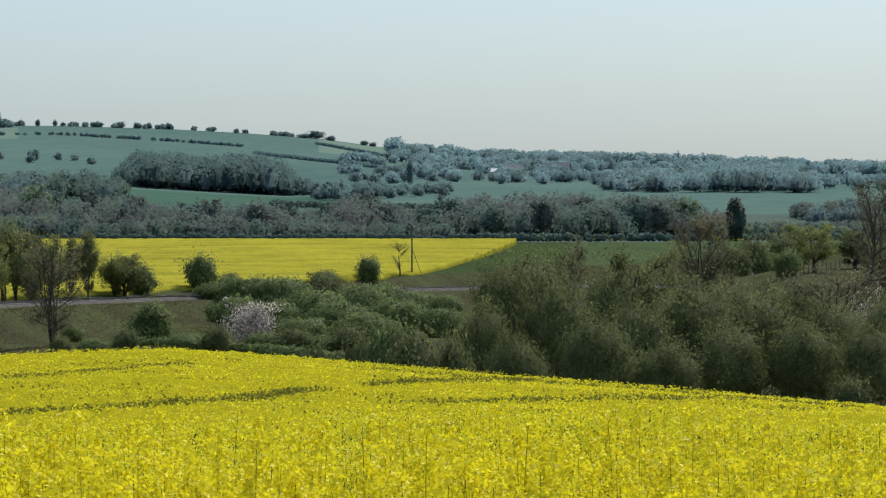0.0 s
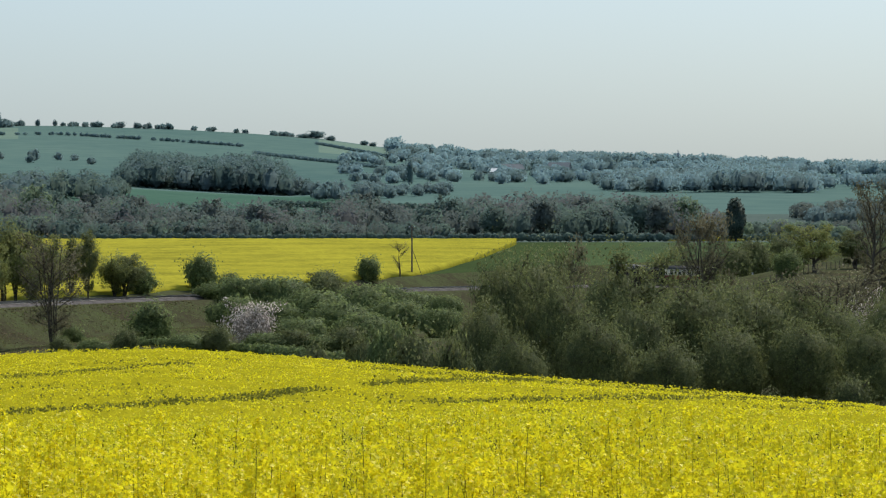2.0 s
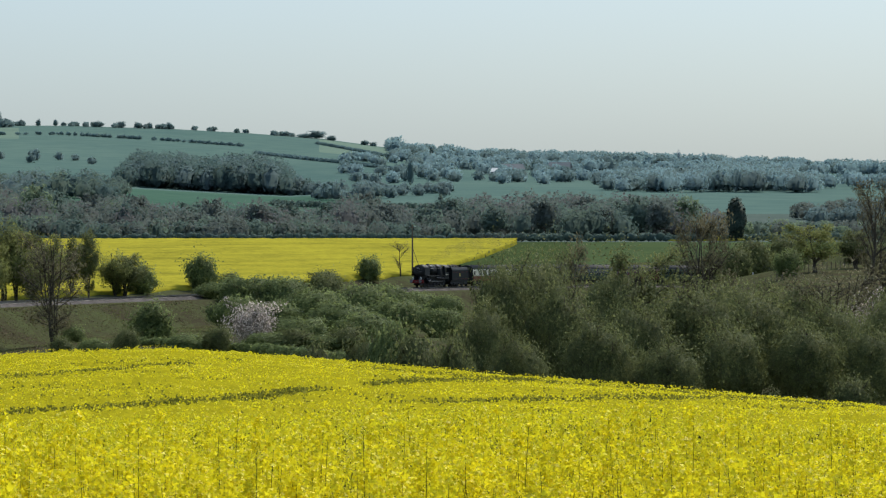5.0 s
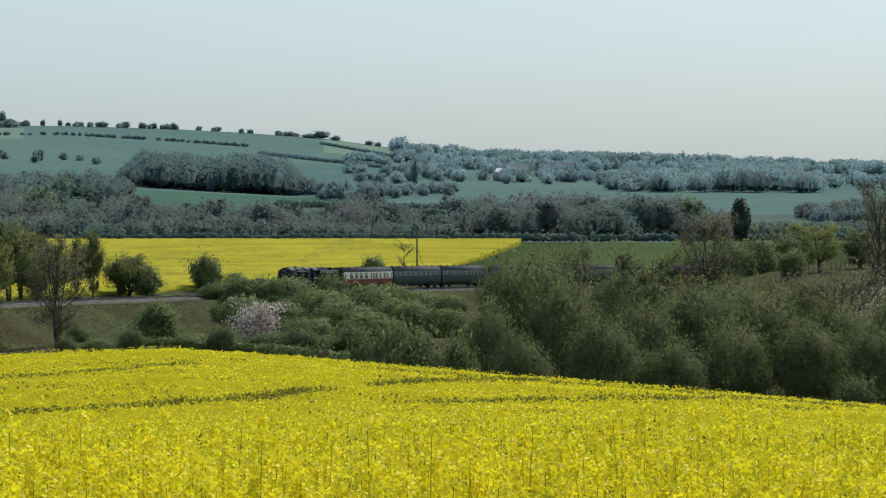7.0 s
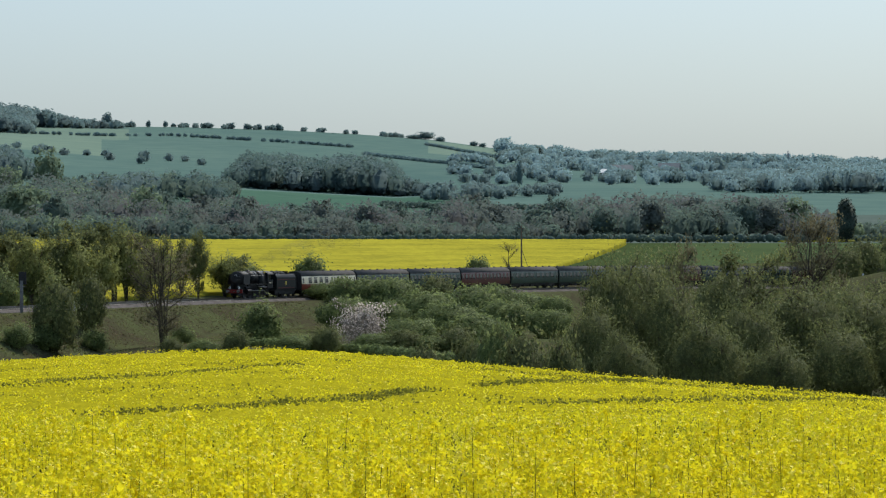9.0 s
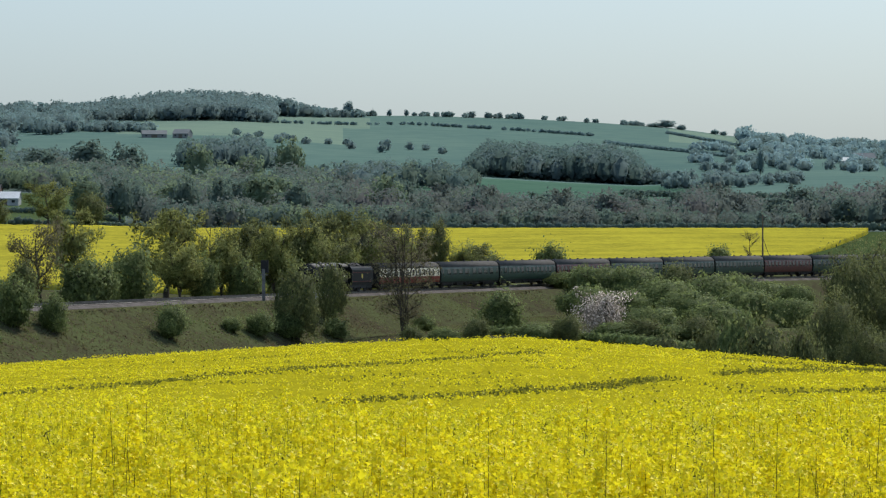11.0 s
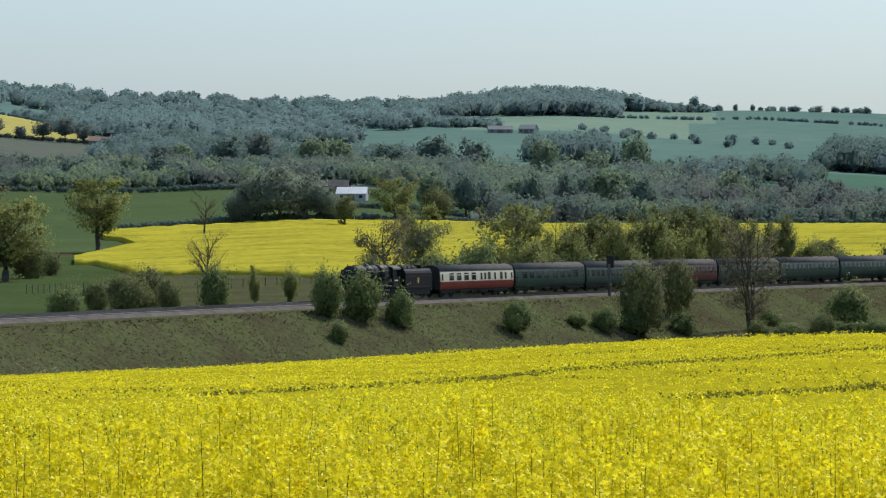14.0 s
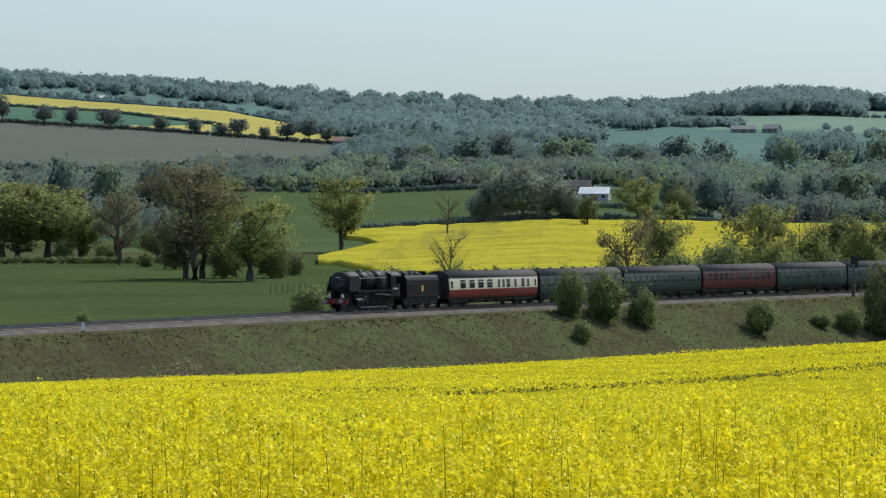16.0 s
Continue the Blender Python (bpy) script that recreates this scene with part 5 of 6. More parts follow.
def add_rod(bm, a, b, r0, r1=None, sides=12):
    a, b = Vector(a), Vector(b)
    q = (b - a).to_track_quat("Z", "Y").to_matrix().to_4x4()
    bmesh.ops.create_cone(bm, cap_ends=True, segments=sides, radius1=r0, radius2=r0 if r1 is None else r1, depth=(b - a).length, matrix=Matrix.Translation((a + b) / 2) @ q)
    return bm


def add_ring(bm, centre, r, tube_r, axis="x", seg=24, sub=6):
    v = []
    for i in range(seg):
        a = i * 6.28318 / seg
        row = []
        for j in range(sub):
            c = j * 6.28318 / sub
            d = r + tube_r * math.cos(c)
            p = (tube_r * math.sin(c), d * math.cos(a), d * math.sin(a)) if axis == "x" else (d * math.cos(a), tube_r * math.sin(c), d * math.sin(a))
            row.append(bm.verts.new((centre[0] + p[0], centre[1] + p[1], centre[2] + p[2])))
        v.append(row)
    for i in range(seg):
        for j in range(sub):
            bm.faces.new((v[i][j], v[(i + 1) % seg][j], v[(i + 1) % seg][(j + 1) % sub], v[i][(j + 1) % sub]))
    return bm


def extrude_profile(bm, pts, y0, y1, closed=True):
    """Prism along y from points (x, z)."""
    a = [bm.verts.new((x, y0, z)) for x, z in pts]
    b = [bm.verts.new((x, y1, z)) for x, z in pts]
    n = len(pts)
    for i in range(n if closed else n - 1):
        bm.faces.new((a[i], a[(i + 1) % n], b[(i + 1) % n], b[i]))
    if closed:
        bm.faces.new(a[::-1]), bm.faces.new(b)
    bmesh.ops.recalc_face_normals(bm, faces=bm.faces)
    return bm


def B():
    return bmesh.new()


def smooth(ob):
    ob.data.polygons.foreach_set("use_smooth", [True] * len(ob.data.polygons))
    return ob


# ---- track ----
def ribbon(name, off_profile, s0, s1, step, mat, parent=None, label=""):
    """A strip along the line: off_profile holds (offset, height over rail level) points across it."""
    v, f = [], []
    ss = np.arange(s0, s1 + step / 2, step)
    n = len(off_profile)
    for k, s in enumerate(ss):
        for o, h in off_profile:
            x, y, z, _ = on_line(s, o)
            v.append((float(x), float(y), float(z) + h))
        if k:
            for i in range(n - 1):
                a = (k - 1) * n + i
                f.append((a, a + 1, a + n + 1, a + n))
    ob = new(name, mesh_of(name, v, f, mat))
    ob.parent = parent
    return tagged(ob, label)


track_bed = ribbon("track_bed", [(-9.0, -1.1), (-7.0, -0.40), (-6.0, -0.22), (-4.8, -0.21), (-2.2, -0.23), (-1.4, -0.21), (1.4, -0.21), (2.0, -0.25), (3.3, -0.85), (4.6, -0.95), (6.2, -1.0)], -200, 760, 2.0, M_BALLAST)
tagged(track_bed, "grey stone ballast bed of the double railway", "track bed", kind="structure")


def rail_profile(o):
    return [(o - 0.07, -0.16), (o - 0.012, -0.13), (o - 0.012, -0.05), (o - 0.036, -0.035), (o - 0.036, 0.0), (o + 0.036, 0.0), (o + 0.036, -0.035), (o + 0.012, -0.05), (o + 0.012, -0.13), (o + 0.07, -0.16)]


for centre in (0.0, -3.4):
    for side in (-0.7525, 0.7525):
        o = ribbon("rail", rail_profile(centre + side), -200, 760, 4.0, M_RAIL)
        tagged(o, "polished steel running rail on the ballast", "rail", group="running rails", kind="structure")


def sleepers():
    vs, fs = [], []
    for centre in (0.0, -3.4):
        for s in np.arange(-200, 560, 0.9):
            x, y, z, h = on_line(float(s), centre)
            c, d = math.cos(h), math.sin(h)
            n = len(vs)
            for dz in (-0.30, -0.175):
                for a, b in ((-1.25, -0.13), (1.25, -0.13), (1.25, 0.13), (-1.25, 0.13)):
                    vs.append((x + a * c + b * d, y - a * d + b * c, z + dz))
            fs += [tuple(n + i for i in q) for q in ((4, 5, 6, 7), (0, 1, 5, 4), (1, 2, 6, 5), (2, 3, 7, 6), (3, 0, 4, 7))]
    tagged(new("sleepers", mesh_of("sleepers", vs, fs, M_SLEEPER)), "concrete sleepers half sunk in ballast", "sleeper", kind="stuff")


sleepers()


# ---- rolling stock: +y is the way it runs, x = 0 the track's middle, z = 0 the rail's top ----
def wheel_bm(r, width=0.13, spokes=0, gauge=0.7525, axle=0.08):
    """A pair of wheels on an axle along x."""
    bm = B()
    for sx in (-1, 1):
        x = sx * gauge
        if spokes:
            add_ring(bm, (x, 0, 0), r - 0.06, 0.062, "x", 28, 6)
            add_rod(bm, (x - 0.08, 0, 0), (x + 0.08, 0, 0), 0.17, sides=14)
            for k in range(spokes):
                a = k * 6.28318 / spokes
                add_rod(bm, (x, 0.12 * math.cos(a), 0.12 * math.sin(a)), (x, (r - 0.07) * math.cos(a), (r - 0.07) * math.sin(a)), 0.032, 0.026, 6)
            # crescent balance weight and crank pin
            add_box(bm, x - 0.05, x + 0.05, -0.3, 0.3, -r + 0.09, -r + 0.26, 0.03)
            add_rod(bm, (x + sx * 0.05, 0, 0.355), (x + sx * 0.22, 0, 0.355), 0.06, sides=10)
        else:
            add_rod(bm, (x - width / 2, 0, 0), (x + width / 2, 0, 0), r, sides=24)
            add_rod(bm, (x - sx * width / 2 - sx * 0.02, 0, 0), (x - sx * width / 2 + sx * 0.02, 0, 0), r + 0.03, sides=24)
            add_rod(bm, (x + sx * width / 2, 0, 0), (x + sx * (width / 2 + 0.05), 0, 0), 0.12, sides=12)
    add_rod(bm, (-gauge, 0, 0), (gauge, 0, 0), axle)
    return bm


SPIN = []          # (object, radius, rest pose) of the keyed wheels
RODS = []          # (object, rest place)
DRIVER_R, CRANK = 0.762, 0.355


def locomotive():
    """Ten-coupled black engine, buffers at y = 0, running to +y; the rest lies behind at negative y."""
    e = tagged(new("steam_locomotive"), "black ten-coupled steam locomotive with smoke deflectors hauling coaches", "locomotive")
    # boiler and smokebox
    bm = B()
    add_rod(bm, (0, -3.9, 2.98), (0, -6.9, 2.98), 0.93, 1.02, 32)
    smooth(part("boiler", bm, M_BLACK, e, "gloss black boiler"))
    for y in (-4.0, -4.95, -5.9, -6.85):
        r = 0.945 + (-y - 3.9) * 0.03
        smooth(part("boiler_band", add_ring(B(), (0, y, 2.98), r, 0.018, "y", 36, 5), M_SOOT, e))
    bm = B()
    add_rod(bm, (0, -1.25, 2.96), (0, -3.9, 2.96), 0.98, sides=32)
    smooth(part("smokebox", bm, M_SOOT, e, "matt black smokebox"))
    bm = B()
    add_rod(bm, (0, -1.26, 2.96), (0, -1.10, 2.96), 0.80, 0.62, 28)
    add_rod(bm, (0, -1.10, 2.96), (0, -1.03, 2.96), 0.10, 0.06, 12)
    door = part("smokebox_door", bm, M_SOOT, e, "round dished smokebox door")
    part("hinge", add_box(B(), -0.62, -0.1, -1.14, -1.06, 3.16, 3.22, 0.01), M_STEEL, door)
    part("hinge", add_box(B(), -0.62, -0.1, -1.14, -1.06, 2.70, 2.76, 0.01), M_STEEL, door)
    part("number_plate", add_box(B(), -0.32, 0.32, -1.10, -1.06, 3.34, 3.47, 0.01), M_SOOT, door)
    part("number_bar", add_box(B(), -0.26, 0.26, -1.062, -1.052, 3.375, 3.435), M_WHITE, door, "pale bar on the number plate")
    part("saddle", add_box(B(), -0.55, 0.55, -3.6, -2.0, 1.35, 2.15, 0.05), M_SOOT, e)
    bm = B()
    add_rod(bm, (0, -2.45, 3.80), (0, -2.45, 4.00), 0.30, 0.25, 20)
    add_rod(bm, (0, -2.85, 3.80), (0, -2.85, 4.00), 0.30, 0.25, 20)
    add_box(bm, -0.26, 0.26, -2.85, -2.45, 3.82, 4.00, 0.05)
    part("chimney", bm, M_SOOT, e, "short double chimney")
    bm = B()
    bmesh.ops.create_uvsphere(bm, u_segments=20, v_segments=10, radius=0.42, matrix=Matrix.Translation((0, -5.2, 3.74)))
    smooth(part("dome", bm, M_BLACK, e))
    for y in (-8.35, -8.7):
        part("safety_valve", add_rod(B(), (0.18 if y < -8.5 else -0.18, y, 3.92), (0.18 if y < -8.5 else -0.18, y, 4.02), 0.07), M_STEEL, e)
    # firebox, wider at the foot
    bm = B()
    pts = [(0.95, 1.75), (1.14, 2.1), (1.16, 2.5), (1.14, 2.9), (1.07, 3.24), (0.95, 3.52), (0.78, 3.73), (0.56, 3.88), (0.30, 3.97), (0, 4.0)]
    extrude_profile(bm, pts + [(-x, z) for x, z in pts[-2::-1]], -9.35, -6.9)
    smooth(part("firebox", bm, M_BLACK, e, "black round-topped firebox"))
    # running plates, valances, deflectors, pipes
    for sx in (-1, 1):
        part("running_plate", add_box(B(), *sorted((sx * 0.95, sx * 1.36)), -9.3, -1.4, 2.02, 2.10, 0.015), M_BLACK, e)
        part("valance", add_box(B(), *sorted((sx * 1.33, sx * 1.365)), -9.3, -3.4, 1.90, 2.02), M_BLACK, e, "lined edge of the running plate")
        bm = B()
        add_box(bm, *sorted((sx * 1.24, sx * 1.275)), -3.35, -1.05, 2.05, 3.52, 0.01)
        for v in bm.verts:
            if v.co.z > 3.2 and v.co.y > -1.4:
                v.co.y -= 0.45
            if v.co.z > 3.2:
                v.co.x -= sx * 0.10
        part("smoke_deflector", bm, M_BLACK, e, "upright black smoke deflector plate")
        bm = B()
        add_rod(bm, (sx * 0.95, -3.1, 2.6), (sx * 1.12, -3.0, 1.75), 0.14)
        part("steam_pipe", bm, M_SOOT, e)
        bm = B()
        add_rod(bm, (sx * 1.12, -3.62, 1.02), (sx * 1.12, -2.42, 1.02), 0.34, sides=22)
        add_rod(bm, (sx * 1.12, -3.72, 1.02), (sx * 1.12, -2.32, 1.02), 0.22, sides=18)
        add_rod(bm, (sx * 1.02, -3.75, 1.55), (sx * 1.02, -2.25, 1.55), 0.19, sides=18)
        part("cylinder", bm, M_BLACK, e, "black outside cylinder with valve chest")
        part("slide_bar", add_box(B(), *sorted((sx * 1.08, sx * 1.16)), -5.1, -3.7, 1.10, 1.17), M_STEEL, e)
        part("handrail", add_rod(B(), (sx * 1.06, -9.2, 3.30), (sx * 1.02, -1.7, 3.30), 0.022, sides=6), M_STEEL, e)
        part("injector_pipe", add_rod(B(), (sx * 1.24, -9.2, 1.6), (sx * 1.24, -6.2, 1.72), 0.06, sides=8), M_STEEL, e)
        part("step", add_box(B(), *sorted((sx * 1.1, sx * 1.34)), -11.1, -10.6, 0.45, 0.50), M_SOOT, e)
        # connecting rod hangs between crosshead and the third axle; coupling rod on all pins
        cr = part("coupling_rod", add_box(B(), *sorted((sx * 0.90, sx * 0.96)), -9.0, -3.4, -0.07, 0.07, 0.02), M_STEEL, e, "steel coupling rod")
        RODS.append((cr, (0, -0.35, DRIVER_R)))
        con = part("connecting_rod", add_box(B(), *sorted((sx * 0.98, sx * 1.04)), -6.6, -3.9, -0.06, 0.06, 0.02), M_STEEL, e, "steel connecting rod")
        RODS.append((con, (0, 0.0, DRIVER_R)))
    # frames and front
    for sx in (-0.55, 0.55):
        part("main_frame", add_box(B(), sx - 0.05, sx + 0.05, -11.2, -0.7, 0.40, 2.05), M_SOOT, e)
    beam = part("buffer_beam", add_box(B(), -1.28, 1.28, -0.78, -0.62, 0.78, 1.32, 0.02), M_REDBEAM, e, "red front buffer beam")
    part("platform", add_box(B(), -1.28, 1.28, -1.5, -0.62, 1.32, 1.40, 0.01), M_BLACK, e)
    for sx in (-0.86, 0.86):
        bm = add_rod(B(), (sx, -0.62, 1.06), (sx, -0.12, 1.06), 0.13, 0.10)
        add_rod(bm, (sx, -0.12, 1.06), (sx, -0.04, 1.06), 0.23, sides=18)
        part("buffer", bm, M_STEEL, beam)
    part("coupling_hook", add_box(B(), -0.05, 0.05, -0.62, -0.3, 0.95, 1.10, 0.01), M_STEEL, beam)
    for sx in (-0.72, 0.72):
        bm = add_box(B(), sx - 0.11, sx + 0.11, -0.82, -0.58, 1.42, 1.72, 0.03)
        add_rod(bm, (sx, -0.70, 1.72), (sx, -0.70, 1.80), 0.06)
        lamp = part("head_lamp", bm, M_WHITE, e, "white-painted head lamp")
        part("lens", add_rod(B(), (sx, -0.585, 1.57), (sx, -0.555, 1.57), 0.075), M_GLASS, lamp)
    # cab
    bm = B()
    add_box(bm, -1.32, 1.32, -9.42, -9.34, 1.7, 3.7)
    front = part("cab_front", bm, M_BLACK, e)
    for sx in (-1.0, 1.0):
        part("spectacle_window", add_box(B(), sx - 0.17, sx + 0.17, -9.33, -9.315, 2.95, 3.35, 0.004), M_GLASS, front)
    for sx in (-1, 1):
        bm = B()
        add_box(bm, *sorted((sx * 1.30, sx * 1.345)), -11.05, -9.38, 1.45, 2.62)
        add_box(bm, *sorted((sx * 1.30, sx * 1.345)), -9.62, -9.38, 2.62, 3.45)
        add_box(bm, *sorted((sx * 1.30, sx * 1.345)), -10.42, -10.32, 2.62, 3.45)
        add_box(bm, *sorted((sx * 1.30, sx * 1.345)), -10.95, -9.38, 3.36, 3.50)
        side = part("cab_side", bm, M_BLACK, e, "black cab side with two windows")
        part("number_bar", add_box(B(), *sorted((sx * 1.346, sx * 1.352)), -10.72, -9.82, 2.12, 2.26), M_CREAM, side, "pale bar of cab numerals")
        part("cab_window", add_box(B(), *sorted((sx * 1.325, sx * 1.33)), -10.32, -9.62, 2.62, 3.36), M_GLASS, side)
        part("handrail", add_rod(B(), (sx * 1.36, -11.05, 1.6), (sx * 1.36, -11.05, 2.7), 0.025, sides=6), M_STEEL, side)
    bm = B()
    arc = [(1.38 * math.sin(a), 3.42 + 0.52 * math.cos(a)) for a in np.linspace(-1.5708, 1.5708, 13)]
    extrude_profile(bm, arc + [(x * 0.97, z - 0.05) for x, z in arc[::-1]], -11.4, -9.3)
    part("cab_roof", bm, M_SOOT, e)
    part("cab_floor", add_box(B(), -1.3, 1.3, -11.4, -9.38, 1.40, 1.47), M_SOOT, e)
    # wheels
    bm = wheel_bm(0.46, 0.12)
    ob = part("leading_wheel_pair", bm, M_SOOT, e)
    ob.location = (0, -2.3, 0.46)
    drive = None
    for k in range(5):
        y = -3.75 - 1.3 * k - 0.35
        if drive is None:
            drive = part("driving_wheel_pair", wheel_bm(DRIVER_R, spokes=14), M_SOOT, e, "spoked black driving wheels")
            ob = drive
        else:
            ob = under("driving_wheel_pair", drive.data, e, "spoked black driving wheels")
        ob.location = (0, y, DRIVER_R)
        SPIN.append((ob, DRIVER_R, (0, y, DRIVER_R)))
    return e


def tender():
    """Six-wheeled tender, front at y = 0, running to +y."""
    e = tagged(new("tender"), "lined black coal tender coupled behind the locomotive", "tender")
    half = [(1.22, 1.15), (1.30, 1.25), (1.30, 2.95), (1.18, 3.22), (1.0, 3.45)]
    bm = extrude_profile(B(), half + [(-x, z) for x, z in half[::-1]], -7.2, -0.5)
    body = part("tank", bm, M_BLACK, e, "black tank with inward-curving top")
    bm = B()
    g = random.Random(5)
    for k in range(70):
        x, y = g.uniform(-0.8, 0.8), g.uniform(-4.6, -0.9)
        bmesh.ops.create_icosphere(bm, subdivisions=1, radius=g.uniform(0.12, 0.3), matrix=Matrix.Translation((x, y, 3.42 + 0.40 * (1 - abs(x)) * g.random())))
    part("coal", bm, M_SOOT, e, "heaped black coal")
    part("bulkhead", add_box(B(), -1.0, 1.0, -5.0, -4.92, 3.3, 3.85, 0.02), M_BLACK, e)
    for sx in (-1, 1):
        # crest: a small yellow lion-and-wheel shape, kept plain
        bm = B()
        add_rod(bm, (sx * 1.302, -3.75, 2.02), (sx * 1.310, -3.75, 2.02), 0.22, sides=16)
        add_box(bm, *sorted((sx * 1.302, sx * 1.310)), -3.95, -3.55, 2.20, 2.42)
        part("crest", bm, M_YELLOW, body, "small yellow crest")
        for z in (1.42, 2.62):
            part("lining", add_box(B(), *sorted((sx * 1.301, sx * 1.306)), -6.95, -0.75, z - 0.015, z + 0.015), M_REDBEAM, body, "thin red lining")
        part("tender_frame", add_box(B(), *sorted((sx * 1.0, sx * 1.06)), -7.2, -0.3, 0.5, 1.12, 0.02), M_SOOT, e)
        for k in range(3):
            part("axle_box", add_box(B(), *sorted((sx * 1.06, sx * 1.18)), -1.75 - 2.1 * k, -1.4 - 2.1 * k, 0.4, 0.72, 0.03), M_SOOT, e)
        part("ladder", add_box(B(), *sorted((sx * 0.7, sx * 0.9)), -7.3, -7.22, 1.2, 3.2), M_STEEL, e)
    part("underframe", add_box(B(), -1.2, 1.2, -7.3, -0.2, 1.02, 1.16), M_SOOT, e)
    first = None
    for k in range(3):
        if first is None:
            first = part("wheel_pair", wheel_bm(0.5, 0.12), M_SOOT, e)
            ob = first
        else:
            ob = under("wheel_pair", first.data, e)
        ob.location = (0, -1.55 - 2.1 * k, 0.5)
    for sx in (-0.86, 0.86):
        part("buffer", add_rod(add_rod(B(), (sx, -7.3, 1.06), (sx, -7.7, 1.06), 0.11), (sx, -7.7, 1.06), (sx, -7.76, 1.06), 0.22), M_STEEL, e)
    return e


COACH_L = 19.65
SIDE = [(1.33, 0.98), (1.385, 1.25), (1.41, 1.7), (1.41, 2.15), (1.375, 2.75), (1.33, 3.05)]


def side_x(z):
    return float(np.interp(z, [p[1] for p in SIDE], [p[0] for p in SIDE]))


def side_panel(sx, y0, y1, z0, z1, proud=0.0, thick=0.0):
    """A curved slice of coach side between two levels, as a closed shell."""
    bm = B()
    zs = sorted({z0, z1, *[z for _, z in SIDE if z0 < z < z1]})
    out = [(sx * (side_x(z) + proud), z) for z in zs]
    inn = [(sx * (side_x(z) - 0.06 - thick), z) for z in zs[::-1]]
    return extrude_profile(bm, out + inn, y0, y1)


def coach(label, low_mat, up_mat, layout, roof_mat=None):
    """A bogie coach centred at y = 0, running to +y. layout: (y centre, width, z0, z1) of the windows on each side."""
    c = tagged(new("railway_coach"), label, "coach", group="coaches of the train")
    L = COACH_L / 2
    belt = 1.86
    for sx in (-1, 1):
        part("lower_side", side_panel(sx, -L, L, 0.98, belt), low_mat, c, "" if low_mat is up_mat else "crimson lower panels")
        up = part("upper_side", side_panel(sx, -L, L, belt, 3.05), up_mat, c, "" if low_mat is up_mat else "cream upper panels")
        for y, w, z0, z1 in layout:
            win = part("window", side_panel(sx, y - w / 2, y + w / 2, z0, z1, 0.012), M_GLASS, up, "dark reflecting window")
            for ya, yb, za, zb in ((y - w / 2 - 0.04, y - w / 2, z0, z1), (y + w / 2, y + w / 2 + 0.04, z0, z1)):
                part("frame", side_panel(sx, ya, yb, za, zb, 0.02), up_mat, win)
            if w > 0.9:
                part("vent_bar", side_panel(sx, y - w / 2, y + w / 2, z1 - 0.27, z1 - 0.21, 0.022), up_mat, win)
        for y in (-L + 0.55, L - 0.55, 0.6):
            d = part("door", side_panel(sx, y - 0.36, y + 0.36, 1.02, 2.95, 0.006), up_mat if low_mat is up_mat else low_mat, c)
            if low_mat is not up_mat:
                d.data.materials[0] = low_mat
                part("door_top", side_panel(sx, y - 0.36, y + 0.36, belt, 2.95, 0.010), up_mat, d)
            part("door_window", side_panel(sx, y - 0.2, y + 0.2, 2.0, 2.75, 0.016), M_GLASS, d)
            part("door_handle", add_box(B(), *sorted((sx * 1.415, sx * 1.455)), y - 0.3, y - 0.2, 1.72, 1.76), M_YELLOW, d)
        part("gutter", add_box(B(), *sorted((sx * 1.31, sx * 1.36)), -L, L, 3.04, 3.08), M_SOOT, c)
        part("solebar", add_box(B(), *sorted((sx * 1.12, sx * 1.2)), -L, L, 0.82, 1.0), M_SOOT, c)
        part("step_board", add_box(B(), *sorted((sx * 1.2, sx * 1.4)), -L + 0.2, L - 0.2, 0.70, 0.74), M_SOOT, c)
    arc = [(1.33 * math.sin(a), 3.05 + 0.75 * math.cos(a) ** 0.8) for a in np.linspace(-1.5707, 1.5707, 15)]
    smooth(part("roof", extrude_profile(B(), arc + [(x * 0.95, z - 0.06) for x, z in arc[::-1]], -L, L), roof_mat or M_ROOF, c, "dull grey curved roof"))
    for k in range(7):
        y = -8.4 + 2.8 * k
        part("roof_vent", add_box(B(), -0.45, -0.2, y - 0.14, y + 0.14, 3.70, 3.92, 0.03), M_ROOF, c)
    for sy in (-1, 1):
        end = [(x, z) for x, z in SIDE] + [(x, z) for x, z in arc[::-1][1:-1]] + [(-x, z) for x, z in SIDE[::-1]]
        part("end_wall", extrude_profile(B(), end, *sorted((sy * (L - 0.08), sy * (L - 0.02)))), M_SOOT, c)
        part("gangway", add_box(B(), -0.55, 0.55, *sorted((sy * L, sy * (L + 0.26))), 1.1, 3.25, 0.04), M_SOOT, c, "black gangway bellows")
        for sx in (-0.86, 0.86):
            part("buffer", add_rod(B(), (sx, sy * (L - 0.1), 1.06), (sx, sy * (L + 0.22), 1.06), 0.12, 0.16), M_SOOT, c)
        bog = sy * 7.1
        bm = B()
        for sx in (-1.0, 1.0):
            add_box(bm, sx - 0.06, sx + 0.06, bog - 2.0, bog + 2.0, 0.45, 0.80, 0.03)
            for yy in (-1.3, 1.3):
                add_box(bm, sx - 0.14 if sx < 0 else sx, sx if sx < 0 else sx + 0.14, bog + yy - 0.2, bog + yy + 0.2, 0.32, 0.62, 0.03)
        add_box(bm, -1.0, 1.0, bog - 0.3, bog + 0.3, 0.5, 0.95)
        b = part("bogie", bm, M_SOOT, c, "black four-wheeled bogie")
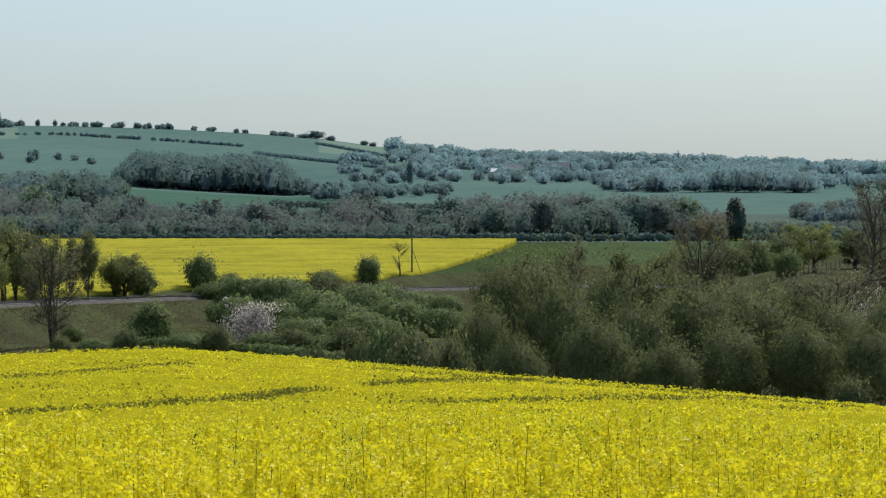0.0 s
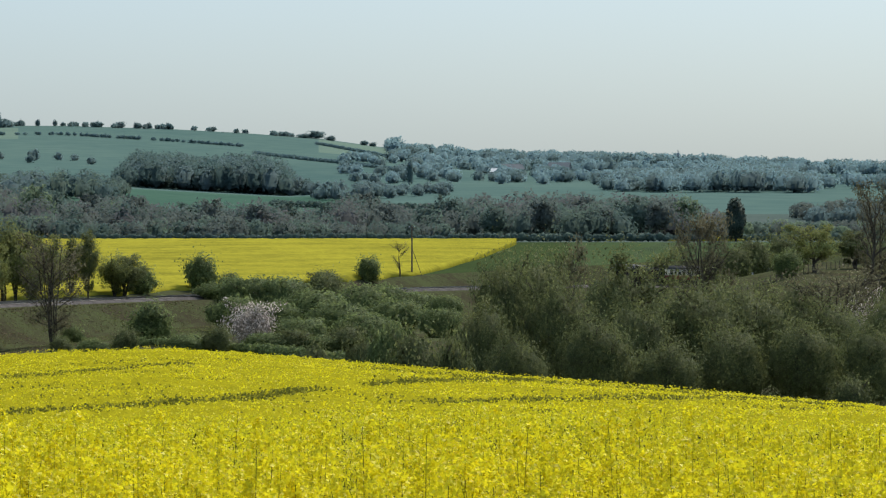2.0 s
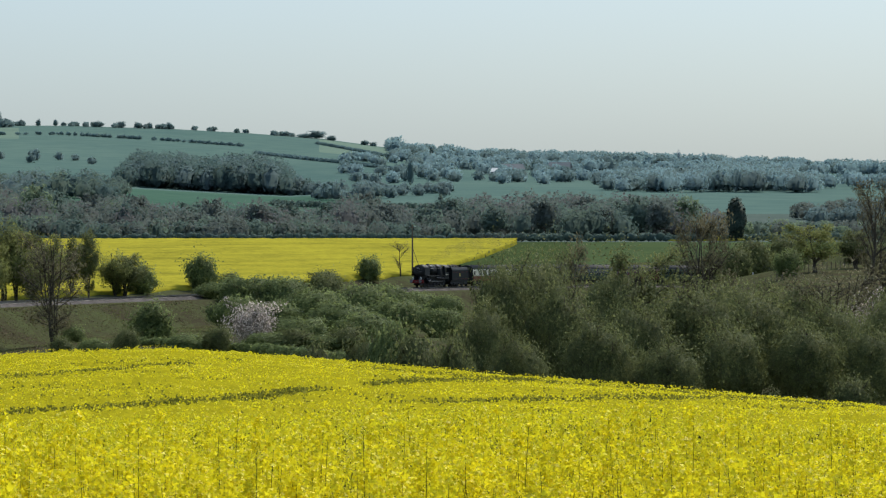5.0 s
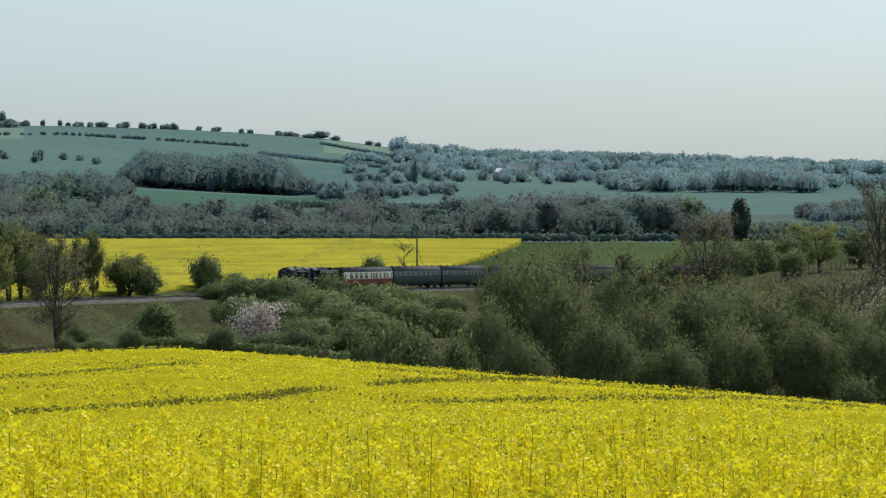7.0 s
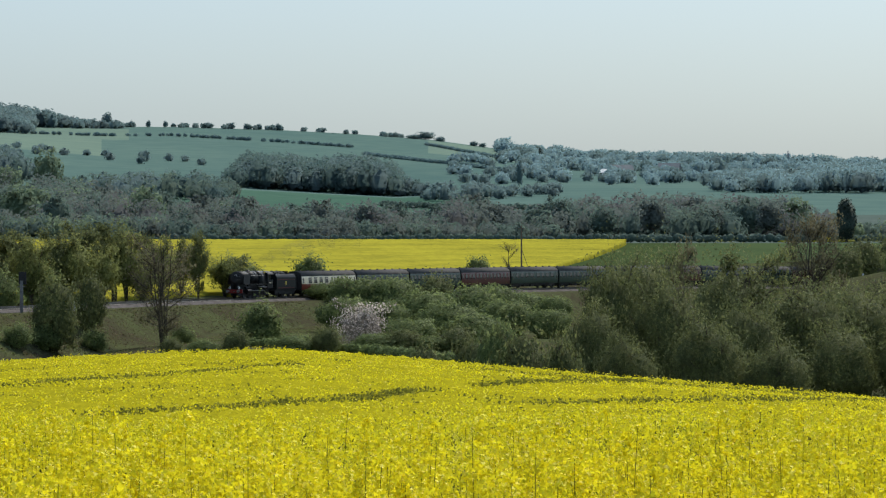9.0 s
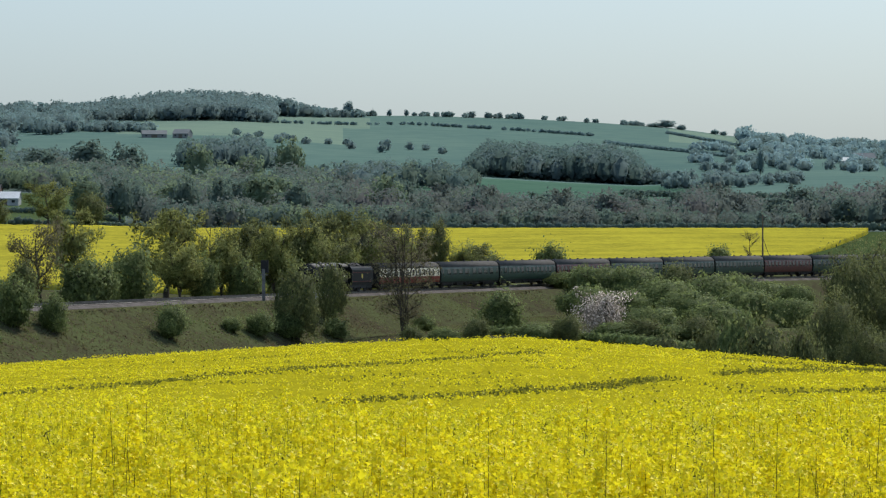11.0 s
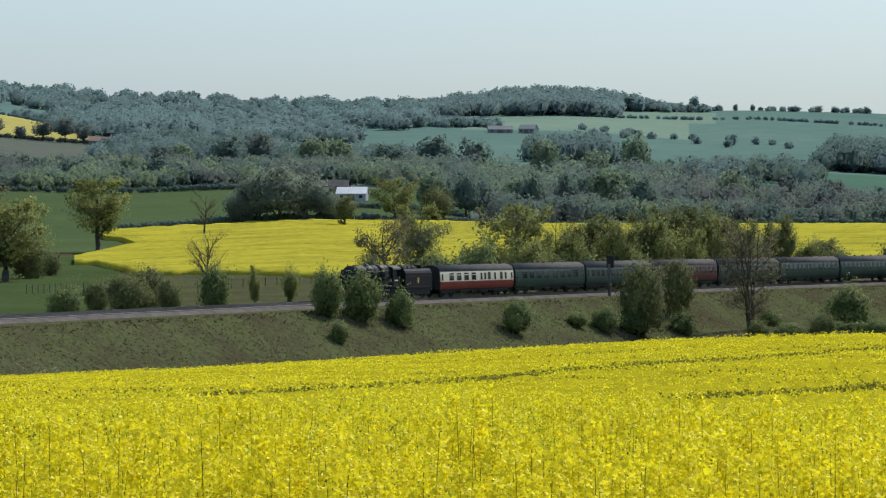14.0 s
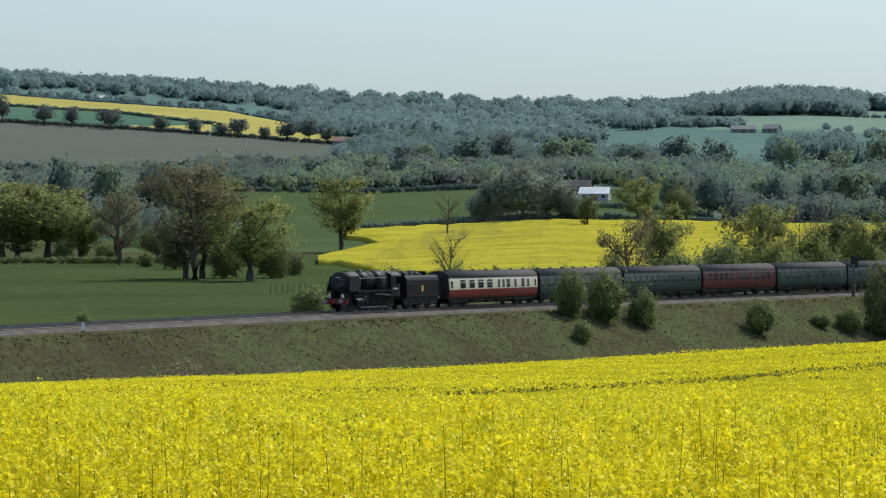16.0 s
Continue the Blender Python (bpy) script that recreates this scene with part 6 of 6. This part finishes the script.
        for yy in (-1.3, 1.3):
            if not WHEELSET:
                near = add_rod(B(), (-0.06, 0, 0), (0.06, 0, 0), 0.46, sides=24)
                WHEELSET.append(part("wheel", near, M_SOOT, b).data)
                WHEELSET.append(part("axle", add_rod(B(), (-0.86, 0, 0), (0.86, 0, 0), 0.08), M_SOOT, b).data)
                made = list(b.children)
            else:
                made = [under("wheel", WHEELSET[0], b), under("axle", WHEELSET[1], b)]
            made.append(under("wheel", WHEELSET[0], b))
            for ob, x in zip(made, (-0.7525, 0.0, 0.7525)):
                ob.location = (x, bog + yy, 0.46)
    part("floor", add_box(B(), -1.3, 1.3, -L, L, 0.94, 1.04), M_SOOT, c)
    for y0, y1 in ((-3.6, -1.4), (-0.6, 0.8), (1.6, 3.8)):
        part("underframe_box", add_box(B(), -1.0, 1.0, y0, y1, 0.42, 0.82, 0.03), M_SOOT, c)
    return c


WHEELSET = []
BIG = 1.18
LAY_BRAKE = [(6.9 - 1.95 * k, 1.18, 1.98, 2.84) for k in range(4)] + [(-1.0, 0.5, 1.98, 2.8), (-2.0, 0.5, 1.98, 2.8), (-3.1, 0.75, 1.98, 2.84), (-4.7, 0.5, 1.98, 2.8), (-6.4, 0.7, 1.98, 2.84), (-7.6, 0.5, 1.98, 2.8)]
LAY_OPEN = [(7.2 - 1.95 * k, BIG, 1.98, 2.8) for k in range(4)] + [(-1.35 - 1.95 * k, BIG, 1.98, 2.8) for k in range(4)]
LAY_SIDE = [(7.9 - 1.45 * k, 0.8, 1.98, 2.8) for k in range(5)] + [(-0.6 - 1.45 * k, 0.8, 1.98, 2.8) for k in range(6)]

ENGINE = locomotive()
TENDER = tender()
COACHES = [coach("cream and crimson brake coach with a grey roof", M_CRIMSON, M_CREAM, LAY_BRAKE)]
g1 = coach("dark green bogie coach with a sooty grey roof", M_GREENPAINT, M_GREENPAINT, LAY_OPEN)
g2 = coach("dark green corridor coach with a sooty grey roof", M_GREENPAINT, M_GREENPAINT, LAY_SIDE)
m1 = coach("maroon bogie coach with a sooty grey roof", M_MAROON, M_MAROON, LAY_SIDE)
COACHES += [g1, g2, m1]
for src in (g1, g2, g2, m1, g1, g2, m1, g1, g1):
    COACHES.append(copy_thing(src, Matrix()))


# ---- rough growth on the railway bank ----
def tussocks(name, seed, s0, s1, d0, d1, count, tall, mat, label, share=None):
    """Grass and bramble tufts on the near bank, between distances d0 and d1 from the line."""
    g = np.random.default_rng(seed)
    s, d = g.uniform(s0, s1, count), g.uniform(d0, d1, count)
    x, y, _, _ = on_line(s, d)
    if share is not None:
        keep = wobble(x, y, share, seed) > 0.1
        x, y = x[keep], y[keep]
    n = len(x)
    z = ground(x, y)
    k = 5
    c = np.repeat(np.stack([x, y, z], 1), k, axis=0)
    h = tall * g.uniform(0.5, 1.3, (n * k, 1))
    a = g.uniform(0, 6.28, n * k)
    out = np.stack([np.cos(a), np.sin(a), np.zeros(n * k)], 1)
    side = np.stack([-np.sin(a), np.cos(a), np.zeros(n * k)], 1)
    tip = c + out * h * g.uniform(0.5, 1.2, (n * k, 1)) + np.array([0, 0, 0.8]) * h
    base = c + out * 0.05
    w = h * 0.9
    v = np.stack([base + side * w - np.array([0, 0, 0.1]), base - side * w - np.array([0, 0, 0.1]), tip], 1).reshape(-1, 3)
    me = mesh_fast(name, v, np.arange(len(v)), mat, 3)
    up = np.repeat(out * 0.25 + np.array([0, 0, 1.0]), 3, axis=0)
    me.polygons.foreach_set("use_smooth", [True] * len(me.polygons))
    me.normals_split_custom_set_from_vertices(up / np.linalg.norm(up, axis=1)[:, None])
    return tagged(new(name, me), label, "grass", kind="stuff")


tussocks("bank_grass", 1, -140, 200, 6.0, 24, 20000, 0.14, M_TUFT, "rough dry grass tufts on the railway bank")
tussocks("bank_grass", 2, -140, 200, 7.5, 26, 7000, 0.16, M_SEDGE, "green nettles and coarse grass on the railway bank", 7)
tussocks("bramble_patch", 5, -110, 150, 9.0, 25, 7000, 0.14, M_BRAMBLE, "brown bramble and dead stems on the railway bank", 5)
tussocks("dead_grass", 3, -60, -20, 12.0, 22, 2600, 0.13, M_STRAW, "pale dead grass stems on the railway bank", 4)


def verge(off0, off1, s0, s1, cols, lift, mat, label):
    """Grass strip beside the line, lying on the ground."""
    ss = np.arange(s0, s1, 2.5)
    v, f = [], []
    for k, s in enumerate(ss):
        for c in range(cols + 1):
            x, y, z, _ = on_line(float(s), off0 + (off1 - off0) * c / cols + (0.5 * math.sin(s * 0.13) if c else 0))
            v.append((float(x), float(y), float(ground(x, y)) + lift))
        if k:
            for c in range(cols):
                a = (k - 1) * (cols + 1) + c
                f.append((a, a + 1, a + cols + 2, a + cols + 1))
    return tagged(new("verge", mesh_of("verge", v, f, mat, True)), label, "verge", kind="structure")


verge(-7.0, -12.5, -190, 560, 4, 0.10, M_GRASS, "rough grass verge behind the railway")


# ---- trackside things ----
def trackside(u, foot, lo, hi):
    rr = np.arange(lo, hi, 0.5)
    g = ground(rr * math.sin((u - 784) / BACK), rr * math.cos((u - 784) / BACK))
    k = int(np.argmin(np.abs(408 + (EYE - g) / rr * BACK - foot)))
    x, y = spot(u, float(rr[k]))
    return x, y, float(g[k])


def near_line(u, off):
    """Place where bearing u crosses the line drawn off metres to the camera's side."""
    s = np.arange(-200, 800, 0.5)
    x, y, z, h = on_line(s, off)
    k = int(np.argmin(np.abs(784 + BACK * np.arctan2(x, y) - u)))
    return float(x[k]), float(y[k]), float(z[k]), float(h[k])


def relay_cabinet():
    x, y, z, h = near_line(-58, 5.4)
    c = tagged(new("relay_cabinet"), "light grey metal relay cabinet beside the railway", "cabinet")
    c.matrix_basis = pose(x, y, z - 1.1, 0, 0, -math.degrees(h))
    part("body", add_box(B(), -0.45, 0.45, -0.95, 0.95, 0.1, 1.75, 0.03), M_GREY, c)
    part("lid", add_box(B(), -0.52, 0.52, -1.02, 1.02, 1.75, 1.85, 0.02), M_WHITE, c, "pale sloping lid")
    for y0 in (-0.9, 0.02):
        d = part("door", add_box(B(), 0.45, 0.48, y0, y0 + 0.88, 0.2, 1.68, 0.01), M_GREY, c)
        part("handle", add_box(B(), 0.48, 0.51, y0 + 0.7, y0 + 0.76, 0.85, 1.05), M_SOOT, d)
    part("plinth", add_box(B(), -0.5, 0.5, -1.0, 1.0, -0.5, 0.1), M_SLEEPER, c)


def signal():
    x, y, z, h = near_line(-150, 3.6)
    c = tagged(new("railway_signal"), "black colour-light railway signal on a post", "signal")
    c.matrix_basis = pose(x, y, z - 0.9, 0, 0, -math.degrees(h))
    part("post", add_rod(B(), (0, 0, -0.4), (0, 0, 4.9), 0.08), M_SOOT, c)
    hd = part("head", add_box(B(), -0.5, 0.5, -0.1, 0.1, 3.9, 5.5, 0.04), M_SOOT, c, "black signal head with backboard")
    for z0 in (4.2, 4.6, 5.0):
        part("hood", add_rod(B(), (0, 0.1, z0), (0, 0.4, z0), 0.13), M_SOOT, hd)
    part("ladder", add_box(B(), -0.2, 0.2, -0.35, -0.3, 0, 4.4), M_STEEL, c)
    part("platform", add_box(B(), -0.45, 0.45, -0.5, 0.1, 3.6, 3.66), M_STEEL, c)


def telegraph_pole():
    x, y = spot(729, 664)
    z = float(ground(x, y))
    c = tagged(new("telegraph_pole"), "dark timber telegraph pole beyond the railway", "pole")
    c.matrix_basis = pose(x, y, z, 0, 0, 20)
    h = rise(398, 664) - z
    part("shaft", add_rod(B(), (0, 0, -0.5), (0, 0, h), 0.17, 0.12), M_WOOD, c)
    part("crossarm", add_box(B(), -0.6, 0.6, -0.06, 0.06, h - 0.6, h - 0.48, 0.01), M_WOOD, c)
    for x0 in (-0.5, 0.5):
        part("insulator", add_rod(B(), (x0, 0, h - 0.48), (x0, 0, h - 0.3), 0.05), M_WHITE, c)
    part("stay", add_rod(B(), (0, 0, h * 0.55), (1.9, 0, 0), 0.05, sides=6), M_WOOD, c)


def marker(u, off, tall):
    x, y, z, h = near_line(u, off)
    c = tagged(new("marker_post"), "short white marker post beside the railway", "post")
    c.matrix_basis = pose(x, y, z - 0.9, 0, 0, 0)
    part("post", add_box(B(), -0.06, 0.06, -0.06, 0.06, -0.3, tall * 0.5, 0.01), M_SOOT, c)
    part("plate", add_box(B(), -0.16, 0.16, -0.10, -0.06, tall * 0.45, tall, 0.02), M_WHITE, c, "white plate")


relay_cabinet()
signal()
telegraph_pole()
marker(-1510, 4.6, 1.25)
marker(1330, 9.0, 3.4)


def fence(pts, step, tall, label):
    """Post-and-wire fence through plan points."""
    f = tagged(new("fence"), label, "fence")
    post = None
    P = [spot(u, r) for u, r in pts]
    for (x0, y0), (x1, y1) in zip(P[:-1], P[1:]):
        n = max(int(math.hypot(x1 - x0, y1 - y0) / step), 1)
        prev = None
        for k in range(n + 1):
            x, y = x0 + (x1 - x0) * k / n, y0 + (y1 - y0) * k / n
            z = float(ground(x, y))
            if post is None:
                post = part("post", add_rod(B(), (0, 0, -0.3), (0, 0, tall), 0.07, 0.06, 7), M_WOOD, f).data
                ob = f.children[0]
            else:
                ob = under("post", post, f)
            ob.location = (x, y, z)
            if prev:
                bm = B()
                for hh in (0.35, 0.7, 0.95):
                    add_rod(bm, (prev[0], prev[1], prev[2] + tall * hh), (x, y, z + tall * hh), 0.008, sides=4)
                part("wire", bm, M_WOOD, f)
            prev = (x, y, z)
    return f


fence([(-1180, 505), (-1080, 520), (-1000, 515)], 1.6, 1.3, "weathered timber post and wire fence by the meadow")
fence([(-880, 520), (-760, 530), (-640, 540), (-520, 555)], 2.2, 1.2, "weathered fence between the railway and the yellow field")
fence([(1290, 560), (1420, 600), (1520, 640)], 3.0, 1.2, "thin fence across the meadow slope")


# ---- buildings ----
def barn(u, r, w, d, eave, ridge, turn, wall_mat, roof_mat, label, name="farm_shed"):
    x, y = spot(u, r)
    z = float(ground(x, y))
    b = tagged(new(name), label, "building")
    b.matrix_basis = pose(x, y, z - 0.3, 0, 0, turn)
    for sy in (-1, 1):
        part("wall", add_box(B(), -w / 2, w / 2, *sorted((sy * (d / 2 - 0.15), sy * d / 2)), 0, eave), wall_mat, b)
    for sx in (-1, 1):
        bm = B()
        pts = [(-d / 2, 0), (d / 2, 0), (d / 2, eave), (0, ridge - 0.1), (-d / 2, eave)]
        v0 = [bm.verts.new((sx * (w / 2 - 0.15), p, q)) for p, q in pts]
        v1 = [bm.verts.new((sx * w / 2, p, q)) for p, q in pts]
        bm.faces.new(v0), bm.faces.new(v1[::-1])
        for k in range(5):
            bm.faces.new((v0[k], v0[(k + 1) % 5], v1[(k + 1) % 5], v1[k]))
        bmesh.ops.recalc_face_normals(bm, faces=bm.faces)
        part("gable", bm, wall_mat, b)
    for sy in (-1, 1):
        bm = B()
        o = d / 2 + 0.35
        drop = (ridge - eave) * 0.35 / (d / 2)
        q = [(-w / 2 - 0.3, sy * o, eave - drop), (w / 2 + 0.3, sy * o, eave - drop), (w / 2 + 0.3, 0, ridge), (-w / 2 - 0.3, 0, ridge)]
        lo = [bm.verts.new(p) for p in q]
        hi = [bm.verts.new((p[0], p[1], p[2] + 0.12)) for p in q]
        bm.faces.new(lo), bm.faces.new(hi[::-1])
        for k in range(4):
            bm.faces.new((lo[k], lo[(k + 1) % 4], hi[(k + 1) % 4], hi[k]))
        bmesh.ops.recalc_face_normals(bm, faces=bm.faces)
        part("roof", bm, roof_mat, b)
    part("door", add_box(B(), -w * 0.12, w * 0.12, -d / 2 - 0.06, -d / 2 - 0.01, 0, eave * 0.8), M_WOOD, b)
    for k in (-0.33, 0.33):
        part("window", add_box(B(), w * k - 0.5, w * k + 0.5, -d / 2 - 0.05, -d / 2 - 0.01, eave * 0.4, eave * 0.75), M_GLASS, b)
    return b


barn(-606, 1075, 8.5, 7, 2.2, 4.0, 5, M_GREY, M_BARNROOF, "pale farm shed with a light sheet roof")
barn(-640, 1100, 9, 7, 3.0, 4.8, 5, M_BRICK, M_ROOF, "low brown farm building beside the shed")
barn(-400, 1092, 9, 5, 2.2, 3.6, -8, M_BRICK, M_BRICK, "low brick building among the trees")
barn(-340, 1060, 4, 3, 1.6, 2.6, 10, M_WHITE, M_GREY, "small pale hut among the trees")
barn(-1648, 1250, 14, 8, 3.0, 4.6, 0, M_BRICK, M_ROOF, "long low farm building with a grey roof", "farmhouse")
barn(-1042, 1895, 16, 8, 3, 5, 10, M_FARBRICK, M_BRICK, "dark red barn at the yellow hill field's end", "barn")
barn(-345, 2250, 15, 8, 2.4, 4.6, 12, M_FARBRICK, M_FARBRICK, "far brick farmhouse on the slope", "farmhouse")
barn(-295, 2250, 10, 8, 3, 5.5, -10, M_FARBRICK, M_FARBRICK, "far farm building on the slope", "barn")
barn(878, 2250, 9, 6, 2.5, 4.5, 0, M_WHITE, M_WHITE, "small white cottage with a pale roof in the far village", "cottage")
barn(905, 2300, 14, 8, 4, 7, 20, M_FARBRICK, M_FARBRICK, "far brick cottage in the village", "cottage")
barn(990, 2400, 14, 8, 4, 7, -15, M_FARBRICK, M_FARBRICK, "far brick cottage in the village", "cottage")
barn(-1478, 2330, 4.5, 4, 2.6, 3.8, 0, M_WHITE, M_WHITE, "white house on the far ridge", "house")
barn(-1492, 2340, 4, 4, 2.4, 3.4, 0, M_WHITE, M_ROOF, "pale house on the far ridge", "house")


def mast():
    x, y = spot(1199, 3030)
    z = float(ground(x, y))
    c = tagged(new("radio_mast"), "thin lattice radio mast on the far ridge", "mast")
    c.matrix_basis = pose(x, y, z)
    h = rise(266, 3030) - z
    for sx, sy in ((-1, -1), (1, -1), (1, 1), (-1, 1)):
        part("leg", add_rod(B(), (sx * 1.2, sy * 1.2, 0), (sx * 0.4, sy * 0.4, h), 0.16, sides=5), M_GREY, c)
    for k in range(4):
        zz = h * (0.2 + 0.2 * k)
        part("brace", add_box(B(), -1.1 + 0.2 * k, 1.1 - 0.2 * k, -0.1, 0.1, zz, zz + 0.2), M_GREY, c)
    part("aerial", add_box(B(), -0.9, 0.9, -0.5, 0.5, h - 5, h - 2.5, 0.1), M_GREY, c)


mast()


# ---- smoke and a passing insect ----
def puff(seed, r):
    g = np.random.default_rng(seed)
    v, f, _ = dome(g, r * 1.3, r * 2.6, 0.0, 2, 14, 0.3, False)
    v[:, 2] -= r * 0.65
    me = mesh_fast("smoke_puff", v, f.ravel(), M_SMOKE, 3)
    me.polygons.foreach_set("use_smooth", [True] * len(me.polygons))
    return tagged(new("smoke_puff", me), "thin grey-brown smoke drifting behind the chimney", "smoke", group="smoke of the engine")


PUFFS = [(puff(40 + k, 0.7 + 0.45 * k), 4.5 + 3.6 * k + 0.5 * k * k, 4.9 + 0.75 * k) for k in range(6)]


def insect():
    b = tagged(new("insect"), "small brown flying insect passing close by", "insect")
    bm = B()
    bmesh.ops.create_uvsphere(bm, u_segments=10, v_segments=6, radius=0.0015, matrix=Matrix.Diagonal((1.6, 1, 1, 1)))
    part("body", bm, M_INSECT, b)
    for sy in (-1, 1):
        bm = B()
        vs = [bm.verts.new(p) for p in ((-0.0012, sy * 0.001, 0.0012), (0.0012, sy * 0.001, 0.0012), (0.002, sy * 0.005, 0.002), (-0.002, sy * 0.0055, 0.002))]
        bm.faces.new(vs)
        part("wing", bm, M_INSECT, b)
    return b


INSECT = insect()


# ---- what moves ----
SPEED = 27.69


def along(s):
    """Pose on the near track at s, facing the way the train runs."""
    x, y, z, h = on_line(s)
    return Matrix.Translation((float(x), float(y), float(z))) @ pose(0, 0, 0, 0, 0, 180 - math.degrees(float(h)))


def chord(s0, s1, at):
    """Pose of a vehicle whose bogies stand at s0 (front) and s1 (rear), its origin the share at of the way."""
    a, b = along(s0).translation, along(s1).translation
    d = a - b
    p = a + (b - a) * at
    m = Matrix.Translation(p) @ pose(0, 0, 0, 0, 0, math.degrees(math.atan2(-d.x, d.y)))
    return m @ pose(0, 0, 0, math.degrees(math.asin(d.z / d.length)), 0, 0)


def motions():
    half = [0.5 * k for k in range(33)]
    front = {t: 192.8 + SPEED * (9.0 - t) for t in half}
    walk(ENGINE, [(t, chord(front[t] + 1.5, front[t] + 9.5, -0.25)) for t in half])
    walk(TENDER, [(t, chord(front[t] + 13.75, front[t] + 18.25, -2.1 / 4.5)) for t in half])
    for k, c in enumerate(COACHES):
        mid = 20.67 + 10.1 + 20.2 * k
        walk(c, [(t, chord(front[t] + mid - 7.1, front[t] + mid + 7.1, 0.5)) for t in half])
    for ob, lag, high in PUFFS:
        walk(ob, [(t, along(front[t] + 2.6 + lag) @ pose(0, 0, high)) for t in half])
    # the insect hovers aside, crosses the view in a tenth of a second, and is gone
    def near_air(u, v, d):
        return pose(*[d * c for c in (math.sin((u - 784) / BACK), math.cos((u - 784) / BACK))], EYE + (408 - v) / BACK * d, 0, 0, 10)
    walk(INSECT, [(0.0, near_air(2300, 330, 1.5)), (2.8, near_air(2250, 300, 1.5)), (2.9, near_air(1640, 205, 1.5)), (3.0, near_air(1062, 97, 1.5)), (3.1, near_air(480, -70, 1.5)), (3.3, near_air(-700, -300, 1.6)), (16.0, near_air(-5200, -900, 3.0))])
    frames = [k / 30 for k in range(481)]
    for ob, r, p in SPIN:
        walk(ob, [(t, pose(*p, -math.degrees(SPEED * t / r), 0, 0)) for t in frames])
    for ob, p in RODS:
        rows = []
        for t in frames:
            a = SPEED * t / DRIVER_R
            rows.append((t, pose(p[0], p[1] + CRANK * math.sin(a), p[2] + CRANK * math.cos(a))))
        walk(ob, rows)


motions()
